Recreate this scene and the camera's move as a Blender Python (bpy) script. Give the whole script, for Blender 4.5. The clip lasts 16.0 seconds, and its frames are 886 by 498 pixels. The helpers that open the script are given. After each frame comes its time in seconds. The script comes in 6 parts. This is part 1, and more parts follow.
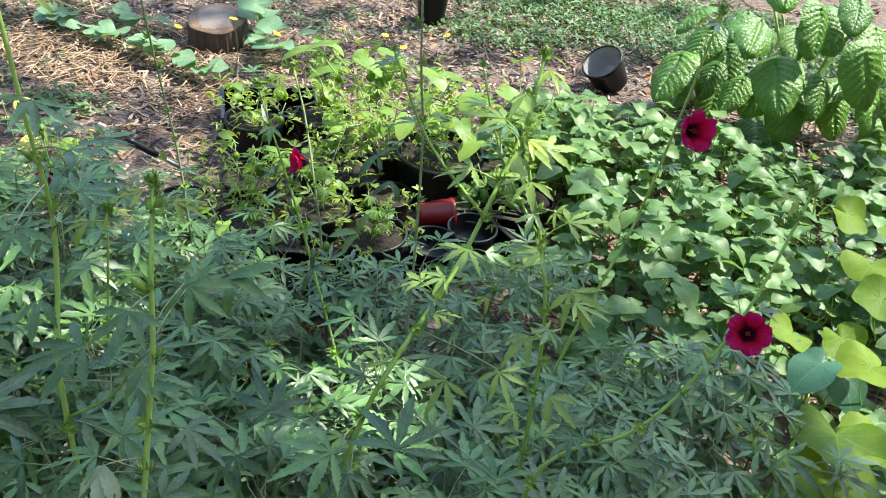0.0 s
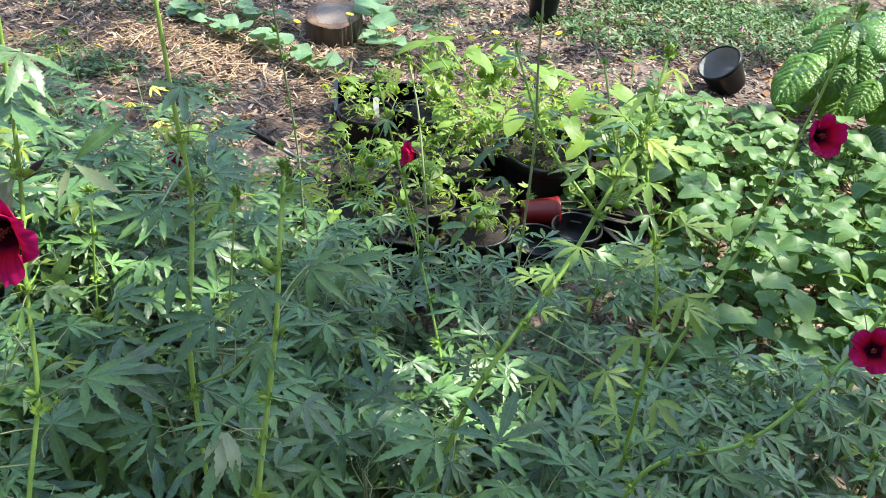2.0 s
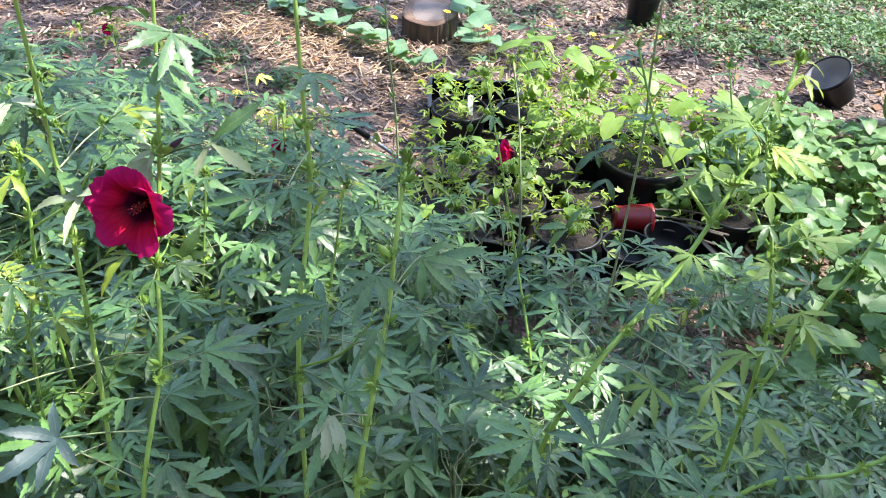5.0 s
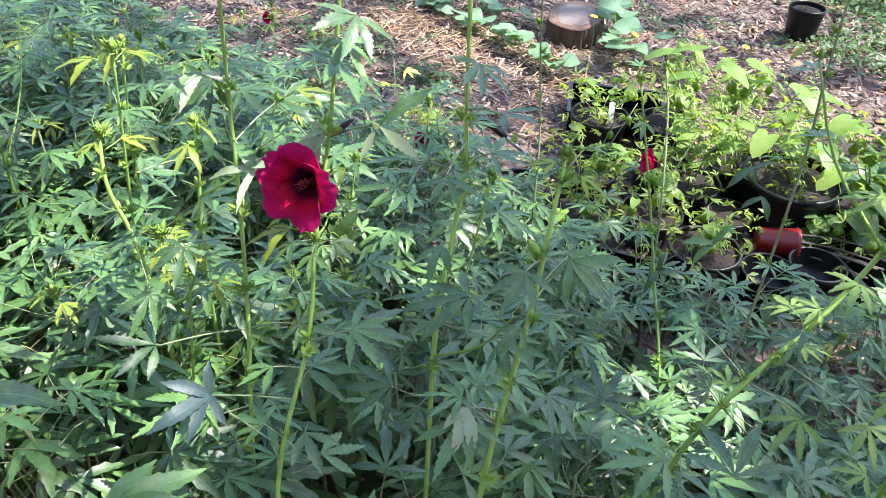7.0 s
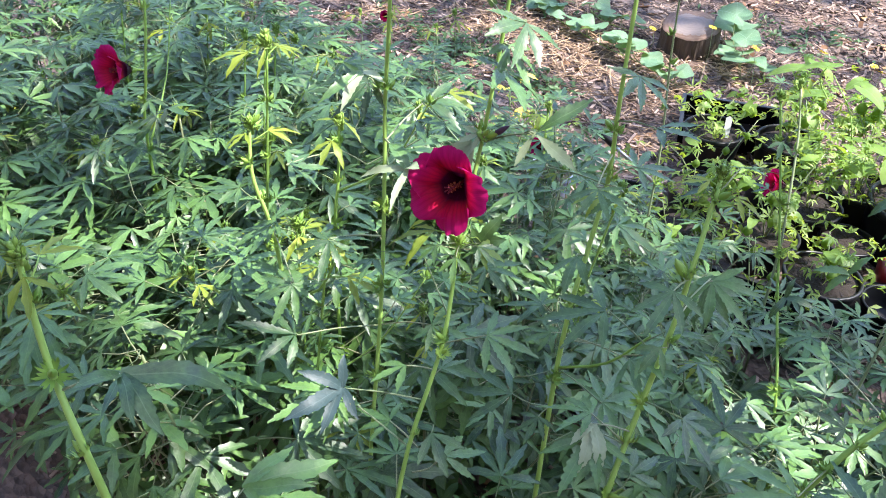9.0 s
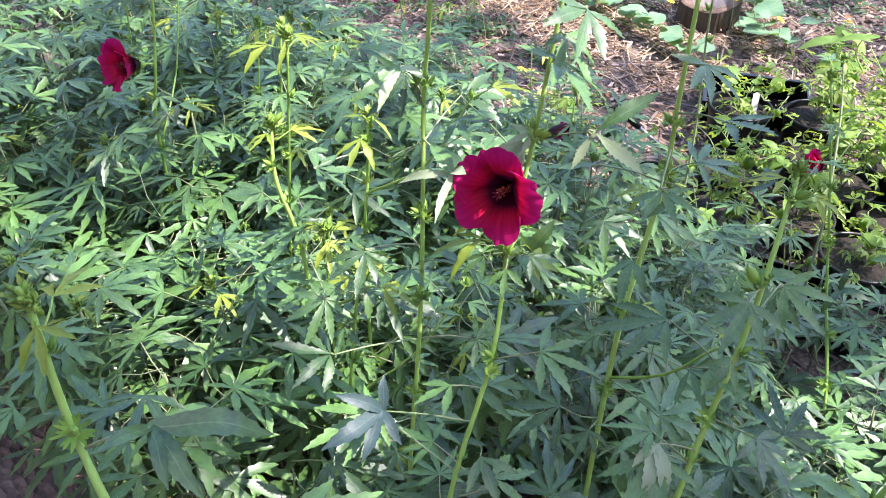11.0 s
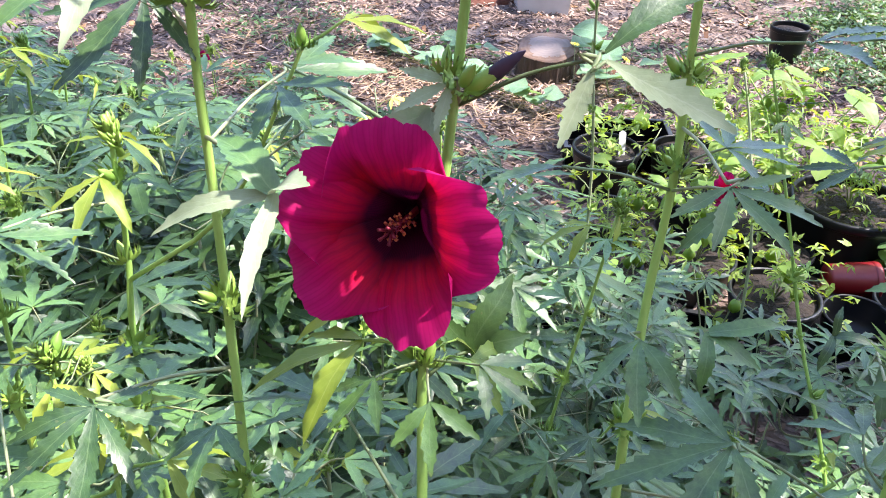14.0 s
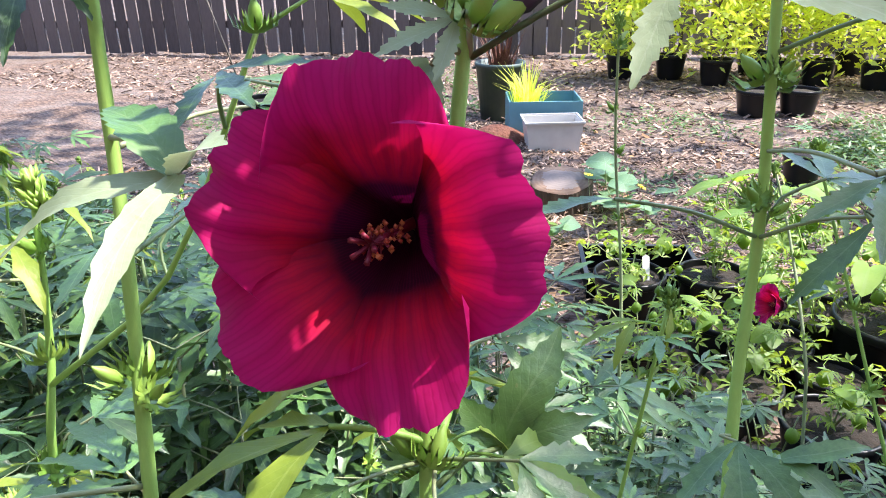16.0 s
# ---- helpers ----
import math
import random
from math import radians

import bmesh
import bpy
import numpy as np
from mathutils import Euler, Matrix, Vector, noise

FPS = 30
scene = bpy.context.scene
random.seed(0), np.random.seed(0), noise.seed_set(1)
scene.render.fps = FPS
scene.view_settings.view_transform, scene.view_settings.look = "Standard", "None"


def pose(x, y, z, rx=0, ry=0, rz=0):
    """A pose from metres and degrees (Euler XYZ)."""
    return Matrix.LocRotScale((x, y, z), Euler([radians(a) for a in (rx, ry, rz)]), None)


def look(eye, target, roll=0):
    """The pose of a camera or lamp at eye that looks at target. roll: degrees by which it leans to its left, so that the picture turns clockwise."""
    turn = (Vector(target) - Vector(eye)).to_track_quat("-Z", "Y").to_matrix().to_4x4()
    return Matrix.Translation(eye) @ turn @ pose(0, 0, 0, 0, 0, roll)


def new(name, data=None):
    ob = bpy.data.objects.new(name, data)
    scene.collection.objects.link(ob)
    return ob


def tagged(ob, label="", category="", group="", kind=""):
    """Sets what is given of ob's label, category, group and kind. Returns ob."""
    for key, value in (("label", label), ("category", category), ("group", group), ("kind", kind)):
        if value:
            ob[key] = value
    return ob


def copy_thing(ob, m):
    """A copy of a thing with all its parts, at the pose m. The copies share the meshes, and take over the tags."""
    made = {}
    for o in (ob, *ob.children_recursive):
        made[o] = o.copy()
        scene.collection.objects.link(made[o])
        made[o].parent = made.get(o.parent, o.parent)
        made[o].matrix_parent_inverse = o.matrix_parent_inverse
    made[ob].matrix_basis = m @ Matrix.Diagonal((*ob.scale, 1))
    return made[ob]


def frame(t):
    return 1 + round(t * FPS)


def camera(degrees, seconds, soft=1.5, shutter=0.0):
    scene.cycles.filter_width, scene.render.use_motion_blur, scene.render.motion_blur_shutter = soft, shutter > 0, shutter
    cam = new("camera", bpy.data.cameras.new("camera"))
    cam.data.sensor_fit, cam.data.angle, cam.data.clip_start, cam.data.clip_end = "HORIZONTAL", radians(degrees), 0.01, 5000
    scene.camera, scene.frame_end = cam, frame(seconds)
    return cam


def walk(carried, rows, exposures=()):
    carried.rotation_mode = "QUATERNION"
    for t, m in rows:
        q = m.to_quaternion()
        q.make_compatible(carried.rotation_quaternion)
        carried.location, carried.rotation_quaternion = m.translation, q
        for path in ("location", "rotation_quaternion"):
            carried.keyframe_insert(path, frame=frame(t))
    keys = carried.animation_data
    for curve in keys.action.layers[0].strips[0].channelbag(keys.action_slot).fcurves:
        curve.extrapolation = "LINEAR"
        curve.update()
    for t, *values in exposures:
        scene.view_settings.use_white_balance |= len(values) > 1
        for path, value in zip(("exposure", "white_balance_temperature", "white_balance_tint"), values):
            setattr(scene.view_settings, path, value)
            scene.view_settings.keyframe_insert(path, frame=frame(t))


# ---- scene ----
cam = camera(61.3, 16.0, 1.0)
PATH = [
    (0, (0.266, 0.289, 1.82), (0.107, 1.879, 0.617), 7.6),
    (0.5, (0.26, 0.284, 1.818), (0.025, 1.857, 0.605), 6.8),
    (1, (0.253, 0.277, 1.819), (-0.026, 1.839, 0.602), 6.3),
    (1.5, (0.247, 0.274, 1.82), (-0.066, 1.825, 0.598), 6.1),
    (2, (0.241, 0.268, 1.82), (-0.162, 1.793, 0.59), 4.9),
    (2.5, (0.235, 0.264, 1.821), (-0.182, 1.784, 0.589), 5.1),
    (3, (0.229, 0.263, 1.817), (-0.253, 1.76, 0.581), 4.3),
    (5.5, (0.176, 0.242, 1.802), (-0.472, 1.669, 0.56), 3.7),
    (6, (0.169, 0.235, 1.797), (-0.618, 1.586, 0.551), 1.4),
    (6.5, (0.154, 0.228, 1.791), (-0.687, 1.547, 0.546), 1.6),
    (7, (0.142, 0.224, 1.789), (-0.709, 1.536, 0.543), 2.4),
    (7.5, (0.122, 0.216, 1.787), (-0.783, 1.489, 0.538), 2.2),
    (8, (0.106, 0.207, 1.787), (-0.856, 1.435, 0.537), 1.5),
    (8.5, (0.079, 0.194, 1.788), (-0.941, 1.38, 0.542), 0.7),
    (9, (0.069, 0.179, 1.79), (-0.95, 1.362, 0.54), 1.7),
    (11.5, (-0.09, 0.253, 1.743), (-1.086, 1.396, 0.438), -0.7),
    (12, (-0.153, 0.322, 1.677), (-1.032, 1.558, 0.374), 1.4),
    (12.5, (-0.178, 0.38, 1.605), (-1.039, 1.648, 0.319), 0.1),
    (13, (-0.22, 0.418, 1.554), (-1.046, 1.73, 0.291), 0.2),
    (13.5, (-0.26, 0.471, 1.491), (-1.018, 1.884, 0.296), 1.5),
    (14, (-0.283, 0.523, 1.447), (-1.048, 2.002, 0.338), 1.2),
    (14.5, (-0.282, 0.577, 1.41), (-1.081, 2.028, 0.288), 0.1),
    (15, (-0.294, 0.598, 1.382), (-1.133, 2.11, 0.376), -1.4),
    (15.5, (-0.321, 0.61, 1.353), (-1.207, 2.193, 0.509), -1.5),
    (16, (-0.326, 0.612, 1.332), (-1.218, 2.231, 0.569), -1.1),
]
walk(cam, [(t, look(eye, target, roll)) for t, eye, target, roll in PATH],
     exposures=[(0.0, 2.12, 6550, 3), (3.0, 2.2, 6400, 7), (5.5, 2.36, 6200, 14), (9.0, 2.36, 6150, 17), (12.5, 2.48, 6200, 22), (14.5, 2.5, 6250, 20), (16.0, 2.42, 6300, 15)])

# ---- world, sun, exposure ----
SUN_DIR = Vector((0.42, 0.26, 0.87)).normalized()
world = bpy.data.worlds.new("sky")
scene.world = world
world.use_nodes = True
wn = world.node_tree
sky = wn.nodes.new("ShaderNodeTexSky")
sky.sky_type = 'NISHITA'
sky.sun_disc = False
sky.sun_elevation = math.asin(SUN_DIR.z)
sky.sun_rotation = math.atan2(SUN_DIR.x, SUN_DIR.y)
wn.links.new(sky.outputs[0], wn.nodes["Background"].inputs[0])
wn.nodes["Background"].inputs[1].default_value = 0.15
sun_data = bpy.data.lights.new("sun", 'SUN')
sun_data.energy, sun_data.angle, sun_data.color = 2.8, radians(0.6), (1.0, 0.95, 0.86)
sun = new("sun", sun_data)
sun.matrix_world = look(SUN_DIR * 30, (0, 0, 0))


# ---- mesh building ----
class Build:
    """Collects vertices, faces, material slots and a flat map, then makes one mesh."""

    def __init__(self):
        self.v, self.f, self.m, self.uv = [], [], [], []

    def add(self, verts, faces, mat=0, uvs=None):
        n = len(self.v)
        self.v.extend([tuple(p) for p in verts])
        for face in faces:
            self.f.append(tuple(i + n for i in face))
            self.m.append(mat)
            self.uv.extend([uvs[i] for i in face] if uvs else [(0.5, 0.5)] * len(face))
        return self

    def mesh(self, name, mats, smooth=True):
        me = bpy.data.meshes.new(name)
        me.from_pydata(self.v, [], self.f)
        layer = me.uv_layers.new(name="flat")
        layer.data.foreach_set("uv", np.array(self.uv, dtype=np.float32).ravel())
        me.polygons.foreach_set("material_index", np.array(self.m, dtype=np.int32))
        me.polygons.foreach_set("use_smooth", np.full(len(self.f), smooth))
        for m in mats:
            me.materials.append(m)
        me.update()
        return me


def part(name, me, parent, m=None, label=""):
    ob = new(name, me)
    ob.parent = parent
    if m is not None:
        ob.matrix_basis = m
    return tagged(ob, label)


def thing(name, m, label, category, group="", kind="", me=None):
    ob = new(name, me)
    ob.matrix_basis = m
    return tagged(ob, label, category, group, kind)


def curve_points(ctrl, n):
    """A smooth run of n points through the control points."""
    c = [Vector(p) for p in ctrl]
    c = [c[0] * 2 - c[1]] + c + [c[-1] * 2 - c[-2]]
    out = []
    segs = len(c) - 3
    for i in range(n):
        u = i / (n - 1) * segs
        k = min(int(u), segs - 1)
        t = u - k
        a, b, d, e = c[k:k + 4]
        out.append(0.5 * ((2 * b) + (d - a) * t + (2 * a - 5 * b + 4 * d - e) * t * t + (3 * b - a - 3 * d + e) * t ** 3))
    return out


def tube(b, pts, r0, r1, sides=6, mat=0, bumps=0.0, cap=True):
    """A tapered tube along points."""
    rings, n = [], len(pts)
    up = Vector((0.3, 0.9, 0.2)).normalized()
    for i, p in enumerate(pts):
        d = (pts[min(i + 1, n - 1)] - pts[max(i - 1, 0)]).normalized()
        x = d.cross(up)
        if x.length < 1e-3:
            x = d.cross(Vector((1, 0, 0)))
        x.normalize()
        y = d.cross(x)
        t = i / (n - 1)
        r = r0 + (r1 - r0) * t
        if bumps:
            r *= 1 + bumps * math.sin(i * 2.4)
        rings.append([p + (x * math.cos(2 * math.pi * k / sides) + y * math.sin(2 * math.pi * k / sides)) * r for k in range(sides)])
    verts = [q for ring in rings for q in ring]
    uvs = [(k / sides, i / (n - 1)) for i in range(n) for k in range(sides)]
    faces = [(i * sides + k, i * sides + (k + 1) % sides, (i + 1) * sides + (k + 1) % sides, (i + 1) * sides + k)
             for i in range(n - 1) for k in range(sides)]
    if cap:
        faces.append(tuple(range(sides - 1, -1, -1)))
        faces.append(tuple((n - 1) * sides + k for k in range(sides)))
    b.add(verts, faces, mat, uvs)


def lathe(b, profile, sides=28, mat=0, wobble=0.0, m=None):
    """A turned form from (radius, height) pairs."""
    verts, n = [], len(profile)
    for i, (r, z) in enumerate(profile):
        for k in range(sides):
            a = 2 * math.pi * k / sides
            rr = r * (1 + wobble * math.sin(3 * a + i))
            p = Vector((rr * math.cos(a), rr * math.sin(a), z))
            verts.append(m @ p if m else p)
    uvs = [(k / sides, i / max(n - 1, 1)) for i in range(n) for k in range(sides)]
    faces = [(i * sides + k, i * sides + (k + 1) % sides, (i + 1) * sides + (k + 1) % sides, (i + 1) * sides + k)
             for i in range(n - 1) for k in range(sides)]
    b.add(verts, faces, mat, uvs)


def box(b, lo, hi, mat=0, m=None):
    x0, y0, z0 = lo
    x1, y1, z1 = hi
    v = [Vector(p) for p in ((x0, y0, z0), (x1, y0, z0), (x1, y1, z0), (x0, y1, z0), (x0, y0, z1), (x1, y0, z1), (x1, y1, z1), (x0, y1, z1))]
    if m:
        v = [m @ p for p in v]
    b.add(v, [(0, 3, 2, 1), (4, 5, 6, 7), (0, 1, 5, 4), (1, 2, 6, 5), (2, 3, 7, 6), (3, 0, 4, 7)], mat)


# ---- materials ----
def nodes_of(name):
    m = bpy.data.materials.new(name)
    m.use_nodes = True
    t = m.node_tree
    return m, t, t.nodes["Principled BSDF"], t.nodes["Material Output"]


def math_node(t, op, a, b=None, c=None):
    n = t.nodes.new("ShaderNodeMath")
    n.operation = op
    for i, v in enumerate((a, b, c)):
        if v is None:
            continue
        if isinstance(v, (int, float)):
            n.inputs[i].default_value = v
        else:
            t.links.new(v, n.inputs[i])
    return n.outputs[0]


def ramp(t, fac, stops):
    n = t.nodes.new("ShaderNodeValToRGB")
    e = n.color_ramp.elements
    while len(e) < len(stops):
        e.new(0.5)
    for el, (p, c) in zip(e, stops):
        el.position, el.color = p, (*c, 1)
    t.links.new(fac, n.inputs[0])
    return n.outputs[0]


def noise_node(t, scale, detail=4.0, vec=None, rough=0.55):
    n = t.nodes.new("ShaderNodeTexNoise")
    n.inputs["Scale"].default_value, n.inputs["Detail"].default_value, n.inputs["Roughness"].default_value = scale, detail, rough
    if vec is not None:
        t.links.new(vec, n.inputs["Vector"])
    return n.outputs[0]


def mix_colour(t, fac, a, b, mode='MIX'):
    n = t.nodes.new("ShaderNodeMix")
    n.data_type, n.blend_type = 'RGBA', mode
    for v, s in ((fac, n.inputs[0]), (a, n.inputs[6]), (b, n.inputs[7])):
        if isinstance(v, (int, float)):
            s.default_value = v
        elif isinstance(v, tuple):
            s.default_value = (*v, 1)
        else:
            t.links.new(v, s)
    return n.outputs[2]


def bump(t, height, strength, distance, bsdf):
    n = t.nodes.new("ShaderNodeBump")
    n.inputs["Strength"].default_value, n.inputs["Distance"].default_value = strength, distance
    t.links.new(height, n.inputs["Height"])
    t.links.new(n.outputs[0], bsdf.inputs["Normal"])
    return n.outputs[0]


def obj_coords(t):
    return t.nodes.new("ShaderNodeTexCoord").outputs["Object"]


def leaf_material(name, dark, light, vein, trans=0.3, rough=0.42, veins=9.0, crinkle=0.25, island=False, thru=None, spec=0.5, quilt=0.0, radial=False, down=0.0):
    """Leaf blade: green with paler ribs, fine mottling, light shining through."""
    m, t, p, out = nodes_of(name)
    uv = t.nodes.new("ShaderNodeUVMap")
    sep = t.nodes.new("ShaderNodeSeparateXYZ")
    t.links.new(uv.outputs[0], sep.inputs[0])
    off = math_node(t, 'ABSOLUTE', math_node(t, 'SUBTRACT', sep.outputs[0], 0.5))
    rib = math_node(t, 'LESS_THAN', off, 0.028)
    side = math_node(t, 'SINE', math_node(t, 'MULTIPLY', math_node(t, 'SUBTRACT', sep.outputs[1], math_node(t, 'MULTIPLY', off, 0.55)), veins * 6.283))
    sidev = math_node(t, 'POWER', math_node(t, 'ADD', math_node(t, 'MULTIPLY', side, 0.5), 0.5), 14.0)
    if radial:
        du = math_node(t, 'SUBTRACT', sep.outputs[0], 0.5)
        dv = math_node(t, 'SUBTRACT', sep.outputs[1], 0.25)
        ang = math_node(t, 'ARCTAN2', du, dv)
        fan = math_node(t, 'ABSOLUTE', math_node(t, 'SINE', math_node(t, 'MULTIPLY', ang, 3.5)))
        dist = math_node(t, 'ADD', math_node(t, 'ABSOLUTE', du), math_node(t, 'ABSOLUTE', dv))
        rib = math_node(t, 'LESS_THAN', math_node(t, 'MULTIPLY', fan, dist), 0.028)
        wob = math_node(t, 'SINE', math_node(t, 'ADD', math_node(t, 'MULTIPLY', dist, 46.0), math_node(t, 'MULTIPLY', fan, -5.0)))
        sidev = math_node(t, 'MULTIPLY', math_node(t, 'POWER', math_node(t, 'ADD', math_node(t, 'MULTIPLY', wob, 0.5), 0.5), 12.0), 0.8)
    if island:
        rnd = t.nodes.new("ShaderNodeNewGeometry").outputs["Random Per Island"]
    else:
        rnd = t.nodes.new("ShaderNodeObjectInfo").outputs["Random"]
    co = obj_coords(t)
    mott = noise_node(t, 38.0, 3.0, co)
    fine = noise_node(t, 210.0, 3.0, co)
    blot = math_node(t, 'MULTIPLY', math_node(t, 'SUBTRACT', mott, 0.5), 1.5)
    blot = math_node(t, 'ADD', blot, math_node(t, 'MULTIPLY', math_node(t, 'SUBTRACT', fine, 0.5), 0.9))
    tone = math_node(t, 'ADD', math_node(t, 'ADD', math_node(t, 'MULTIPLY', rnd, 0.55), 0.22), math_node(t, 'MULTIPLY', blot, 0.5))
    base = ramp(t, tone, [(0.1, dark), (0.85, light)])
    base = mix_colour(t, math_node(t, 'MULTIPLY', sidev, 0.3 if radial else 0.12), base, vein)
    base = mix_colour(t, math_node(t, 'MULTIPLY', rib, 0.6 if radial else 0.4), base, vein)
    speck = math_node(t, 'GREATER_THAN', noise_node(t, 120.0, 2.0, co), 0.72)
    base = mix_colour(t, math_node(t, 'MULTIPLY', speck, 0.35), base, (0.2, 0.19, 0.07))
    t.links.new(base, p.inputs["Base Color"])
    p.inputs["Specular IOR Level"].default_value = spec
    p.inputs["Sheen Weight"].default_value, p.inputs["Sheen Roughness"].default_value = down, 0.45
    rr = math_node(t, 'ADD', math_node(t, 'MULTIPLY', mott, 0.25), rough - 0.1)
    t.links.new(rr, p.inputs["Roughness"])
    height = math_node(t, 'ADD', math_node(t, 'MULTIPLY', sidev, -0.12 if radial else -0.03), math_node(t, 'ADD', math_node(t, 'MULTIPLY', mott, 0.9), math_node(t, 'MULTIPLY', fine, 0.35)))
    if quilt:
        vo = t.nodes.new("ShaderNodeTexVoronoi")
        vo.inputs["Scale"].default_value = quilt
        t.links.new(co, vo.inputs["Vector"])
        height = math_node(t, 'ADD', height, math_node(t, 'ADD', math_node(t, 'MULTIPLY', vo.outputs["Distance"], -1.5), math_node(t, 'MULTIPLY', rib, -0.6)))
    bump(t, height, crinkle, 0.004, p)
    tr = t.nodes.new("ShaderNodeBsdfTranslucent")
    tcol = mix_colour(t, 0.6, base, thru or (light[0] * 2.2, light[1] * 2.0, light[2] * 0.6))
    t.links.new(tcol, tr.inputs[0])
    mx = t.nodes.new("ShaderNodeMixShader")
    mx.inputs[0].default_value = trans
    t.links.new(p.outputs[0], mx.inputs[1])
    t.links.new(tr.outputs[0], mx.inputs[2])
    t.links.new(mx.outputs[0], out.inputs[0])
    return m


def plain(name, a, b, rough=0.6, scale=20.0, bmp=0.2, metal=0.0, dist=0.003, island=False, objrnd=False, spec=0.5, stretch=None):
    """A surface with two-scale mottling between two colours."""
    m, t, p, out = nodes_of(name)
    co = obj_coords(t)
    if stretch:
        mp = t.nodes.new("ShaderNodeMapping")
        mp.inputs["Scale"].default_value = stretch
        t.links.new(co, mp.inputs[0])
        co = mp.outputs[0]
    n1, n2 = noise_node(t, scale, 5.0, co), noise_node(t, scale * 0.17, 2.0, co)
    f = math_node(t, 'ADD', math_node(t, 'MULTIPLY', n1, 0.6), math_node(t, 'MULTIPLY', n2, 0.4))
    if island:
        r = t.nodes.new("ShaderNodeNewGeometry").outputs["Random Per Island"]
        f = math_node(t, 'ADD', math_node(t, 'MULTIPLY', f, 0.4), math_node(t, 'MULTIPLY', r, 0.6))
    if objrnd:
        r = t.nodes.new("ShaderNodeObjectInfo").outputs["Random"]
        f = math_node(t, 'ADD', math_node(t, 'MULTIPLY', f, 0.6), math_node(t, 'MULTIPLY', r, 0.4))
    t.links.new(ramp(t, f, [(0.25, a), (0.75, b)]), p.inputs["Base Color"])
    p.inputs["Roughness"].default_value, p.inputs["Metallic"].default_value = rough, metal
    p.inputs["Specular IOR Level"].default_value = spec
    bump(t, n1, bmp, dist, p)
    return m


M_LEAF = leaf_material("hibiscus_leaf", (0.008, 0.034, 0.009), (0.106, 0.216, 0.045), (0.15, 0.23, 0.085), 0.08, 0.4, thru=(0.17, 0.3, 0.04), spec=0.6, down=0.04)
M_LEAF_LOW = leaf_material("hibiscus_lower_leaf", (0.008, 0.034, 0.009), (0.106, 0.216, 0.045), (0.15, 0.23, 0.085), 0.08, 0.4, thru=(0.17, 0.3, 0.04), spec=0.6, down=0.04, island=True)
M_YOUNG = leaf_material("hibiscus_young_leaf", (0.13, 0.2, 0.014), (0.29, 0.35, 0.032), (0.3, 0.36, 0.08), 0.32, 0.45, thru=(0.34, 0.4, 0.03))
# Pale hibiscus leaf: sunlight on the lobes painted into the base colour.
M_PALE_AS_SUNLIT = leaf_material("pale_as_sunlit_leaf", (0.2, 0.27, 0.13), (0.38, 0.43, 0.26), (0.4, 0.44, 0.3), 0.3, 0.5, thru=(0.4, 0.46, 0.2))
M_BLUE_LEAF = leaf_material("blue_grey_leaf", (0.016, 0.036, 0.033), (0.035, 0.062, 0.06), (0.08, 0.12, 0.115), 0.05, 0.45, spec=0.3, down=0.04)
# Fresh leaf, painted lighter and yellower to imitate sun shining through.
M_FRESH_LIT = leaf_material("fresh_lit_hibiscus_leaf", (0.13, 0.23, 0.045), (0.27, 0.38, 0.085), (0.3, 0.4, 0.12), 0.38, 0.45, thru=(0.36, 0.46, 0.06))
M_VINE = leaf_material("vine_leaf", (0.036, 0.1, 0.034), (0.15, 0.255, 0.08), (0.24, 0.33, 0.13), 0.32, 0.44, 5.0, spec=0.4, radial=True)
M_VINE_LOW = leaf_material("low_vine_leaf", (0.036, 0.1, 0.034), (0.15, 0.255, 0.08), (0.24, 0.33, 0.13), 0.32, 0.44, 5.0, spec=0.4, island=True, radial=True)
M_SQUASH = leaf_material("squash_leaf", (0.065, 0.14, 0.014), (0.19, 0.27, 0.028), (0.2, 0.28, 0.07), 0.38, 0.55, 5.0, 0.3, spec=0.2, radial=True)
M_CRINKLE = leaf_material("crinkled_leaf", (0.035, 0.11, 0.016), (0.125, 0.255, 0.035), (0.2, 0.3, 0.09), 0.16, 0.38, 8.5, 0.6, spec=0.5, quilt=60.0)
M_GLAUCOUS = leaf_material("round_leaf", (0.1, 0.2, 0.1), (0.18, 0.3, 0.16), (0.28, 0.38, 0.24), 0.3, 0.5, 4.0, radial=True)
M_LIME = leaf_material("seedling_leaf", (0.1, 0.2, 0.032), (0.22, 0.34, 0.055), (0.26, 0.34, 0.11), 0.42, 0.45)
M_LIME_FINE = leaf_material("fine_seedling_leaf", (0.1, 0.18, 0.03), (0.27, 0.37, 0.06), (0.26, 0.34, 0.1), 0.38, 0.45, island=True)
M_COVER = leaf_material("cover_leaf", (0.035, 0.09, 0.03), (0.09, 0.17, 0.05), (0.12, 0.2, 0.08), 0.25, 0.5, island=True)
M_COVER_BIG = leaf_material("heart_leaf", (0.02, 0.07, 0.04), (0.05, 0.14, 0.075), (0.1, 0.2, 0.12), 0.2, 0.45, 5.0, radial=True)
M_TREE = leaf_material("tree_leaf", (0.03, 0.06, 0.022), (0.06, 0.1, 0.03), (0.1, 0.16, 0.06), 0.15, 0.5, island=True)
M_SHRUB = leaf_material("shrub_leaf", (0.34, 0.46, 0.08), (0.6, 0.68, 0.17), (0.6, 0.68, 0.25), 0.5, 0.5, island=True)
M_STEM = plain("green_stem", (0.18, 0.33, 0.05), (0.33, 0.5, 0.11), 0.55, 260.0, 0.5, dist=0.0012, stretch=(1.0, 1.0, 0.07), objrnd=True)
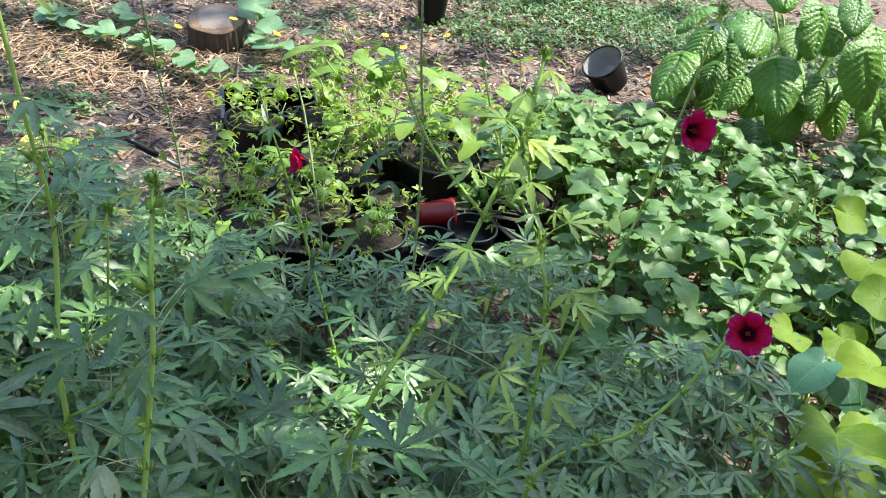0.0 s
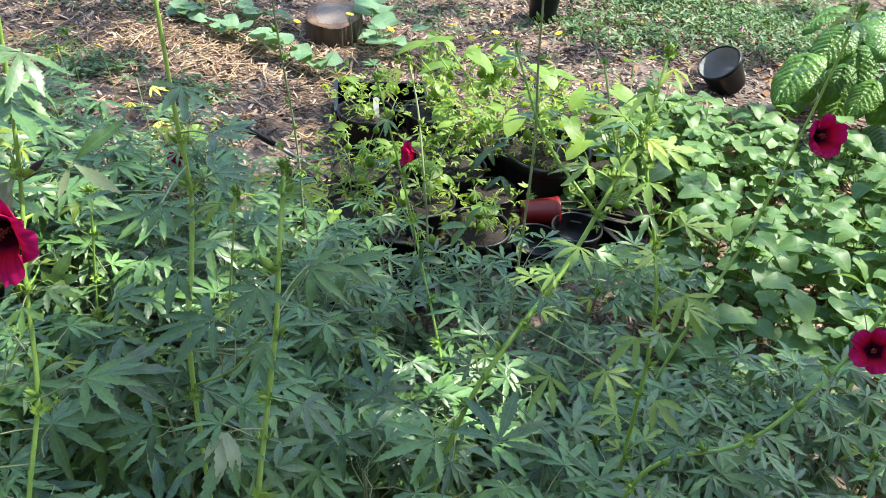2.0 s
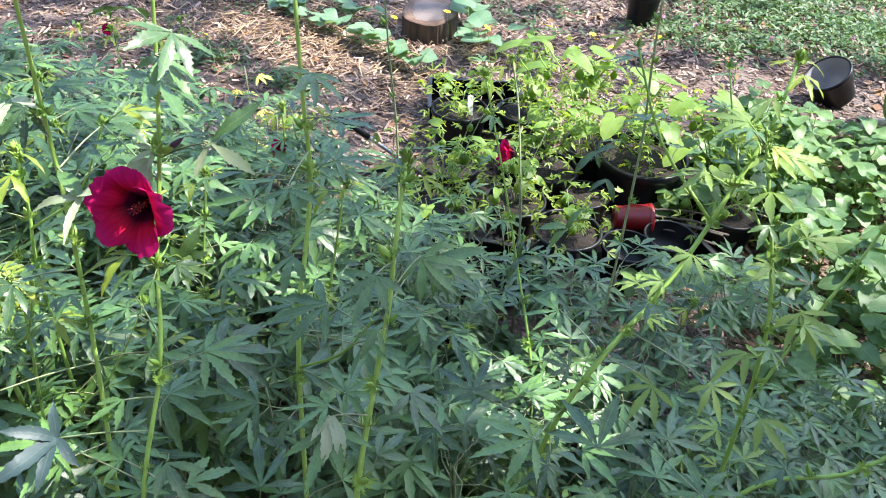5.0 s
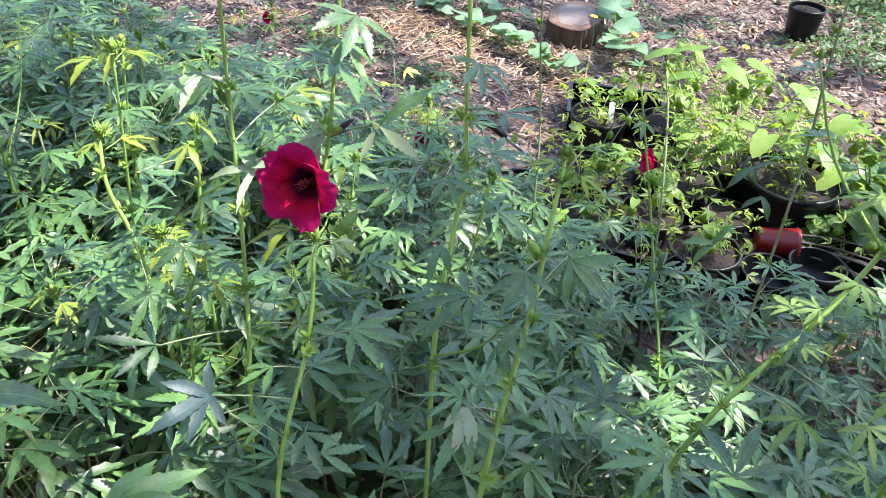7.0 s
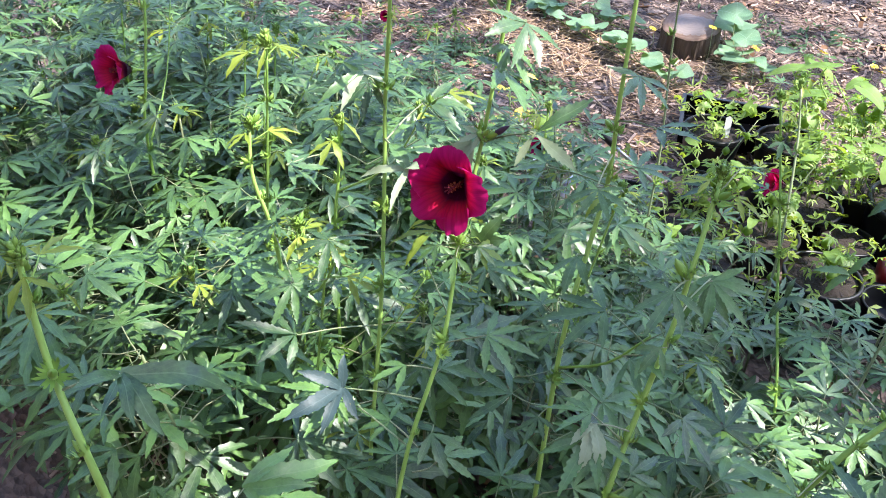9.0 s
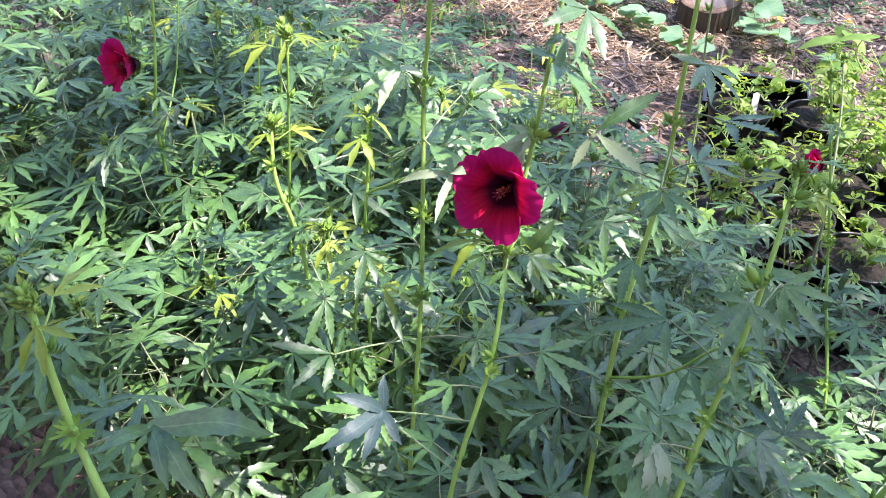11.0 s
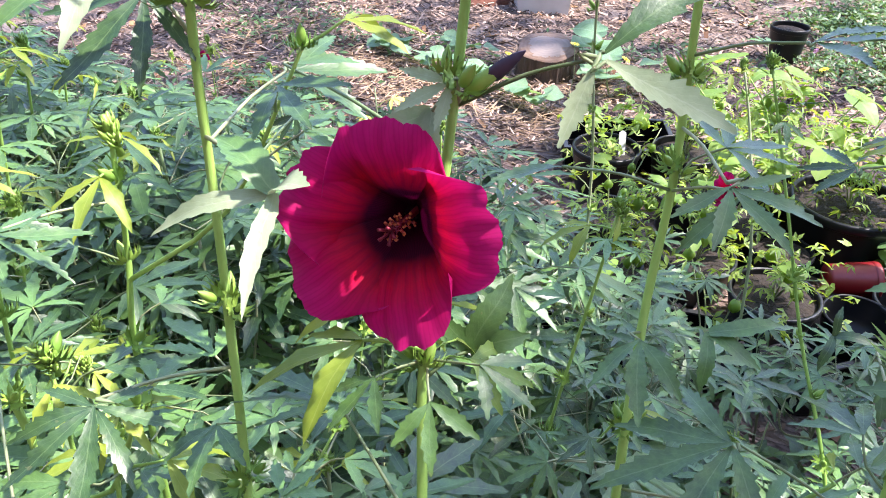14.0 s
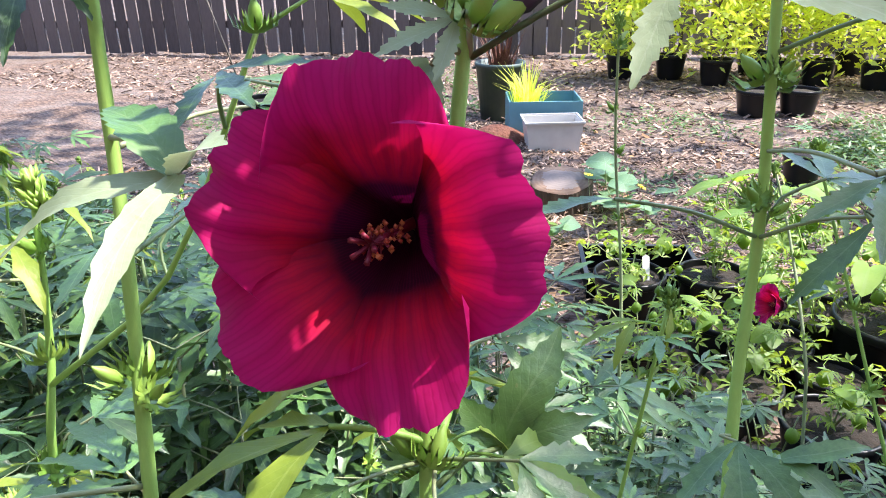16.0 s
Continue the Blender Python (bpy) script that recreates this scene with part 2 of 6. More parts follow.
M_STEM_PALE = plain("pale_stem", (0.2, 0.26, 0.12), (0.32, 0.36, 0.19), 0.6, 240.0, 0.4, dist=0.001, stretch=(1.0, 1.0, 0.08))
M_PETIOLE = plain("petiole", (0.12, 0.19, 0.07), (0.29, 0.3, 0.16), 0.5, 60.0, 0.1, objrnd=True)
M_BUD = plain("bud_green", (0.12, 0.24, 0.03), (0.26, 0.39, 0.06), 0.5, 90.0, 0.2, objrnd=True)
M_BUD_DARK = plain("dark_petal_bud", (0.02, 0.01, 0.03), (0.07, 0.03, 0.06), 0.5, 90.0, 0.2)
M_YELLOW = plain("yellow_petal", (0.75, 0.52, 0.02), (0.85, 0.68, 0.05), 0.6, 90.0, 0.2)
M_PINK = plain("pink_floret", (0.6, 0.3, 0.5), (0.75, 0.5, 0.65), 0.7, 90.0, 0.2)
M_BLACK = plain("black_plastic", (0.004, 0.0045, 0.0055), (0.011, 0.012, 0.014), 0.35, 14.0, 0.08, spec=0.25)
M_PAN = plain("matt_black_plastic", (0.002, 0.002, 0.0025), (0.005, 0.005, 0.006), 0.6, 14.0, 0.2, spec=0.05)
M_BLUEGREY = plain("blue_grey_plastic", (0.14, 0.17, 0.25), (0.24, 0.27, 0.36), 0.35, 14.0, 0.1)
M_DIRTY = plain("dusty_black_plastic", (0.006, 0.0065, 0.008), (0.018, 0.018, 0.018), 0.4, 9.0, 0.1)
# Pot inside painted pale grey, imitating the sun reflected in it.
M_LIT_IN = plain("pot_inside_as_lit", (0.2, 0.205, 0.215), (0.38, 0.38, 0.39), 0.14, 9.0, 0.05, spec=1.0)
M_RED = plain("red_plastic", (0.13, 0.005, 0.007), (0.21, 0.01, 0.012), 0.35, 12.0, 0.05)
M_SOIL = plain("potting_soil", (0.008, 0.006, 0.004), (0.03, 0.02, 0.014), 0.95, 55.0, 1.0, dist=0.01)
M_WHITE = plain("white_plastic", (0.48, 0.48, 0.47), (0.66, 0.66, 0.64), 0.4, 12.0, 0.05)
M_BLUE = plain("blue_plastic", (0.1, 0.27, 0.34), (0.15, 0.34, 0.4), 0.45, 12.0, 0.05)
M_BIN = plain("green_grey_plastic", (0.03, 0.055, 0.05), (0.06, 0.09, 0.08), 0.5, 12.0, 0.05)
M_METAL = plain("dull_metal", (0.35, 0.35, 0.36), (0.55, 0.55, 0.56), 0.3, 30.0, 0.1, metal=0.9)
M_BARK = plain("stump_bark", (0.022, 0.016, 0.012), (0.16, 0.115, 0.08), 0.9, 22.0, 1.0, dist=0.02, stretch=(1.6, 1.6, 0.25))
M_LOG = plain("pale_log", (0.3, 0.26, 0.18), (0.46, 0.41, 0.31), 0.85, 30.0, 0.6, dist=0.006)
M_STICK = plain("grey_stick", (0.06, 0.05, 0.04), (0.16, 0.135, 0.11), 0.85, 40.0, 0.5)
M_FENCE = plain("weathered_board", (0.055, 0.045, 0.045), (0.15, 0.125, 0.12), 0.85, 24.0, 0.5, objrnd=True, stretch=(3, 3, 0.3))
M_CHIP = plain("wood_chip", (0.045, 0.028, 0.021), (0.47, 0.335, 0.255), 0.9, 60.0, 0.5, island=True)
M_STRAW = plain("straw", (0.13, 0.08, 0.045), (0.42, 0.29, 0.17), 0.8, 60.0, 0.2, island=True)
M_LITTER = plain("dry_leaf", (0.13, 0.06, 0.025), (0.36, 0.2, 0.09), 0.8, 30.0, 0.3, island=True)
M_BROWN = plain("brown_matter", (0.06, 0.02, 0.012), (0.16, 0.06, 0.035), 0.95, 30.0, 1.0, dist=0.02)


def ground_material():
    """Wood-chip mulch: broken chips at two scales over dark soil, straw-pale drifts."""
    m, t, p, out = nodes_of("mulch")
    co = obj_coords(t)
    mp = t.nodes.new("ShaderNodeMapping")
    mp.inputs["Scale"].default_value = (1.0, 1.9, 1.0)
    mp.inputs["Rotation"].default_value = (0, 0, 0.5)
    t.links.new(co, mp.inputs[0])
    vo = t.nodes.new("ShaderNodeTexVoronoi")
    vo.inputs["Scale"].default_value = 26.0
    t.links.new(mp.outputs[0], vo.inputs["Vector"])
    sep = t.nodes.new("ShaderNodeSeparateColor")
    t.links.new(vo.outputs["Color"], sep.inputs[0])
    n1, n2 = noise_node(t, 60.0, 5.0, co), noise_node(t, 0.9, 3.0, co)
    f = math_node(t, 'ADD', math_node(t, 'MULTIPLY', sep.outputs[0], 0.55), math_node(t, 'MULTIPLY', n1, 0.35))
    base = ramp(t, f, [(0.1, (0.024, 0.016, 0.012)), (0.45, (0.1, 0.062, 0.045)), (0.85, (0.27, 0.185, 0.135))])
    base = mix_colour(t, math_node(t, 'MULTIPLY', n2, 0.5), base, (0.15, 0.098, 0.075))
    n3 = noise_node(t, 3.1, 4.0, co)
    grey = ramp(t, math_node(t, 'ADD', n3, math_node(t, 'MULTIPLY', n1, 0.25)), [(0.55, (0, 0, 0)), (0.85, (0.5, 0.5, 0.5))])
    base = mix_colour(t, grey, base, (0.2, 0.18, 0.17))
    t.links.new(base, p.inputs["Base Color"])
    p.inputs["Roughness"].default_value = 0.92
    h = math_node(t, 'ADD', vo.outputs["Distance"], math_node(t, 'MULTIPLY', n1, 0.6))
    bump(t, h, 0.9, 0.02, p)
    return m


M_GROUND = ground_material()


def petal_material():
    """Crimson petal: near-black throat, darker fan of veins, light through it."""
    m, t, p, out = nodes_of("crimson_petal")
    uv = t.nodes.new("ShaderNodeUVMap")
    sep = t.nodes.new("ShaderNodeSeparateXYZ")
    t.links.new(uv.outputs[0], sep.inputs[0])
    co = obj_coords(t)
    u, s = sep.outputs[0], sep.outputs[1]
    wob = math_node(t, 'MULTIPLY', noise_node(t, 45.0, 3.0, co), 1.3)
    fan = math_node(t, 'SINE', math_node(t, 'ADD', math_node(t, 'MULTIPLY', u, 52.0), math_node(t, 'MULTIPLY', wob, 8.0)))
    fan = math_node(t, 'POWER', math_node(t, 'ADD', math_node(t, 'MULTIPLY', fan, 0.5), 0.5), 3.0)
    edge = math_node(t, 'ADD', s, math_node(t, 'MULTIPLY', math_node(t, 'SUBTRACT', noise_node(t, 70.0, 3.0, co), 0.5), 0.12))
    # Redder band outside the dark throat imitates light glowing through the petal.
    base = ramp(t, edge, [(0.0, (0.02, 0.0, 0.01)), (0.24, (0.022, 0.001, 0.01)), (0.31, (0.22, 0.002, 0.014)), (0.46, (0.49, 0.003, 0.03)), (0.72, (0.47, 0.004, 0.09)), (1.0, (0.45, 0.012, 0.135))])
    amount = math_node(t, 'MULTIPLY', fan, math_node(t, 'MULTIPLY', math_node(t, 'MULTIPLY', math_node(t, 'SUBTRACT', 1.15, s), math_node(t, 'GREATER_THAN', edge, 0.3)), 0.5))
    base = mix_colour(t, amount, base, (0.12, 0.0, 0.022))
    hair = math_node(t, 'SINE', math_node(t, 'ADD', math_node(t, 'MULTIPLY', u, 190.0), math_node(t, 'MULTIPLY', wob, 14.0)))
    hair = math_node(t, 'POWER', math_node(t, 'ADD', math_node(t, 'MULTIPLY', hair, 0.5), 0.5), 4.0)
    base = mix_colour(t, math_node(t, 'MULTIPLY', hair, 0.2), base, (0.16, 0.0, 0.03))
    base = mix_colour(t, math_node(t, 'MULTIPLY', noise_node(t, 26.0, 4.0, co), 0.16), base, (0.2, 0.0, 0.04))
    t.links.new(base, p.inputs["Base Color"])
    p.inputs["Roughness"].default_value = 0.6
    p.inputs["Specular IOR Level"].default_value = 0.12
    bump(t, math_node(t, 'ADD', math_node(t, 'MULTIPLY', fan, 0.4), math_node(t, 'ADD', noise_node(t, 160.0, 3.0, co), math_node(t, 'MULTIPLY', hair, 0.2))), 0.22, 0.001, p)
    tr = t.nodes.new("ShaderNodeBsdfTranslucent")
    t.links.new(base, tr.inputs[0])
    mx = t.nodes.new("ShaderNodeMixShader")
    mx.inputs[0].default_value = 0.35
    t.links.new(p.outputs[0], mx.inputs[1])
    t.links.new(tr.outputs[0], mx.inputs[2])
    t.links.new(mx.outputs[0], out.inputs[0])
    return m


M_PETAL = petal_material()
M_THROAT = plain("maroon_column", (0.1, 0.0, 0.012), (0.2, 0.004, 0.02), 0.6, 90.0, 0.2)
M_ANTHER = plain("rust_anther", (0.28, 0.03, 0.012), (0.5, 0.13, 0.04), 0.8, 200.0, 0.3, island=True)


def rings_material():
    """Sawn stump top: growth rings, grey weathering."""
    m, t, p, out = nodes_of("sawn_wood")
    co = obj_coords(t)
    w = t.nodes.new("ShaderNodeTexWave")
    w.wave_type, w.rings_direction = 'RINGS', 'Z'
    w.inputs["Scale"].default_value, w.inputs["Distortion"].default_value, w.inputs["Detail"].default_value = 14.0, 3.0, 3.0
    t.links.new(co, w.inputs["Vector"])
    n = noise_node(t, 16.0, 5.0, co)
    f = math_node(t, 'ADD', math_node(t, 'MULTIPLY', w.outputs[1], 0.1), math_node(t, 'MULTIPLY', n, 0.9))
    base = ramp(t, f, [(0.2, (0.07, 0.04, 0.026)), (0.5, (0.17, 0.105, 0.07)), (0.85, (0.27, 0.19, 0.135))])
    ln = t.nodes.new("ShaderNodeVectorMath")
    ln.operation = 'LENGTH'
    t.links.new(co, ln.inputs[0])
    core = math_node(t, 'LESS_THAN', math_node(t, 'ADD', ln.outputs["Value"], math_node(t, 'MULTIPLY', n, 0.1)), 0.25)
    base = mix_colour(t, math_node(t, 'MULTIPLY', core, 0.6), base, (0.24, 0.21, 0.19))
    t.links.new(base, p.inputs["Base Color"])
    p.inputs["Roughness"].default_value = 0.85
    bump(t, f, 0.6, 0.006, p)
    return m


M_RINGS = rings_material()


# ---- leaves ----
def rng_of(seed):
    return random.Random(seed)


LOBES = {1: [0], 3: [-46, 0, 46], 5: [-82, -41, 0, 41, 82], 7: [-118, -78, -39, 0, 39, 78, 118]}


def palmate(name, count, length, stalk, seed, mats, width=0.145, droop=0.35, stations=9, fold=0.3, rise=32.0, tip=-4.0, thin=5):
    """A palmate leaf on its stalk: lance-shaped lobes with forward teeth, joined in a small web. The stalk starts at the origin and goes out along +y."""
    r = rng_of(seed)
    b = Build()
    a = radians(rise)
    bow = [Vector((0, 0, 0)), Vector((r.uniform(-.01, .01), stalk * 0.5 * math.cos(a), stalk * 0.55 * math.sin(a))), Vector((0, stalk * math.cos(a), stalk * math.sin(a)))]
    tube(b, curve_points(bow, 5 if thin > 3 else 3), 0.0015, 0.001, thin, 1, cap=False)
    joint = Matrix.Translation(bow[-1]) @ pose(0, 0, 0, tip + r.uniform(-10, 6), r.uniform(-10, 10), 0)
    for deg in LOBES[count]:
        k = abs(deg) / 120
        ln = length * (1 - 0.5 * k ** 1.2) * r.uniform(0.9, 1.06)
        hw = 0.74 * ln * width * r.uniform(0.86, 1.14) * (1 + 0.2 * k)
        turn = radians(-deg + r.uniform(-6, 6))
        dr = droop * r.uniform(0.35, 1.0) * (1 + 0.4 * k)
        ph, lean, twist = r.uniform(0, 6), r.uniform(-0.12, 0.12), r.uniform(-0.35, 0.35)
        verts, uvs = [], []
        for i in range(stations + 1):
            s = i / stations
            w = hw * (0.12 + 0.88 * math.sin(math.pi * s / 1.04) ** 1.2) if s < 0.52 else hw * (1 - ((s - 0.52) / 0.48) ** 1.5)
            tooth = 1.15 if i % 2 else 0.84
            fwd = 0.03 * ln if i % 2 else -0.006 * ln
            y, z = s * ln, -dr * ln * s * s + 0.014 * ln * math.sin(s * 7 + ph)
            x0 = lean * ln * s * s
            wl, wr = w * tooth * r.uniform(0.92, 1.08), w * tooth * r.uniform(0.92, 1.08)
            rip = 0.07 * w * math.sin(s * 19 + ph) + twist * w * s
            pts = (Vector((x0 - wl, y + fwd, z + fold * wl + rip)), Vector((x0, y, z)), Vector((x0 + wr, y + fwd, z + fold * wr - rip)))
            for n, q in enumerate(pts):
                q = Matrix.Rotation(turn, 3, 'Z') @ q
                verts.append(joint @ q)
                uvs.append((n * 0.5, s))
        b.add(verts, [(i * 3 + n, i * 3 + n + 1, i * 3 + n + 4, i * 3 + n + 3) for i in range(stations) for n in range(2)], 0, uvs)
    return b.mesh(name, mats)


def heart(name, length, width, stalk, seed, mats, lobes=0, rise=75.0, tip=-8.0, cup=0.15, quilt=0.0, ripple=0.03, rows=8, cols=8, teeth=0.0):
    """A heart-shaped, round or lobed leaf on its stalk."""
    r = rng_of(seed)
    b = Build()
    a = radians(rise)
    top = Vector((0, stalk * math.cos(a), stalk * math.sin(a)))
    tube(b, curve_points([Vector((0, 0, 0)), top * 0.5 + Vector((r.uniform(-.02, .02), 0.02, 0)), top], 5), 0.0024, 0.0017, 5, 1, cap=False)
    joint = Matrix.Translation(top) @ pose(0, 0, 0, tip + r.uniform(-14, 10), r.uniform(-14, 14), r.uniform(-20, 20))
    n = cols * 3
    verts, uvs = [joint @ Vector((0, 0, 0))], [(0.5, 0.25)]
    ph = r.uniform(0, 6)
    for i in range(1, rows // 2 + 1):
        q = i / (rows // 2)
        for k in range(n):
            an = 2 * math.pi * k / n
            c, s = math.cos(an), math.sin(an)
            rad = 0.7 + 0.08 * s if lobes > 4 else 0.62 + 0.38 * s if s > 0 else 0.62 - 0.02 * s
            notch = math.exp(-((an - 1.5 * math.pi) / 0.3) ** 2)
            rad *= 1 - 0.72 * notch
            point = math.exp(-((an - 0.5 * math.pi) / 0.35) ** 2)
            rad *= 1 + (0.06 if lobes > 4 else 0.3) * point
            if lobes:
                rad *= 1 + (0.05 if lobes > 4 else 0.08) * math.cos(lobes * (an - 0.5 * math.pi))
            if teeth:
                rad *= 1 + teeth * (1 if k % 2 else -1)
            x, y = width * rad * q * c * 0.8, length * rad * q * s * 0.72
            z = cup * (x * x) / width - 0.35 * max(y, 0) ** 2 / length + ripple * length * q * q * math.sin(3 * an + ph)
            if quilt:
                z += quilt * length * math.sin(an * 9 + ph) * math.sin(q * 9)
            verts.append(joint @ Vector((x, y, z)))
            uvs.append((0.5 + 0.5 * q * c, 0.25 + 0.75 * q * s))
    faces = [(0, 1 + k, 1 + (k + 1) % n) for k in range(n)]
    for i in range(rows // 2 - 1):
        o = 1 + i * n
        faces += [(o + k, o + n + k, o + n + (k + 1) % n, o + (k + 1) % n) for k in range(n)]
    b.add(verts, faces, 0, uvs)
    return b.mesh(name, mats)


LEAF_MATS, YOUNG_MATS = [M_LEAF, M_PETIOLE], [M_YOUNG, M_STEM]
LEAVES_BIG = [palmate("palmate_leaf", n, ln, st, 10 + i, LEAF_MATS, w, d, 14, 0.22) for i, (n, ln, st, w, d) in enumerate((
    (5, 0.09, 0.085, 0.13, 0.12), (7, 0.092, 0.1, 0.112, 0.16), (5, 0.082, 0.07, 0.14, 0.22), (7, 0.088, 0.11, 0.115, 0.1), (5, 0.096, 0.08, 0.125, 0.18), (3, 0.085, 0.06, 0.15, 0.18)))]
LEAVES_MID = [palmate("palmate_leaf", n, ln, st, 30 + i, LEAF_MATS, w, d, 12, 0.24) for i, (n, ln, st, w, d) in enumerate((
    (5, 0.072, 0.065, 0.15, 0.15), (3, 0.07, 0.05, 0.17, 0.22), (5, 0.066, 0.05, 0.15, 0.12), (3, 0.064, 0.06, 0.165, 0.25)))]
LEAVES_FRESH_LIT = [palmate("palmate_leaf", n, ln, st, 70 + i, [M_FRESH_LIT, M_STEM], w, d, 10) for i, (n, ln, st, w, d) in enumerate((
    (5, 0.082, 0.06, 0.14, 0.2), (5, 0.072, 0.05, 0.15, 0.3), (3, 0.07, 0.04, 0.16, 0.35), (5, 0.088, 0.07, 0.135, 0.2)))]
LEAVES_YOUNG = [palmate("young_leaf", n, ln, st, 50 + i, YOUNG_MATS, w, d, 6) for i, (n, ln, st, w, d) in enumerate((
    (3, 0.05, 0.02, 0.14, 0.3), (1, 0.045, 0.012, 0.12, 0.5), (3, 0.04, 0.015, 0.15, 0.4), (3, 0.06, 0.035, 0.15, 0.5)))]


def bud_mesh(name, size, seed, mats, spikes=13, core=0.2):
    """A bud: plump core in a ring of thin, upcurved bracts."""
    r = rng_of(seed)
    b = Build()
    lathe(b, [(0.02 * size, 0), (core * 0.7 * size, 0.15 * size), (core * size, 0.45 * size), (core * 0.8 * size, 0.8 * size), (0.03 * size, 1.15 * size)], 8)
    for k in range(spikes):
        a = 2 * math.pi * k / spikes + r.uniform(-.2, .2)
        out = Vector((math.cos(a), math.sin(a), 0))
        side = Vector((-math.sin(a), math.cos(a), 0)) * 0.085 * size
        ln = size * r.uniform(0.6, 1.0)
        pts = [out * 0.25 * size, out * (0.25 * size + 0.55 * ln) + Vector((0, 0, 0.25 * ln)), out * (0.25 * size + 0.75 * ln) + Vector((0, 0, 0.85 * ln))]
        v = [pts[0] - side, pts[0] + side, pts[1] - side * 0.8, pts[1] + side * 0.8, pts[2]]
        v += [p - Vector((0, 0, 0.06 * size)) for p in v[:4]]
        b.add(v, [(0, 1, 3, 2), (2, 3, 4), (5, 7, 8, 6), (7, 4, 8)], 0)
    return b.mesh(name, mats)


BUDS = [bud_mesh("bud", 0.0115, 1, [M_BUD], 18, 0.24), bud_mesh("bud", 0.013, 2, [M_BUD], 20, 0.26), bud_mesh("bud", 0.0105, 3, [M_BUD], 17, 0.25)]


def tip_cluster(seed):
    """The growing tip: a knot of small buds and short upright bracts round a stub of stem."""
    r = rng_of(seed)
    b = Build()
    tube(b, [Vector((0, 0, -0.02)), Vector((0, 0, 0.0)), Vector((0.001, 0, 0.016))], 0.0035, 0.0025, 6, 0)
    for k in range(7):
        a, z = k * 2.4, -0.006 + 0.0022 * k
        o = Vector((math.cos(a), math.sin(a), 0)) * (0.0065 - 0.0006 * k)
        m = Matrix.Translation(o + Vector((0, 0, z))) @ pose(0, 0, 0, 28 * -math.sin(a), 28 * math.cos(a), 0)
        lathe(b, [(0.0006, -0.004), (0.0026, 0.0), (0.0031, 0.0035), (0.0021, 0.007), (0.0004, 0.01)], 6, 0, 0, m)
    for k in range(52):
        a, z = k * 2.4 + 0.5, -0.012 + 0.0004 * k
        o = Vector((math.cos(a), math.sin(a), 0))
        s = Vector((-math.sin(a), math.cos(a), 0)) * r.uniform(0.0013, 0.0022)
        ln = r.uniform(0.006, 0.0125)
        out = r.uniform(0.5, 1.15)
        p0, p1, p2 = o * 0.003 + Vector((0, 0, z)), o * (0.003 + out * 0.6 * ln) + Vector((0, 0, z + 0.4 * ln)), o * (0.003 + out * 0.8 * ln) + Vector((0, 0, z + ln))
        b.add([p0 - s, p0 + s, p1 - s, p1 + s, p2, p0 - Vector((0, 0, 0.0012)), p1 - Vector((0, 0, 0.0012))], [(0, 1, 3, 2), (2, 3, 4), (0, 2, 6, 5), (3, 1, 5, 6), (2, 4, 6), (4, 3, 6)], 0)
    return b.mesh("tip_bud", [M_BUD])


TOP_BUD = tip_cluster(4)


# ---- flowers ----
def petal_mesh(seed, size=0.058, width=0.7, rows=18, cols=44, cup=1.0):
    """A broad, overlapping petal, funnelled at its foot, along +x from the flower's axis +z."""
    r = rng_of(seed)
    b = Build()
    ph = r.uniform(0, 6)
    verts, uvs = [], []
    for i in range(rows + 1):
        s = i / rows
        rad = 0.004 + (size - 0.004) * s
        half = width * size * (0.14 + 0.86 * s ** 0.75) * (1 - 0.16 * max(0, s - 0.75) / 0.25)
        for j in range(cols + 1):
            v = j / cols * 2 - 1
            x = rad - 0.4 * size * (0.3 * v * v + 1.4 * v ** 6) * s ** 2.5 + size * s ** 8 * (0.016 * math.sin(v * 9 + ph) + 0.009 * math.sin(v * 17 + 2 * ph) + 0.007 * math.sin(v * 37 + ph) + 0.005 * math.sin(v * 61 + 2 * ph))
            y = half * v * (1 - 0.06 * v * v)
            z = cup * (-0.042 * (1 - s) ** 2.4 + 0.004 * s) + 0.0065 * v * s ** 1.3 - 0.006 * s ** 4 * (0.5 + 0.5 * math.sin(v * 4 + ph)) + 0.004 * s * (1 - v * v)
            z += 0.0011 * s * math.sin(v * 14 + ph) + 0.0012 * s * math.sin(v * 6 + 9 * s + ph) + 0.0022 * s ** 6 * math.sin(v * 11 + 2 * ph)
            verts.append(Vector((x, y, z)))
            uvs.append((j / cols, s))
    n = cols + 1
    b.add(verts, [(i * n + j, i * n + j + 1, (i + 1) * n + j + 1, (i + 1) * n + j) for i in range(rows) for j in range(cols)], 0, uvs)
    return b.mesh("petal", [M_PETAL])


PETALS = [petal_mesh(s, width=w) for s, w in ((3, 0.66), (4, 0.64), (5, 0.68), (6, 0.66), (7, 0.76))]
PETALS_CUPPED = [petal_mesh(s, 0.05, 0.7, 10, 12, 1.25) for s in (13, 14)]


def column_mesh():
    """Stamen column: maroon shaft set with rust anthers, five pads at its tip."""
    r = rng_of(8)
    b = Build()
    tube(b, [Vector((0, 0, -0.03 + 0.0085 * i)) for i in range(5)], 0.0024, 0.0013, 7, 0)
    for k in range(52):
        z = r.uniform(-0.012, 0.007)
        a, d = r.uniform(0, 6.283), r.uniform(0.003, 0.0062)
        c = Vector((d * math.cos(a), d * math.sin(a), z + r.uniform(-.001, .001)))
        tube(b, [Vector((0, 0, z)), c], 0.0003, 0.0003, 3, 0, cap=False)
        q = r.uniform(0.0009, 0.0014)
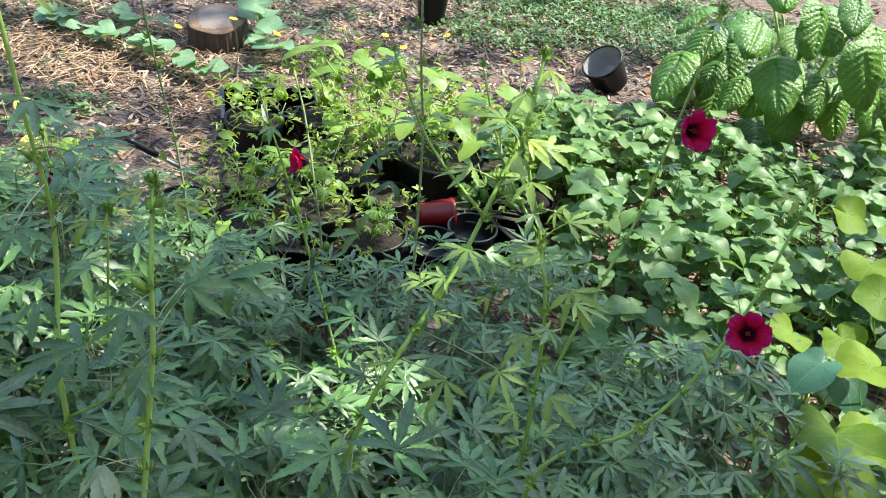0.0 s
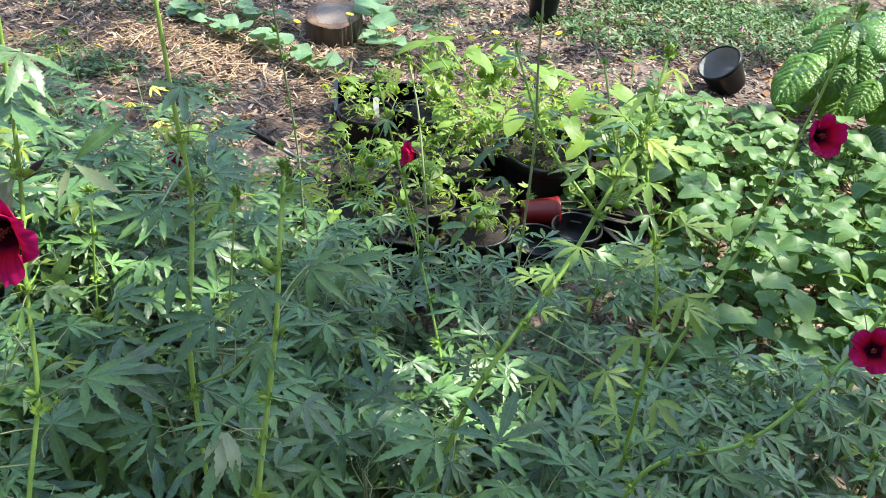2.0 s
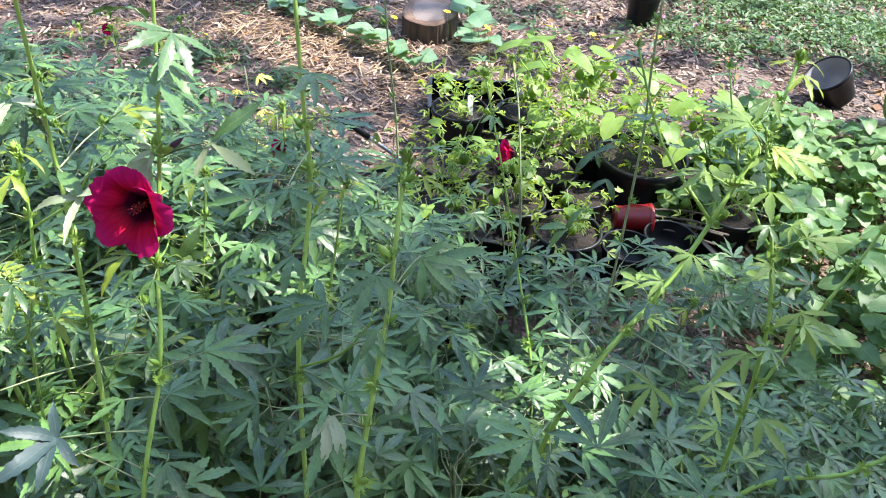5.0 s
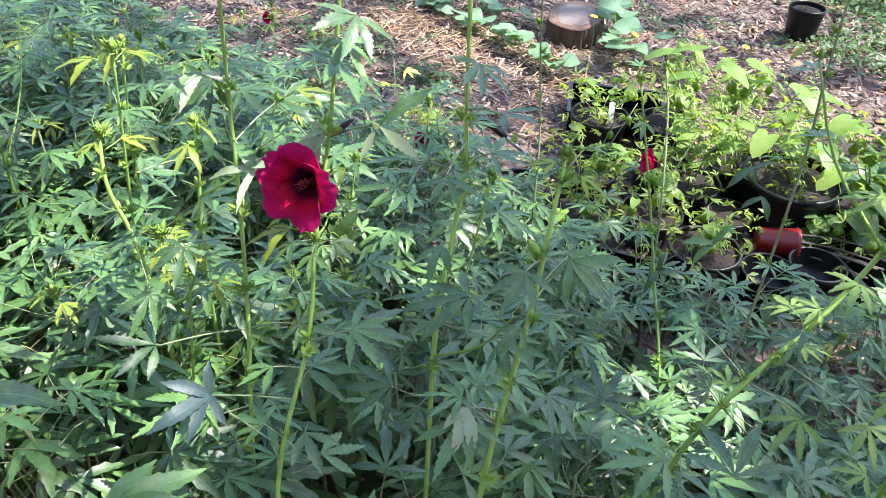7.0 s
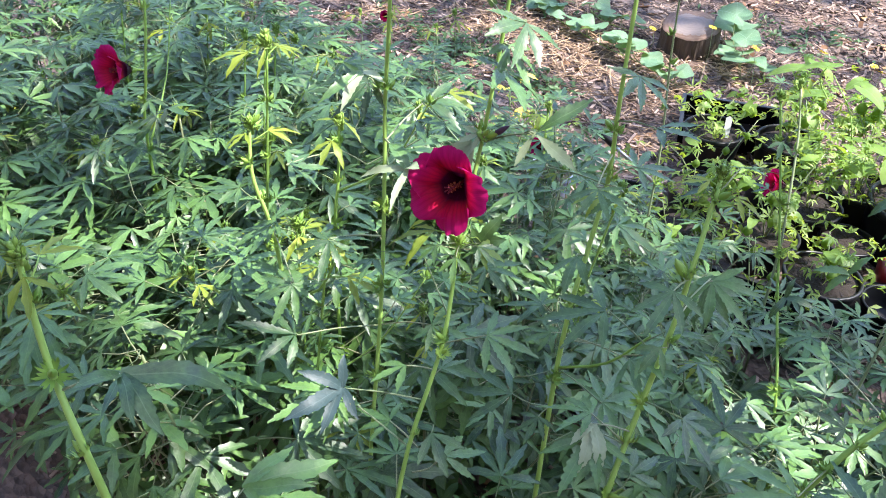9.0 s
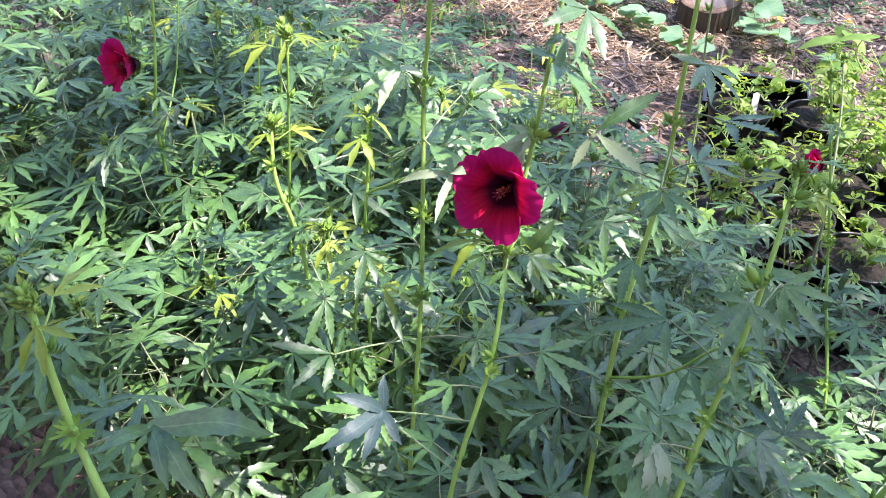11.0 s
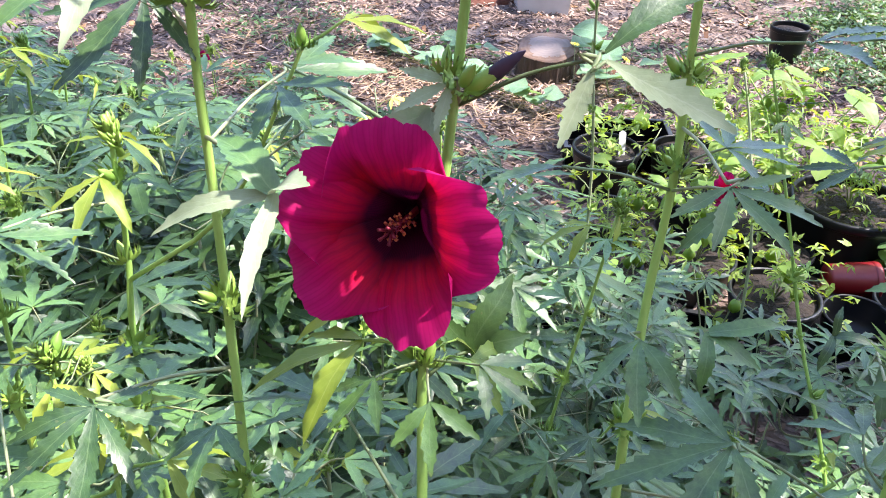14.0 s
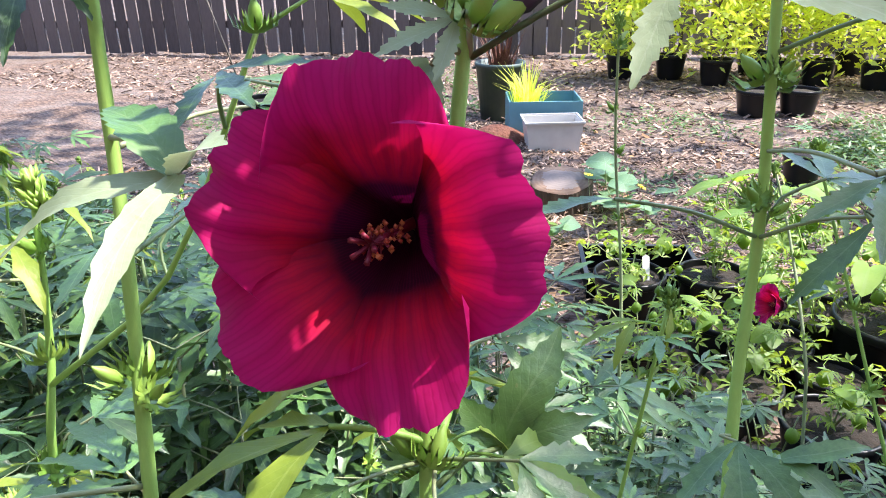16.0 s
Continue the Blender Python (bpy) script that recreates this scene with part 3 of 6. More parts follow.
        ring = [c + Vector((q, 0, 0)), c + Vector((0, q, 0)), c - Vector((q, 0, 0)), c - Vector((0, q, 0)), c + Vector((0, 0, q)), c - Vector((0, 0, q))]
        b.add(ring, [(0, 1, 4), (1, 2, 4), (2, 3, 4), (3, 0, 4), (1, 0, 5), (2, 1, 5), (3, 2, 5), (0, 3, 5)], 1)
    for k in range(5):
        a = k * 1.2566
        tube(b, [Vector((0, 0, 0.005)), Vector((0.0035 * math.cos(a), 0.0035 * math.sin(a), 0.009)), Vector((0.005 * math.cos(a), 0.005 * math.sin(a), 0.0115))], 0.0007, 0.0011, 5, 0)
    return b.mesh("stamen_column", [M_THROAT, M_ANTHER])


COLUMN = column_mesh()


def calyx_mesh():
    b = Build()
    lathe(b, [(0.002, -0.062), (0.006, -0.058), (0.0075, -0.05), (0.006, -0.042)], 10)
    for k in range(5):
        a = k * 1.2566 + 0.6
        o, t = Vector((math.cos(a), math.sin(a), 0)), Vector((-math.sin(a), math.cos(a), 0))
        b.add([o * 0.0075 - t * 0.0045 + Vector((0, 0, -0.044)), o * 0.0075 + t * 0.0045 + Vector((0, 0, -0.044)), o * 0.016 + Vector((0, 0, -0.043)),
               o * 0.0065 - t * 0.0045 + Vector((0, 0, -0.046)), o * 0.0065 + t * 0.0045 + Vector((0, 0, -0.046))], [(0, 1, 2), (4, 3, 2)], 0)
    tube(b, [Vector((0, 0, -0.08)), Vector((0, 0, -0.07)), Vector((0, 0, -0.058))], 0.0017, 0.003, 6, 0)
    return b.mesh("calyx", [M_BUD])


CALYX = calyx_mesh()
_b = Build()
lathe(_b, [(0.001, -0.05), (0.0065, -0.046), (0.0125, -0.036), (0.0165, -0.029)], 16, 0)
THROAT_CUP = _b.mesh("throat", [plain("dark_throat", (0.012, 0.0, 0.006), (0.03, 0.002, 0.012), 0.7, 90.0, 0.2)])


def flower(parent, origin, centre, axis, right, scale=1.0, angles=(95, 158, 222, 286, 12), cupped=False):
    """An open bloom under its plant: calyx with five petals and the column."""
    z = Vector(axis).normalized()
    x = Vector(right)
    x = (x - z * x.dot(z)).normalized()
    y = z.cross(x)
    m = Matrix((x, y, z)).transposed().to_4x4()
    f = part("flower", CALYX, parent, Matrix.Translation(Vector(centre) - Vector(origin)) @ m @ Matrix.Scale(scale, 4), "open crimson bloom with a dark throat")
    part("throat", THROAT_CUP, f, None, "near-black throat cup")
    for k, a in enumerate(angles):
        me = PETALS_CUPPED[k % 2] if cupped else PETALS[k % 5]
        part("petal", me, f, pose(0, 0, 0.0011 * k, 0, 0, a))
    part("stamen_column", COLUMN, f, pose(0, 0, -0.012, 8, -10, 0), "maroon column with rust-orange anthers")
    return f


# ---- hibiscus plants ----
HIB_LABEL = "green hibiscus plant with toothed palmate leaves and spiky buds"


def leaf_pose(p, az, up, roll=0, s=1.0):
    return Matrix.Translation(p) @ Matrix.Rotation(az, 4, 'Z') @ Matrix.Rotation(up, 4, 'X') @ Matrix.Rotation(roll, 4, 'Y') @ Matrix.Scale(s, 4)


def hibiscus(ctrl, radius, seed, step=0.085, start=0.25, big=1.0, stem_mat=None, tip=True, label="", young=0.12, branches=2, leafy=1.0, buds=1.0, bud_size=1.4, bare=2.0, clear=None, fresh=False):
    """A hibiscus along a stem curve from the ground up, with leaves and buds at its nodes."""
    r = rng_of(seed)
    base = Vector(ctrl[0])
    local = [Vector(c) - base for c in ctrl]
    length = sum((b - a).length for a, b in zip(local, local[1:]))
    n = max(10, int(length / 0.05))
    pts = curve_points(local, n)
    root = thing("hibiscus_plant", Matrix.Translation(base), label or HIB_LABEL, "plant", "hibiscus bed")
    b = Build()
    tube(b, pts, radius * 0.88, radius * 0.5, 8, 0, 0.04)
    stem = part("stem", b.mesh("stem", [stem_mat or M_STEM]), root)
    az, travelled, nxt = r.uniform(0, 6.28), 0.0, start * length
    for a, c in zip(pts, pts[1:]):
        travelled += (c - a).length
        if travelled < nxt:
            continue
        nxt = travelled + step * r.uniform(0.7, 1.3)
        q = travelled / length
        az += 2.4 + r.uniform(-.4, .4)
        if r.random() < buds and (clear is None or (c + base - Vector(clear)).length > 0.075):
            part("bud", r.choice(BUDS), stem, leaf_pose(c + Vector((math.cos(az), math.sin(az), 0)) * radius * 0.8, az - 1.57, -0.7, 0, bud_size * r.uniform(0.8, 1.25)))
        if r.random() > leafy or q > bare:
            continue
        lib = LEAVES_BIG if q < 0.72 else LEAVES_MID
        if q > 0.92 and r.random() < young + 0.25:
            lib = LEAVES_YOUNG
        lib = LEAVES_FRESH_LIT if fresh else lib
        part("leaf", r.choice(lib), root, leaf_pose(c, az, r.uniform(-0.25, 0.3), r.uniform(-.3, .3), big * r.uniform(0.75, 1.1)))
        if r.random() < 0.5:
            part("leaf", r.choice(LEAVES_YOUNG if r.random() < young else LEAVES_MID), root, leaf_pose(c, az + r.uniform(0.6, 2.5), r.uniform(-.2, .5), r.uniform(-.3, .3), big * r.uniform(0.6, 0.95)))
    for k in range(branches):
        i = int(n * r.uniform(0.3, 0.7))
        a = r.uniform(0, 6.28)
        out = Vector((math.cos(a), math.sin(a), 0))
        ln = r.uniform(0.12, 0.25)
        bp = curve_points([pts[i], pts[i] + out * ln * 0.6 + Vector((0, 0, ln * 0.5)), pts[i] + out * ln + Vector((0, 0, ln * 1.2))], 7)
        bb = Build()
        tube(bb, bp, radius * 0.5, radius * 0.3, 6, 0)
        part("branch", bb.mesh("branch", [stem_mat or M_STEM]), root)
        for j in range(2, 7):
            part("leaf", r.choice(LEAVES_MID if j < 6 else LEAVES_YOUNG), root, leaf_pose(bp[j], a - 1.57 + r.uniform(-2, 2), r.uniform(-.2, .3), r.uniform(-.3, .3), big * r.uniform(0.7, 1.05)))
        if buds > 0.5:
            part("bud", BUDS[1], stem, Matrix.Translation(bp[6]))
    if tip:
        part("tip_bud", TOP_BUD, stem, Matrix.Translation(pts[-1]) @ pose(0, 0, 0, r.uniform(-15, 15), r.uniform(-15, 15), 0))
        for k in range(3):
            part("leaf", LEAVES_YOUNG[(1, 0, 3)[k]], root, leaf_pose(pts[-1] - Vector((0, 0, 0.008 + 0.012 * k)), k * 2.5 + az, r.uniform(-0.35, .1), 0, r.uniform(0.75, 1.05)), "small yellow-green young leaf")
    return root, base


def single_leaf(root, base, joint, heading, me, s=1.0, up=0.0, roll=0.0, label=""):
    """One chosen leaf whose stalk starts at a place and goes out along a compass heading."""
    return part("leaf", me, root, leaf_pose(Vector(joint) - base, heading, up, roll, s), label)


def facing_leaf(root, base, joint, tip, normal, count, seed, foot=None, width=0.14, mats=None):
    """One chosen leaf: where its lobes meet, the tip of its middle lobe, and the way its face looks."""
    j, p, nz = Vector(joint), Vector(tip), Vector(normal).normalized()
    y = (p - j)
    ln = y.length * 1.04
    y.normalize()
    x = y.cross(nz).normalized()
    z = x.cross(y)
    m = Matrix((x, y, z)).transposed().to_4x4()
    me = palmate("palmate_leaf", count, ln, 0.004, seed, mats or LEAF_MATS, width, 0.14, 18, 0.24, 0.0, 0.0)
    part("leaf", me, root, Matrix.Translation(j - base) @ m)
    if foot is not None:
        b = Build()
        f = Vector(foot)
        mid = (f + j) * 0.5 + Vector((0, 0, 0.004))
        tube(b, curve_points([f - base, mid - base, j - base], 7), 0.0013, 0.001, 6)
        part("petiole", b.mesh("petiole", [M_PETIOLE]), root)


def aimed_leaf(root, base, joint, tips, normal, widths, seed, foot=None, label="", pale=(), pale_mat=None):
    """One chosen leaf given by its joint and the tip of each lobe."""
    r = rng_of(seed)
    j, b = Vector(joint) - base, Build()
    for n, (tip, width) in enumerate(zip(tips, widths)):
        d = Vector(tip) - base - j
        ln = d.length
        y = d.normalized()
        x = y.cross(Vector(normal)).normalized()
        z = x.cross(y)
        verts, uvs = [], []
        ph = r.uniform(0, 6)
        for i in range(15):
            s = i / 14
            w = ln * width * (0.22 + 0.78 * math.sin(math.pi * min(s * 0.9 + 0.1, 1)) ** 0.9) * (1 - s ** 7) * (1.08 if i % 2 else 0.91)
            c = j + y * (ln * s) + z * (0.1 * ln * math.sin(s * 3.1) + 0.012 * ln * math.sin(s * 9 + ph)) + x * (0.12 * ln * s * (1 - s) * math.sin(s * 4 + ph))
            f = y * (0.022 * ln if i % 2 else 0)
            verts += [c - x * w + z * 0.28 * w + f, c, c + x * w + z * 0.28 * w + f]
            uvs += [(0, s), (0.5, s), (1, s)]
        b.add(verts, [(i * 3 + k, i * 3 + k + 1, i * 3 + k + 4, i * 3 + k + 3) for i in range(14) for k in range(2)], 1 if n in pale else 0, uvs)
    part("leaf", b.mesh("palmate_leaf", [M_LEAF, pale_mat or M_PALE_AS_SUNLIT]), root, None, label)
    if foot is not None:
        b = Build()
        f = Vector(foot) - base
        tube(b, curve_points([f, (f + j) * 0.5 + Vector((0, 0, 0.004)), j], 7), 0.0014, 0.001, 6)
        part("petiole", b.mesh("petiole", [M_PETIOLE]), root)


# ---- ground ----
def ground_z(x, y):
    return 0.018 * math.sin(x * 1.7 + 0.4) * math.cos(y * 1.3) + 0.01 * math.sin(x * 4.1 + y * 3.2)


def spaced(n, near, far):
    u = np.linspace(-1, 1, n)
    return np.sinh(u * far) / np.sinh(far) * near


def build_ground():
    xs, ys = spaced(121, 300, 6.0) - 1.0, spaced(121, 300, 6.0) + 3.0
    b = Build()
    verts = [(x, y, ground_z(x, y) if abs(x) < 20 and abs(y) < 20 else 0.0) for y in ys for x in xs]
    n = len(xs)
    b.add(verts, [(j * n + i, j * n + i + 1, (j + 1) * n + i + 1, (j + 1) * n + i) for j in range(n - 1) for i in range(n - 1)])
    g = new("ground", b.mesh("ground", [M_GROUND]))
    tagged(g, "brown wood-chip mulch ground with random grey patches", "ground", kind="structure")
    return g


build_ground()


def scatter_chips(name, count, seed, area, ln, wd, th, mat, label, tilt=0.35, keep=None, lift=0.0):
    """Loose flat slivers strewn over an area; past counting, so one mesh."""
    r = np.random.RandomState(seed)
    b = Build()
    made = 0
    while made < count:
        x, y = r.uniform(area[0], area[1]), r.uniform(area[2], area[3])
        if keep and not keep(x, y, r):
            made += 0.25
            continue
        made += 1
        m = Matrix.Translation((x, y, ground_z(x, y) + th + lift * r.rand())) @ pose(0, 0, 0, r.uniform(-1, 1) * tilt * 57, r.uniform(-1, 1) * tilt * 57, r.uniform(0, 360))
        l, w = r.uniform(*ln) / 2, r.uniform(*wd) / 2
        box(b, (-l, -w, -th), (l, w * r.uniform(0.5, 1), th), 0, m)
    ob = new(name, b.mesh(name, [mat], False))
    return tagged(ob, label, "mulch", kind="stuff")


def in_straw(x, y, r):
    return r.rand() < math.exp(-((x + 2.0) / 1.1) ** 2 - ((y - 3.75) / 0.55) ** 2) + 0.015


scatter_chips("wood_chips", 17000, 1, (-4.5, 2.6, 2.3, 5.8), (0.014, 0.065), (0.006, 0.017), 0.002, M_CHIP, "loose grey-brown wood chips strewn over the soil", 0.6, None, 0.022)
scatter_chips("wood_chips", 7000, 2, (-9, 3, 5.4, 9.5), (0.03, 0.1), (0.008, 0.024), 0.003, M_CHIP, "loose grey-brown wood chips strewn over the soil", 0.55, None, 0.02)
scatter_chips("wood_chips", 4000, 3, (-3.0, 1.8, 0.4, 2.4), (0.02, 0.07), (0.005, 0.014), 0.002, M_CHIP, "loose brown wood chips under the plants")
scatter_chips("straw_litter", 3400, 4, (-4.2, 0.4, 2.6, 4.8), (0.05, 0.19), (0.003, 0.008), 0.0015, M_STRAW, "pale dry straw and stalks lying on mulch", 0.18, in_straw, 0.03)
scatter_chips("leaf_litter", 700, 5, (-4.5, 2.6, 1.0, 6.0), (0.03, 0.08), (0.02, 0.045), 0.0012, M_LITTER, "fallen brown leaves on the mulch", 0.5, None, 0.01)


# ---- back garden: fence, trees, tubs ----
def build_fence():
    """A board fence: upright slats on two rails, between posts."""
    d = Vector((0.94, 0.342, 0)).normalized()
    start = Vector((-13.2, 5.85, 0))
    turn = math.atan2(d.y, d.x)
    root = thing("fence", Matrix.Translation(start) @ Matrix.Rotation(turn, 4, 'Z'), "weathered dark grey wooden board fence", "fence", kind="structure")
    variants = []
    for k in range(4):
        b = Build()
        w = 0.066 + 0.004 * k
        b.add([(-w, 0, 0), (w, 0, 0), (w, 0.02, 0), (-w, 0.02, 0), (-w, 0, 1.72), (-w * 0.55, 0, 1.78 + 0.01 * k), (w * 0.55, 0, 1.78 + 0.01 * k), (w, 0, 1.72),
               (-w, 0.02, 1.72), (-w * 0.55, 0.02, 1.78 + 0.01 * k), (w * 0.55, 0.02, 1.78 + 0.01 * k), (w, 0.02, 1.72)],
              [(0, 1, 7, 6, 5, 4), (3, 8, 9, 10, 11, 2), (0, 4, 8, 3), (1, 2, 11, 7), (4, 5, 9, 8), (5, 6, 10, 9), (6, 7, 11, 10), (0, 3, 2, 1)])
        variants.append(b.mesh("slat", [M_FENCE], False))
    r = rng_of(5)
    for i in range(108):
        part("slat", variants[r.randrange(4)], root, pose(i * 0.168, r.uniform(-.006, .006), r.uniform(0.02, 0.06), 0, r.uniform(-.8, .8), 0))
    for z in (0.35, 1.35):
        b = Build()
        box(b, (-0.1, 0.03, z), (18.1, 0.075, z + 0.09))
        part("rail", b.mesh("rail", [M_FENCE], False), root)
    for i in range(8):
        b = Build()
        box(b, (-0.05, 0.075, 0), (0.05, 0.175, 1.75))
        part("post", b.mesh("post", [M_FENCE], False), root, pose(i * 2.5, 0, 0))


build_fence()


def crown_mesh(name, seed, clumps, leaves, spread, clump_r, leaf, mat):
    """Many small folded leaves gathered in clumps, with gaps between."""
    r = np.random.RandomState(seed)
    b = Build()
    for _ in range(clumps):
        while True:
            c = r.uniform(-1, 1, 3)
            if 0.25 < np.linalg.norm(c) < 1:
                break
        c = c * spread
        cr = clump_r * r.uniform(0.6, 1.4)
        for _ in range(leaves):
            p = c + r.normal(0, 0.45, 3) * cr
            m = Matrix.Translation(p) @ pose(0, 0, 0, r.uniform(-60, 60), r.uniform(-60, 60), r.uniform(0, 360))
            l, w = leaf * r.uniform(0.6, 1.3), leaf * r.uniform(0.25, 0.45)
            v = [m @ Vector(q) for q in ((0, -l, -0.1 * l), (-w, 0, 0.15 * w), (0, 0, 0), (w, 0, 0.15 * w), (0, l, -0.25 * l))]
            b.add(v, [(0, 2, 1), (0, 3, 2), (1, 2, 4), (2, 3, 4)], 0, [(0.5, 0), (0, 0.5), (0.5, 0.5), (1, 0.5), (0.5, 1)])
    return b.mesh(name, [mat])


def trunk_mesh(height, r0, seed, limbs=6, reach=1.6):
    r = rng_of(seed)
    b = Build()
    pts = curve_points([Vector((0, 0, -0.05)), Vector((0.08, 0.05, height * 0.35)), Vector((-0.05, 0.1, height * 0.7)), Vector((0.05, 0, height))], 12)
    tube(b, pts, r0, r0 * 0.45, 10, 0, 0.06)
    for k in range(limbs):
        a = 6.283 * k / limbs + r.uniform(-.4, .4)
        p = pts[r.randrange(7, 12)]
        o = Vector((math.cos(a), math.sin(a), 0)) * reach * r.uniform(0.6, 1.1)
        tube(b, curve_points([p, p + o * 0.5 + Vector((0, 0, 0.35)), p + o + Vector((0, 0, reach * 0.5))], 7), r0 * 0.35, r0 * 0.08, 6, 0)
    return b.mesh("trunk", [M_BARK])


def tree(x, y, h, seed, spread, mat=None):
    root = thing("tree", pose(x, y, 0), "leafy dark green tree behind the board fence", "tree", "trees behind the fence")
    part("trunk", trunk_mesh(h * 0.6, 0.13, seed), root)
    part("crown", crown_mesh("crown", seed, 46, 42, Vector(spread), 0.45, 0.13, mat or M_TREE), root, pose(0, 0, h * 0.68))


for i, (tx, ty, th) in enumerate(((-13.5, 8.3, 4.6), (-10.2, 10.2, 4.2), (-7.2, 11.0, 4.8), (-4.0, 12.0, 4.4), (-1.0, 13.2, 4.9), (2.6, 12.6, 4.5), (5.6, 11.0, 4.6))):
    tree(tx, ty, th, 60 + i, (1.9, 1.5, 1.6))


def shade_tree():
    """A broad unseen tree added beside the bed to dapple it; its gaps are placed to let sun on the open patches."""
    root = thing("shade_tree", pose(5.4, 1.2, 0), "broad unseen tree added to dapple the garden bed with shade", "tree")
    part("trunk", trunk_mesh(8.3, 0.24, 94, 9, 3.4), root)
    r = np.random.RandomState(17)
    b = Build()
    level = 9.0
    gaps = ((1.2, 3.6, 1.1, 0.9), (0.95, 2.75, 0.3, 0.16), (-0.27, 1.26, 0.27, 0.3), (-2.05, 3.75, 0.75, 0.3), (-1.43, 0.4, 0.32, 0.2), (-1.03, 0.44, 0.2, 0.16), (-1.41, 0.54, 0.2, 0.11), (1.25, 2.2, 0.3, 0.62), (-0.45, 2.85, 0.52, 0.46), (0.58, 4.45, 0.3, 0.22),
            (0.1, 4.2, 0.35, 0.3), (1.25, 4.05, 1.0, 0.6), (-3.2, 2.4, 0.3, 0.3), (-0.62, 3.6, 0.2, 0.4), (1.3, 5.6, 1.0, 0.35), (-2.2, 1.2, 0.35, 0.2), (-2.8, 0.6, 0.4, 0.25), (-1.7, 1.7, 0.3, 0.15))
    shift = SUN_DIR * (level / SUN_DIR.z)
    for k in range(9900):
        x, y = (r.uniform(-7.0, 3.8), r.uniform(-2.0, 8.2)) if k < 6400 else (r.uniform(-1.0, 1.1), r.uniform(0.4, 0.95)) if k < 7600 else (r.uniform(0.1, 0.95), r.uniform(0.9, 1.9)) if k < 8500 else (r.uniform(-0.45, 0.0), r.uniform(1.65, 2.15)) if k < 8850 else (r.uniform(-0.75, -0.4), r.uniform(0.75, 1.5)) if k < 9200 else (r.uniform(-1.6, -0.85), r.uniform(-0.5, 0.1))
        if ((x + 1.6) / 5.4) ** 2 + ((y - 2.7) / 5.4) ** 2 > r.uniform(0.8, 1.05):
            continue
        near = max((1 - ((x - gx) / ax) ** 2 - ((y - gy) / ay) ** 2) for gx, gy, ax, ay in gaps)
        if near > r.uniform(-0.25, 0.35) or r.rand() < (1.0 if y > 6.9 else 0.84 if y > 5.2 else 0.42 if y > 4.4 else 0.04 if y < 0.42 else 0.16 if x < -1.05 else 0.08 if y < 2.2 else 0.2):
            continue
        p = Vector((x + shift.x, y + shift.y, level)) + SUN_DIR * r.uniform(-0.35, 0.5)
        m = Matrix.Translation(p - Vector((5.4, 1.2, 0))) @ pose(0, 0, 0, r.uniform(-40, 40), r.uniform(-40, 40), r.uniform(0, 360))
        l, w = r.uniform(0.1, 0.2), r.uniform(0.06, 0.1)
        v = [m @ Vector(q) for q in ((0, -l, -0.1 * l), (-w, 0, 0.15 * w), (0, 0, 0), (w, 0, 0.15 * w), (0, l, -0.25 * l))]
        b.add(v, [(0, 2, 1), (0, 3, 2), (1, 2, 4), (2, 3, 4)], 0, [(0.5, 0), (0, 0.5), (0.5, 0.5), (1, 0.5), (0.5, 1)])
    part("crown", b.mesh("crown", [M_TREE]), root)


shade_tree()


# ---- pots ----
def pot_meshes(r_top, h, body_mat=None, soil=True, inner=None):
    inner = inner or M_BLACK
    rb = r_top * 0.8
    b = Build()
    lathe(b, [(0.002, 0.002), (rb, 0.002), (rb, 0.012), (rb + (r_top - rb) * 0.85, h * 0.86), (r_top * 0.975, h * 0.87)], 32)
    lathe(b, [(r_top * 0.93, h * 0.97), (r_top * 0.86, h * 0.5), (rb * 0.93, 0.012), (0.002, 0.01)], 32, 1)
    body = b.mesh("body", [body_mat or M_BLACK, inner or M_LIT_IN])
    b = Build()
    lathe(b, [(r_top * 0.965, h * 0.86), (r_top * 1.0, h * 0.87), (r_top * 1.015, h * 0.9), (r_top * 1.01, h * 0.98), (r_top * 0.985, h), (r_top * 0.935, h), (r_top * 0.925, h * 0.96)], 32)
    rim = b.mesh("rim", [body_mat or M_BLACK])
    s = None
    if soil:
        b = Build()
        prof = [(r_top * 0.91, h * 0.86), (r_top * 0.6, h * 0.9), (r_top * 0.25, h * 0.875), (0.002, h * 0.9)]
        lathe(b, prof, 24, 0, 0.05)
        s = b.mesh("soil", [M_SOIL])
    return body, rim, s


POT_LABEL = "round black plastic nursery pot filled with dark soil"


def pot(x, y, r_top, h, m=None, label=POT_LABEL, mat=None, soil=True, inner=None, group="nursery pots"):
    body, rim, s = pot_meshes(r_top, h, mat, soil, inner)
    root = thing("nursery_pot", m or pose(x, y, ground_z(x, y) + 0.002, 0, 0, x * 90), label, "plant pot", group)
    part("body", body, root)
    part("rim", rim, root)
    if s:
        part("soil", s, root, None, "dark crumbly potting soil")
    return root


pot(-0.227, 2.515, 0.13, 0.15, mat=M_DIRTY)
pot(-0.08, 3.06, 0.19, 0.24, label="large black plastic nursery pot filled with dark soil")
pot(-0.93, 3.12, 0.13, 0.19)
pot(-0.66, 3.26, 0.13, 0.18)
pot(-0.31, 3.14, 0.13, 0.17, mat=M_DIRTY)
pot(-0.72, 2.47, 0.12, 0.13)
pot(-0.47, 2.62, 0.12, 0.14, mat=M_DIRTY)
pot(-0.42, 2.89, 0.125, 0.15)
pot(0.2, 3.17, 0.13, 0.16)
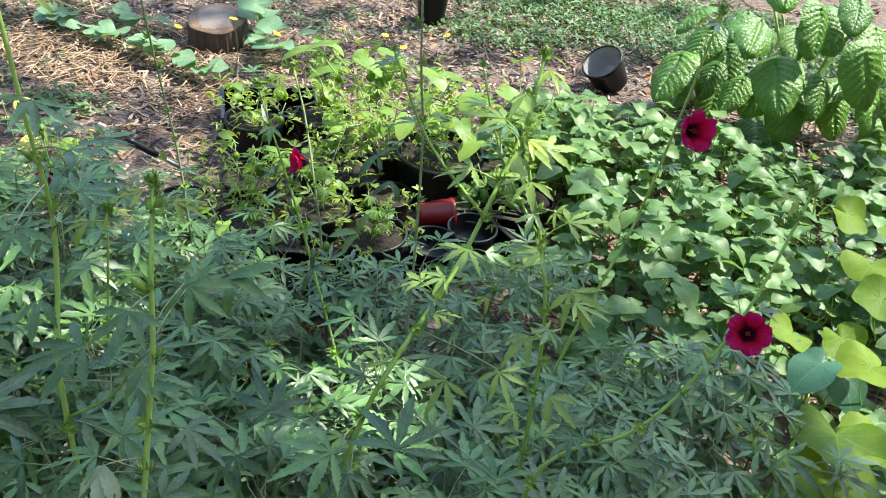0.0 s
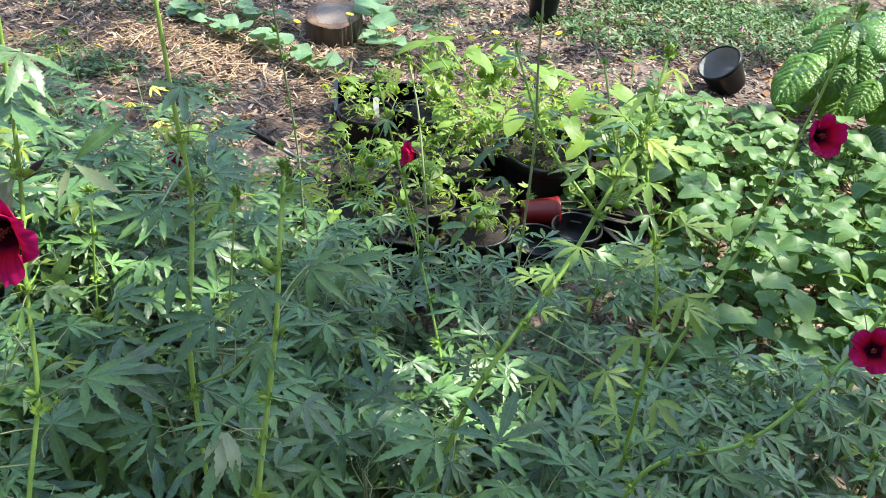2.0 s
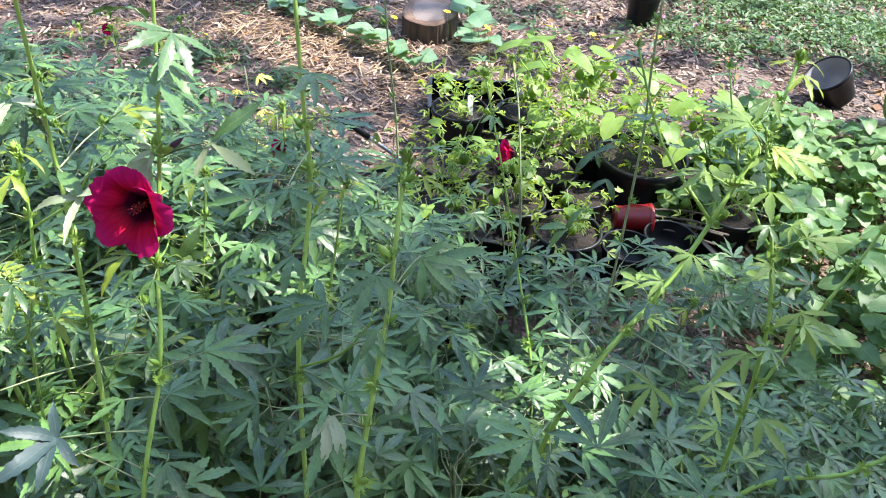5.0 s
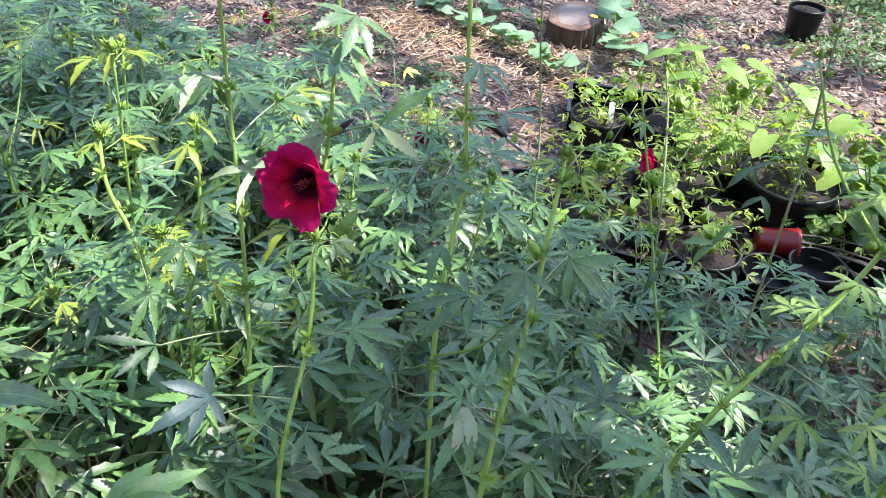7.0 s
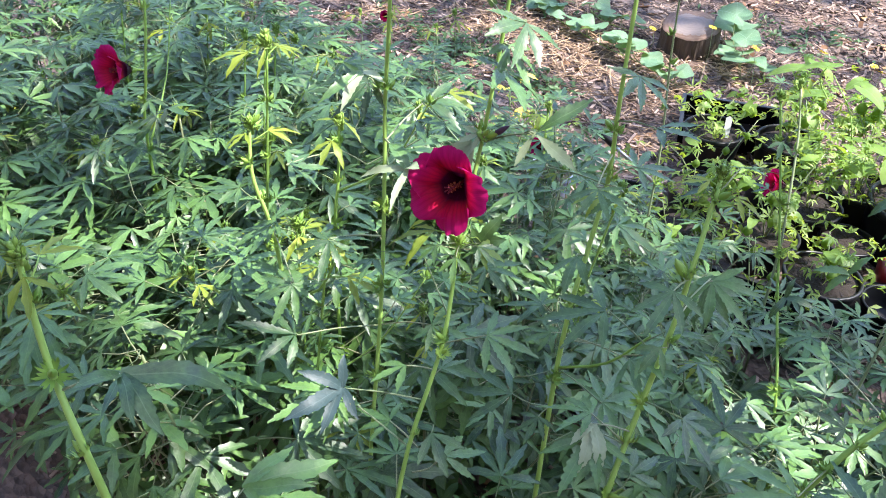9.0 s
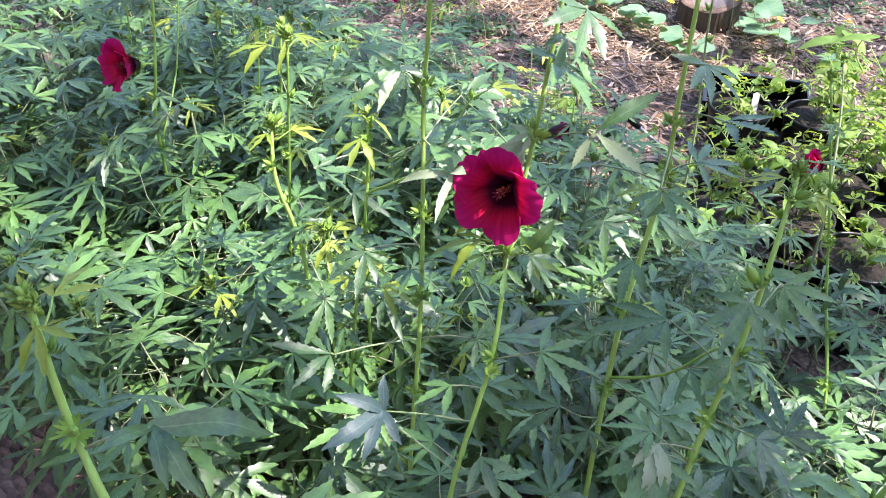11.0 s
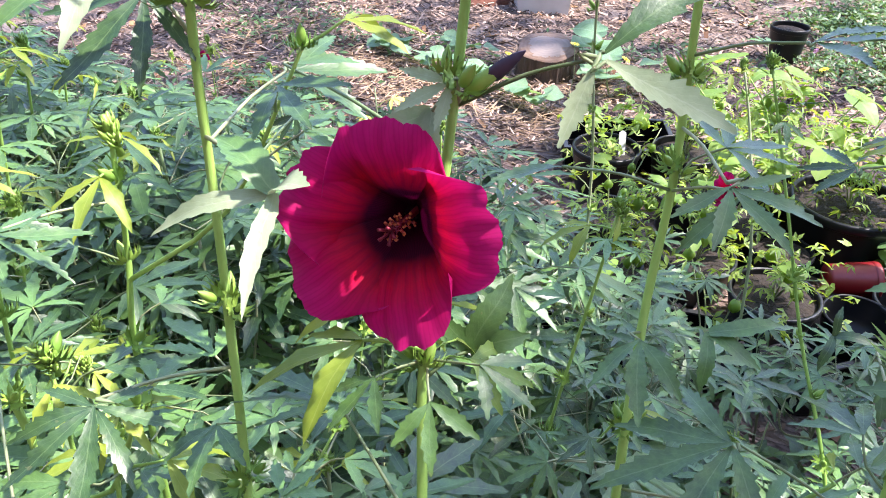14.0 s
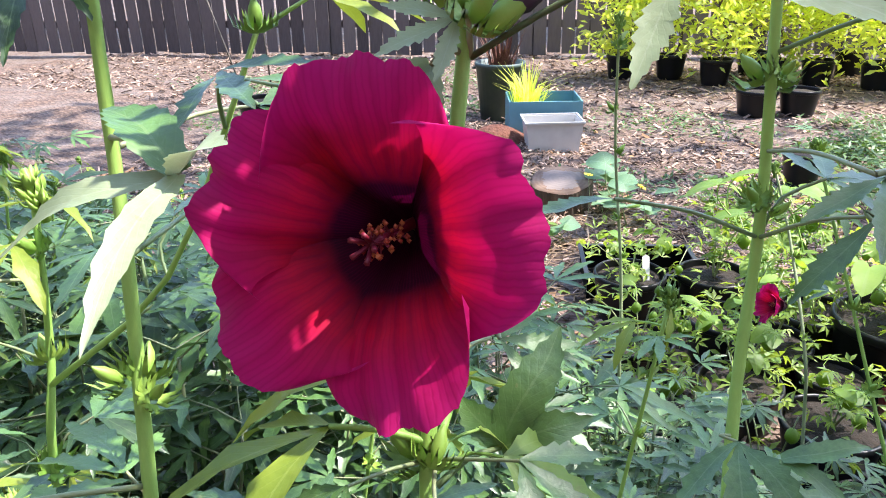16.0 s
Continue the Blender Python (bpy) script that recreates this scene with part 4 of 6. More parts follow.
for px, py, pr, ph in ((-0.8, 2.74, 0.12, 0.14), (-0.58, 2.98, 0.12, 0.15), (-0.24, 2.82, 0.1, 0.12), (-0.98, 2.5, 0.12, 0.12), (0.32, 3.0, 0.12, 0.14), (-0.12, 2.28, 0.1, 0.1)):
    pot(px, py, pr, ph)
pot(-1.3, 2.42, 0.1, 0.12, label="low blue-grey plastic pot among the leaves", mat=M_BLUEGREY)
pot(-0.505, 5.14, 0.107, 0.195, label="black plastic pot with pale soil standing on mulch")
pot(-0.98, 6.95, 0.16, 0.2)
pot(-0.68, 7.05, 0.15, 0.2)
pot(-4.31, 4.98, 0.17, 0.26, label="black plastic pot with two thin stakes")
tipped_axis = Vector((-0.5, -0.4, 0.76)).normalized()
tipped = Matrix.Translation((0.66, 4.52, 0.115)) @ tipped_axis.to_track_quat('Z', 'Y').to_matrix().to_4x4() @ pose(0, 0, -0.09)
pot(0, 0, 0.118, 0.19, tipped, "empty black pot, shiny inside painted grey as if sunlit, tipped over", M_BLACK, False, M_LIT_IN, "")
red_axis = Vector((0.93, 0.36, 0.05)).normalized()
red = Matrix.Translation((-0.1, 2.74, 0.11)) @ red_axis.to_track_quat('Z', 'Y').to_matrix().to_4x4()
pot(0, 0, 0.06, 0.15, red, "small red plastic pot lying on its side", M_RED, False, M_RED, "")


def tray(x, y, turn, length, width, h):
    b = Build()
    l, w, t = length / 2, width / 2, 0.006
    box(b, (-l, -w, 0), (l, w, t))
    for lo, hi in (((-l, -w, t), (l, -w + t, h)), ((-l, w - t, t), (l, w, h)), ((-l, -w + t, t), (-l + t, w - t, h)), ((l - t, -w + t, t), (l, w - t, h))):
        box(b, lo, hi)
    root = thing("plant_tray", pose(x, y, 0.022, 0, 0, turn), "shallow black plastic tray holding pots", "tray", "plant trays")
    part("pan", b.mesh("pan", [M_PAN], False), root)
    b = Build()
    for lo, hi in (((-l - .012, -w - .012, h), (l + .012, -w + t, h + t)), ((-l - .012, w - t, h), (l + .012, w + .012, h + t)), ((-l - .012, -w + t, h), (-l + t, w - t, h + t)), ((l - t, -w + t, h), (l + .012, w - t, h + t))):
        box(b, lo, hi)
    part("lip", b.mesh("lip", [M_DIRTY], False), root)


pot(0.0, 2.55, 0.1, 0.11, pose(0.0, 2.55, 0.03), "empty round black plastic pot in a tray", None, False)
pot(0.13, 2.69, 0.1, 0.11, pose(0.13, 2.69, 0.03), "empty round black plastic pot in a tray", M_DIRTY, False)
tray(0.04, 2.62, 45, 0.52, 0.27, 0.06)
tray(-0.46, 2.27, 12, 0.5, 0.26, 0.055)
tray(-0.97, 3.42, 24, 0.44, 0.3, 0.1)
tray(-0.62, 2.05, -8, 0.46, 0.26, 0.06)


def sticks():
    r = rng_of(3)
    for k in range(6):
        a = Vector((0.03 + r.uniform(-.02, .02), 2.8 + r.uniform(-.04, .04), 0.09 + 0.008 * k))
        e = a + Vector((r.uniform(0.2, 0.3), r.uniform(0.02, 0.12), r.uniform(-.03, .0)))
        b = Build()
        tube(b, curve_points([a - a, (e - a) * 0.5 + Vector((0, 0, 0.012)), e - a], 7), 0.0055, 0.004, 6, 0, 0.1)
        tagged(new("stick", b.mesh("stick", [M_STICK])), "bare grey stick lying by the red pot", "stick", "grey sticks").matrix_basis = Matrix.Translation(a)


sticks()


def lopper():
    a, e = Vector((-1.235, 2.6, 0.3)), Vector((-1.0, 2.74, 0.08))
    root = thing("garden_tool", Matrix.Translation(a), "long-handled garden tool with black grip and metal shaft", "tool")
    d = e - a
    b = Build()
    tube(b, [d * t for t in (0, 0.1, 0.2, 0.3, 0.38)], 0.016, 0.013, 10, 0, 0.05)
    part("grip", b.mesh("grip", [M_BLACK]), root, None, "ribbed black rubber grip")
    b = Build()
    tube(b, [d * t for t in (0.38, 0.6, 0.8, 1.0, 1.5)], 0.009, 0.009, 8, 0)
    part("shaft", b.mesh("shaft", [M_METAL]), root, None, "dull metal shaft")


lopper()


def plant_label(x, y, z, turn):
    b = Build()
    b.add([(-0.02, 0, -0.12), (0.02, 0, -0.12), (0.022, 0, 0.02), (0, 0, 0.035), (-0.022, 0, 0.02), (-0.02, 0.0015, -0.12), (0.02, 0.0015, -0.12), (0.022, 0.0015, 0.02), (0, 0.0015, 0.035), (-0.022, 0.0015, 0.02)],
          [(0, 1, 2, 3, 4), (9, 8, 7, 6, 5), (0, 5, 6, 1), (1, 6, 7, 2), (2, 7, 8, 3), (3, 8, 9, 4), (4, 9, 5, 0)])
    thing("plant_label", pose(x, y, z, -20, 0, turn) @ Matrix.Scale(0.6, 4), "blank white plastic plant label", "label", me=b.mesh("plant_label", [M_WHITE], False))


plant_label(-0.87, 3.09, 0.27, 30)


# ---- stump, log, tubs ----
def stump():
    r = rng_of(12)
    root = thing("tree_stump", pose(-1.61, 4.27, -0.01, 10, 2, 0), "sawn tree stump with dark furrowed bark", "stump")
    b = Build()
    sides = 96
    rad = [0.165 * (1 + 0.03 * math.sin(0.33 * k) + 0.02 * math.sin(1.9 * k + 2 * math.sin(0.7 * k)) + r.uniform(-.03, .02)) for k in range(sides)]
    face = [0.16 * (1 + 0.03 * math.sin(0.33 * k)) for k in range(sides)]
    rows = [(1.12, -0.02), (1.05, 0.03), (1.0, 0.08), (1.0, 0.13), (0.98, 0.158)]
    verts = [(rad[k] * q * math.cos(6.2832 * k / sides), rad[k] * q * math.sin(6.2832 * k / sides), z) for q, z in rows for k in range(sides)]
    b.add(verts, [(i * sides + k, i * sides + (k + 1) % sides, (i + 1) * sides + (k + 1) % sides, (i + 1) * sides + k) for i in range(4) for k in range(sides)])
    part("bark", b.mesh("bark", [M_BARK]), root)
    b = Build()
    top = [(face[k] * q * math.cos(6.2832 * k / sides), face[k] * q * math.sin(6.2832 * k / sides), z) for q, z in ((1.0, 0.159), (0.94, 0.166), (0.4, 0.168)) for k in range(sides)]
    b.add(top + [(0, 0, 0.168)], [(i * sides + k, i * sides + (k + 1) % sides, (i + 1) * sides + (k + 1) % sides, (i + 1) * sides + k) for i in range(2) for k in range(sides)]
          + [(2 * sides + k, 2 * sides + (k + 1) % sides, 3 * sides) for k in range(sides)])
    part("sawn_face", b.mesh("sawn_face", [M_RINGS]), root, None, "grey-brown sawn face with rings")


stump()
b = Build()
tube(b, curve_points([Vector((0, 0, 0)), Vector((0.2, 0.17, 0.015)), Vector((0.42, 0.38, 0.03))], 9), 0.035, 0.024, 9, 0, 0.08)
thing("fallen_branch", pose(0.86, 4.24, 0.05), "pale barkless branch lying on the mulch", "branch", me=b.mesh("fallen_branch", [M_LOG]))


def tub():
    root = thing("storage_tub", pose(-2.08, 5.36, 0, 0, 0, 30), "white translucent plastic storage tub", "tub")
    b = Build()
    for z0, z1, s0, s1 in ((0, 0.2, 0.165, 0.19),):
        v = [(-s0, -s0 * 0.7, z0), (s0, -s0 * 0.7, z0), (s0, s0 * 0.7, z0), (-s0, s0 * 0.7, z0), (-s1, -s1 * 0.7, z1), (s1, -s1 * 0.7, z1), (s1, s1 * 0.7, z1), (-s1, s1 * 0.7, z1)]
        i = [(p[0] * 0.97, p[1] * 0.97, p[2] + 0.006 if p[2] < 0.1 else p[2]) for p in v]
        b.add(v + i, [(0, 3, 2, 1), (0, 1, 5, 4), (1, 2, 6, 5), (2, 3, 7, 6), (3, 0, 4, 7), (8, 9, 10, 11), (8, 12, 13, 9), (9, 13, 14, 10), (10, 14, 15, 11), (11, 15, 12, 8), (4, 5, 13, 12), (5, 6, 14, 13), (6, 7, 15, 14), (7, 4, 12, 15)])
    part("body", b.mesh("body", [M_WHITE], False), root)
    b = Build()
    for lo, hi in (((-.2, -.145, .195), (.2, -.134, .21)), ((-.2, .134, .195), (.2, .145, .21)), ((-.2, -.134, .195), (-.19, .134, .21)), ((.19, -.134, .195), (.2, .134, .21))):
        box(b, lo, hi)
    part("rim", b.mesh("rim", [M_WHITE], False), root)
    crate = thing("blue_crate", pose(-2.3, 5.75, 0, 0, 0, 28), "open light blue plastic crate", "crate")
    for name, lo, hi in (("panel", (-.26, -.2, 0), (.26, -.19, .27)), ("panel", (-.26, .19, 0), (.26, .2, .27)), ("panel", (-.26, -.19, 0), (-.25, .19, .27)), ("panel", (.25, -.19, 0), (.26, .19, .27)), ("base", (-.25, -.19, 0), (.25, .19, .01))):
        b = Build()
        box(b, lo, hi)
        part(name, b.mesh(name, [M_BLUE], False), crate)
    bin_ = thing("garden_bin", pose(-2.78, 6.05, 0), "tall dark green-grey plastic bin", "bin")
    b = Build()
    lathe(b, [(0.002, 0), (0.15, 0), (0.19, 0.42), (0.2, 0.42), (0.2, 0.45), (0.18, 0.45), (0.145, 0.02), (0.002, 0.02)], 28)
    part("body", b.mesh("body", [M_BIN]), bin_)
    b = Build()
    for k in range(2):
        tube(b, curve_points([Vector((0.19 * (1 - 2 * k), -0.05, 0.4)), Vector((0.24 * (1 - 2 * k), 0, 0.39)), Vector((0.19 * (1 - 2 * k), 0.05, 0.4))], 7), 0.01, 0.01, 6)
    part("handle", b.mesh("handle", [M_BIN]), bin_)
    b = Build()
    lathe(b, [(0.24, -0.01), (0.2, 0.04), (0.13, 0.09), (0.05, 0.115), (0.002, 0.12)], 22, 0, 0.12)
    thing("compost_mound", pose(-2.5, 5.38, 0), "low heap of red-brown compost", "heap", me=b.mesh("compost_mound", [M_BROWN]))


tub()


def tuft(name, x, y, z, seed, blades, ln, mat, label, category, width=0.006, lean=0.6):
    """A tuft of arching blades."""
    r = rng_of(seed)
    b = Build()
    for _ in range(blades):
        a, q = r.uniform(0, 6.28), r.uniform(0.1, lean)
        o = Vector((math.cos(a), math.sin(a), 0))
        l, s = ln * r.uniform(0.6, 1.2), Vector((-math.sin(a), math.cos(a), 0)) * width
        st = o * r.uniform(0, 0.06)
        p1, p2 = st + o * l * q * 0.4 + Vector((0, 0, l * 0.6)), st + o * l * q + Vector((0, 0, l * (1 - q * 0.5)))
        b.add([st - s, st + s, p1 - s, p1 + s, p2], [(0, 1, 3, 2), (2, 3, 4)], 0, [(0, 0), (1, 0), (0, .5), (1, .5), (.5, 1)])
    return thing(name, pose(x, y, z), label, category, me=b.mesh(name, [mat]))


tuft("grass_tuft", -2.42, 5.75, 0.012, 41, 140, 0.5, M_SHRUB, "bright green grassy tuft growing from the crate", "grass")
tuft("dry_plant", -2.78, 6.05, 0.02, 42, 90, 0.66, M_BROWN, "dried red-brown plant with many stalks in the bin", "dry plant", 0.012, 0.3)
for i, (sx, sy) in enumerate(((-4.4, 4.93), (-4.22, 5.03))):
    b = Build()
    tube(b, [Vector((0, 0, 0)), Vector((-0.1 + 0.12 * i, -0.05, 0.4)), Vector((-0.22 + 0.26 * i, -0.1, 0.85))], 0.006, 0.006, 6)
    thing("stake", pose(sx, sy, 0.22), "thin grey garden stake stuck in the pot", "stake", "pot stakes", me=b.mesh("stake", [M_STICK]))


def shrub(x, y, h, seed, r_pot=0.15):
    pot(x, y, r_pot, 0.24, group="pots along the back")
    root = thing("potted_shrub", pose(x, y, 0.2), "bright yellow-green leafy shrub in a black pot", "shrub", "row of potted shrubs")
    part("trunk", trunk_mesh(h * 0.5, 0.014, seed, 5, 0.22), root)
    part("crown", crown_mesh("crown", seed, 44, 26, Vector((0.5, 0.5, h * 0.6)), 0.2, 0.055, M_SHRUB), root, pose(0, 0, h * 0.54))


for i, (sx, sy, sh) in enumerate(((-2.45, 8.3, 0.85), (-1.98, 8.42, 1.0), (-1.5, 8.15, 1.1), (-1.05, 8.5, 0.95), (-0.65, 8.6, 1.15), (-0.15, 8.5, 1.0), (0.4, 8.8, 1.1), (-1.3, 9.1, 1.2), (-0.4, 9.3, 1.25), (0.9, 8.6, 1.0))):
    shrub(sx, sy, sh * 1.25, 200 + i)


def light_block_wall(name, lo, hi):
    """A plain plastered wall, unseen, added to close the yard and cut low side light."""
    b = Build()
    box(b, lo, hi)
    tagged(new(name, b.mesh(name, [M_PLASTER], False)), "plain grey-brown plastered wall, unseen, added to block side light", "wall", kind="structure")


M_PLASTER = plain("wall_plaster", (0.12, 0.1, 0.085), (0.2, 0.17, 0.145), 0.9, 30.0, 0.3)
light_block_wall("wall_south", (-16.0, -3.3, -0.1), (12.0, -3.0, 7.6))
light_block_wall("wall_east", (9.0, -3.0, -0.1), (9.3, 9.0, 6.5))
light_block_wall("wall_west", (-15.3, -3.0, -0.1), (-15.0, 6.0, 6.5))



# ---- low growth at the back ----
def ground_cover():
    """Fine creeping cover on the mulch, past counting."""
    r = np.random.RandomState(23)
    b = Build()
    patches = ((0.75, 5.5, 0.9, 0.5), (-0.1, 5.1, 0.45, 0.32), (0.2, 5.9, 0.8, 0.35), (1.6, 5.9, 0.8, 0.6), (-0.15, 6.1, 0.4, 0.3), (-1.9, 3.25, 0.22, 0.12), (-2.6, 3.3, 0.25, 0.15), (0.5, 6.7, 0.9, 0.5), (2.3, 5.2, 0.6, 0.6))
    sparse = ((-3.2, 4.2, 0.8, 0.4), (-4.2, 5.1, 1.0, 0.5), (-5.2, 6.4, 1.2, 0.5), (-2.8, 3.3, 0.6, 0.3), (-4.6, 7.4, 1.4, 0.5), (-1.2, 4.9, 0.5, 0.3), (-3.4, 6.2, 0.6, 0.4), (-1.5, 6.3, 0.7, 0.4))
    for px, py, ax, ay in patches + sparse:
        thin = (px, py, ax, ay) in sparse
        for _ in range(int((2200 if thin else 9500) * ax * ay)):
            q, a = math.sqrt(r.rand()) * (1 + 0.25 * r.randn()), r.uniform(0, 6.283)
            x, y = px + ax * q * math.cos(a), py + ay * q * math.sin(a)
            if r.rand() < 0.5 * (1 + math.sin(x * 9 + y * 4) * math.cos(y * 11)) * 0.7:
                continue
            m = Matrix.Translation((x, y, ground_z(x, y) + r.uniform(0.005, 0.06))) @ pose(0, 0, 0, r.uniform(-35, 35), r.uniform(-35, 35), r.uniform(0, 360))
            l, w = r.uniform(0.015, 0.035), r.uniform(0.006, 0.013)
            v = [m @ Vector(p) for p in ((0, -l, 0), (-w, 0, 0.003), (0, 0, 0), (w, 0, 0.003), (0, l, -0.004))]
            b.add(v, [(0, 2, 1), (0, 3, 2), (1, 2, 4), (2, 3, 4)], 0, [(0.5, 0), (0, 0.5), (0.5, 0.5), (1, 0.5), (0.5, 1)])
    tagged(new("ground_cover", b.mesh("ground_cover", [M_COVER])), "low fine-leaved green creeping ground cover on mulch", "ground cover", kind="stuff")


ground_cover()


def pompom(x, y, z):
    r = rng_of(int(x * 100))
    b = Build()
    tube(b, [Vector((0, 0, 0)), Vector((0.005, 0, z * 0.6)), Vector((0, 0.004, z))], 0.0013, 0.001, 5, 1)
    for _ in range(70):
        d = Vector((r.gauss(0, 1), r.gauss(0, 1), r.gauss(0, 1))).normalized()
        s = d.cross(Vector((0.3, 0.5, 0.8))).normalized() * 0.0012
        c = Vector((0, 0.004, z))
        b.add([c - s, c + s, c + d * 0.017 + s, c + d * 0.017 - s], [(0, 1, 2, 3)], 0)
    thing("pink_pompom_flower", pose(x, y, ground_z(x, y)), "small pink pompom flower on a thin stalk", "flower", "pink pompom flowers", me=b.mesh("pompom", [M_PINK, M_STEM]))


for fx, fy, fz in ((-0.34, 4.95, 0.13), (-0.14, 4.93, 0.13), (0.02, 5.2, 0.1), (0.3, 5.05, 0.1), (-0.42, 5.35, 0.1), (0.75, 5.25, 0.11)):
    pompom(fx, fy, fz)


def yellow_daisy(x, y, h, seed):
    r = rng_of(seed)
    root = thing("yellow_daisy", pose(x, y, ground_z(x, y)), "small yellow flower on a long thin stalk", "flower", "yellow flowers")
    b = Build()
    top = Vector((r.uniform(-.04, .04), r.uniform(-.04, .04), h))
    tube(b, curve_points([Vector((0, 0, 0)), top * 0.5 + Vector((0.015, 0, 0)), top], 7), 0.002, 0.0013, 5)
    part("stalk", b.mesh("stalk", [M_STEM_PALE]), root)
    b = Build()
    lathe(b, [(0.001, 0), (0.006, 0.002), (0.005, 0.006), (0.001, 0.008)], 8)
    for k in range(9):
        a = k * 0.698
        o, t = Vector((math.cos(a), math.sin(a), 0)), Vector((-math.sin(a), math.cos(a), 0))
        b.add([o * 0.004 - t * 0.003, o * 0.004 + t * 0.003, o * 0.018 + t * 0.006 + Vector((0, 0, 0.004)), o * 0.024 + Vector((0, 0, 0.002)), o * 0.018 - t * 0.006 + Vector((0, 0, 0.004))], [(0, 1, 2, 3, 4)])
    part("flower_head", b.mesh("flower_head", [M_YELLOW]), root, Matrix.Translation(top) @ pose(0, 0, 0, r.uniform(10, 40), 0, r.uniform(0, 360)))


for i, (fx, fy, fh) in enumerate(((-1.37, 3.95, 0.29), (-0.85, 4.1, 0.27), (-0.6, 4.14, 0.25), (-0.1, 3.6, 0.2), (-2.2, 3.0, 0.3), (-1.05, 3.8, 0.3), (-0.45, 4.0, 0.28), (-0.75, 3.65, 0.3), (-0.25, 4.3, 0.24), (-1.57, 4.5, 0.12), (-1.76, 4.1, 0.14), (-0.95, 4.5, 0.14), (-0.68, 4.5, 0.13))):
    yellow_daisy(fx, fy, fh, 300 + i)

GLAUCOUS = [heart("round_leaf", 0.13, 0.135, st, 70 + i, [M_GLAUCOUS, M_STEM_PALE], 5, 70, 12, 0.2, 0, 0.05) for i, st in enumerate((0.13, 0.2, 0.09))]
for i, (gx, gy, gz, s) in enumerate(((-1.4, 4.38, 0, 1.25), (-1.3, 4.28, 0, 1.3), (-1.2, 4.1, 0, 1.3), (-1.45, 4.5, 0, 1.1), (-1.1, 4.18, 0, 0.9), (-1.35, 4.2, 0, 0.8))):
    root = thing("round_leaf_seedling", pose(gx, gy, 0), "grey-green round-leaved plant beside the stump", "plant", "round-leaved plants")
    for k in range(3):
        part("leaf", GLAUCOUS[(i + k) % 3], root, leaf_pose(Vector((0, 0, 0.005)), i * 1.3 + k * 2.2, 0, 0, s * (1, 0.7, 0.8)[k]))


def trailing(points, leaves, lib, seed, label, group, size=(0.7, 1.1), stem=None, lift=0.02, r_stem=0.003):
    """A creeping stem with leaves standing from it."""
    r = rng_of(seed)
    base = Vector(points[0])
    pts = curve_points([Vector(p) - base for p in points], 24)
    root = thing("trailing_vine", Matrix.Translation(base), label, "vine", group)
    b = Build()
    tube(b, [p + Vector((0, 0, lift)) for p in pts], r_stem, r_stem * 0.6, 5)
    part("stem", b.mesh("stem", [stem or M_STEM]), root)
    for k in range(leaves):
        p = pts[min(23, int(24 * k / leaves))] + Vector((r.uniform(-.01, .01), r.uniform(-.01, .01), lift))
        part("leaf", r.choice(lib), root, leaf_pose(p, r.uniform(0, 6.28), r.uniform(-.15, .5), r.uniform(-.4, .4), r.uniform(*size)))
    return root


SMALL_G = [heart("vine_leaf", 0.1, 0.1, st, 80 + i, [M_GLAUCOUS, M_STEM_PALE], 5, 55, 0, 0.2) for i, st in enumerate((0.05, 0.09))]
trailing(((-2.55, 4.1, 0), (-2.25, 3.95, 0.03), (-1.95, 3.9, 0), (-1.65, 3.8, 0.02), (-1.4, 3.74, 0)), 34, SMALL_G, 5, "grey-green lobed vine trailing over the straw", "trailing vines", (0.7, 1.15))
trailing(((-2.3, 4.3, 0), (-2.1, 4.15, 0.03), (-1.9, 4.2, 0)), 14, SMALL_G, 6, "grey-green lobed vine trailing over the straw", "trailing vines", (0.7, 1.1))

# ---- sweet potato vines in the sun ----
VINE_LIB = [heart("heart_leaf", 0.078, 0.074, st, 90 + i, [M_VINE, M_STEM], lb, 70, 0, 0.25, 0, 0.05) for i, (st, lb) in enumerate(((0.1, 0), (0.15, 3), (0.07, 3), (0.2, 0), (0.12, 0)))]
VINE_LABEL = "sunlit green trailing vine with heart-shaped leaves"
r = rng_of(77)
for k in range(34):
    x0, y0 = r.uniform(0.25, 2.1), r.uniform(2.45, 3.85)
    if x0 < 0.75 and y0 < 2.9 + 0.3 * r.random():
        y0 += 0.5
    a = r.uniform(0, 6.28)
    d = Vector((math.cos(a), math.sin(a), 0)) * 0.3
    p0 = Vector((x0, y0, 0))
    trailing((p0 - d, p0 - d * 0.3 + Vector((0.04, 0.03, 0.06)), p0 + d * 0.3 + Vector((-.03, 0.02, 0.07)), p0 + d), 30, VINE_LIB, 400 + k, VINE_LABEL, "vine patch", (0.5, 1.15), lift=0.04)
for k, (x0, y0) in enumerate(((0.3, 3.5), (0.05, 3.4), (0.45, 3.75), (0.75, 3.9), (0.5, 2.35), (0.85, 2.3), (1.1, 2.35), (0.25, 2.4), (0.65, 2.1))):
    trailing(((x0 - .2, y0, 0), (x0, y0 + .05, 0.05), (x0 + .2, y0 - .04, 0)), 16, VINE_LIB, 450 + k, VINE_LABEL, "vine patch", (0.55, 1.05), lift=0.03)


def low_vines():
    """Small vine leaves filling the patch, past counting."""
    r = np.random.RandomState(29)
    b = Build()
    libs = []
    for me in VINE_LIB[:3]:
        uv = {}
        for p in me.polygons:
            for li, vi in zip(p.loop_indices, p.vertices):
                uv[vi] = tuple(me.uv_layers[0].data[li].uv)
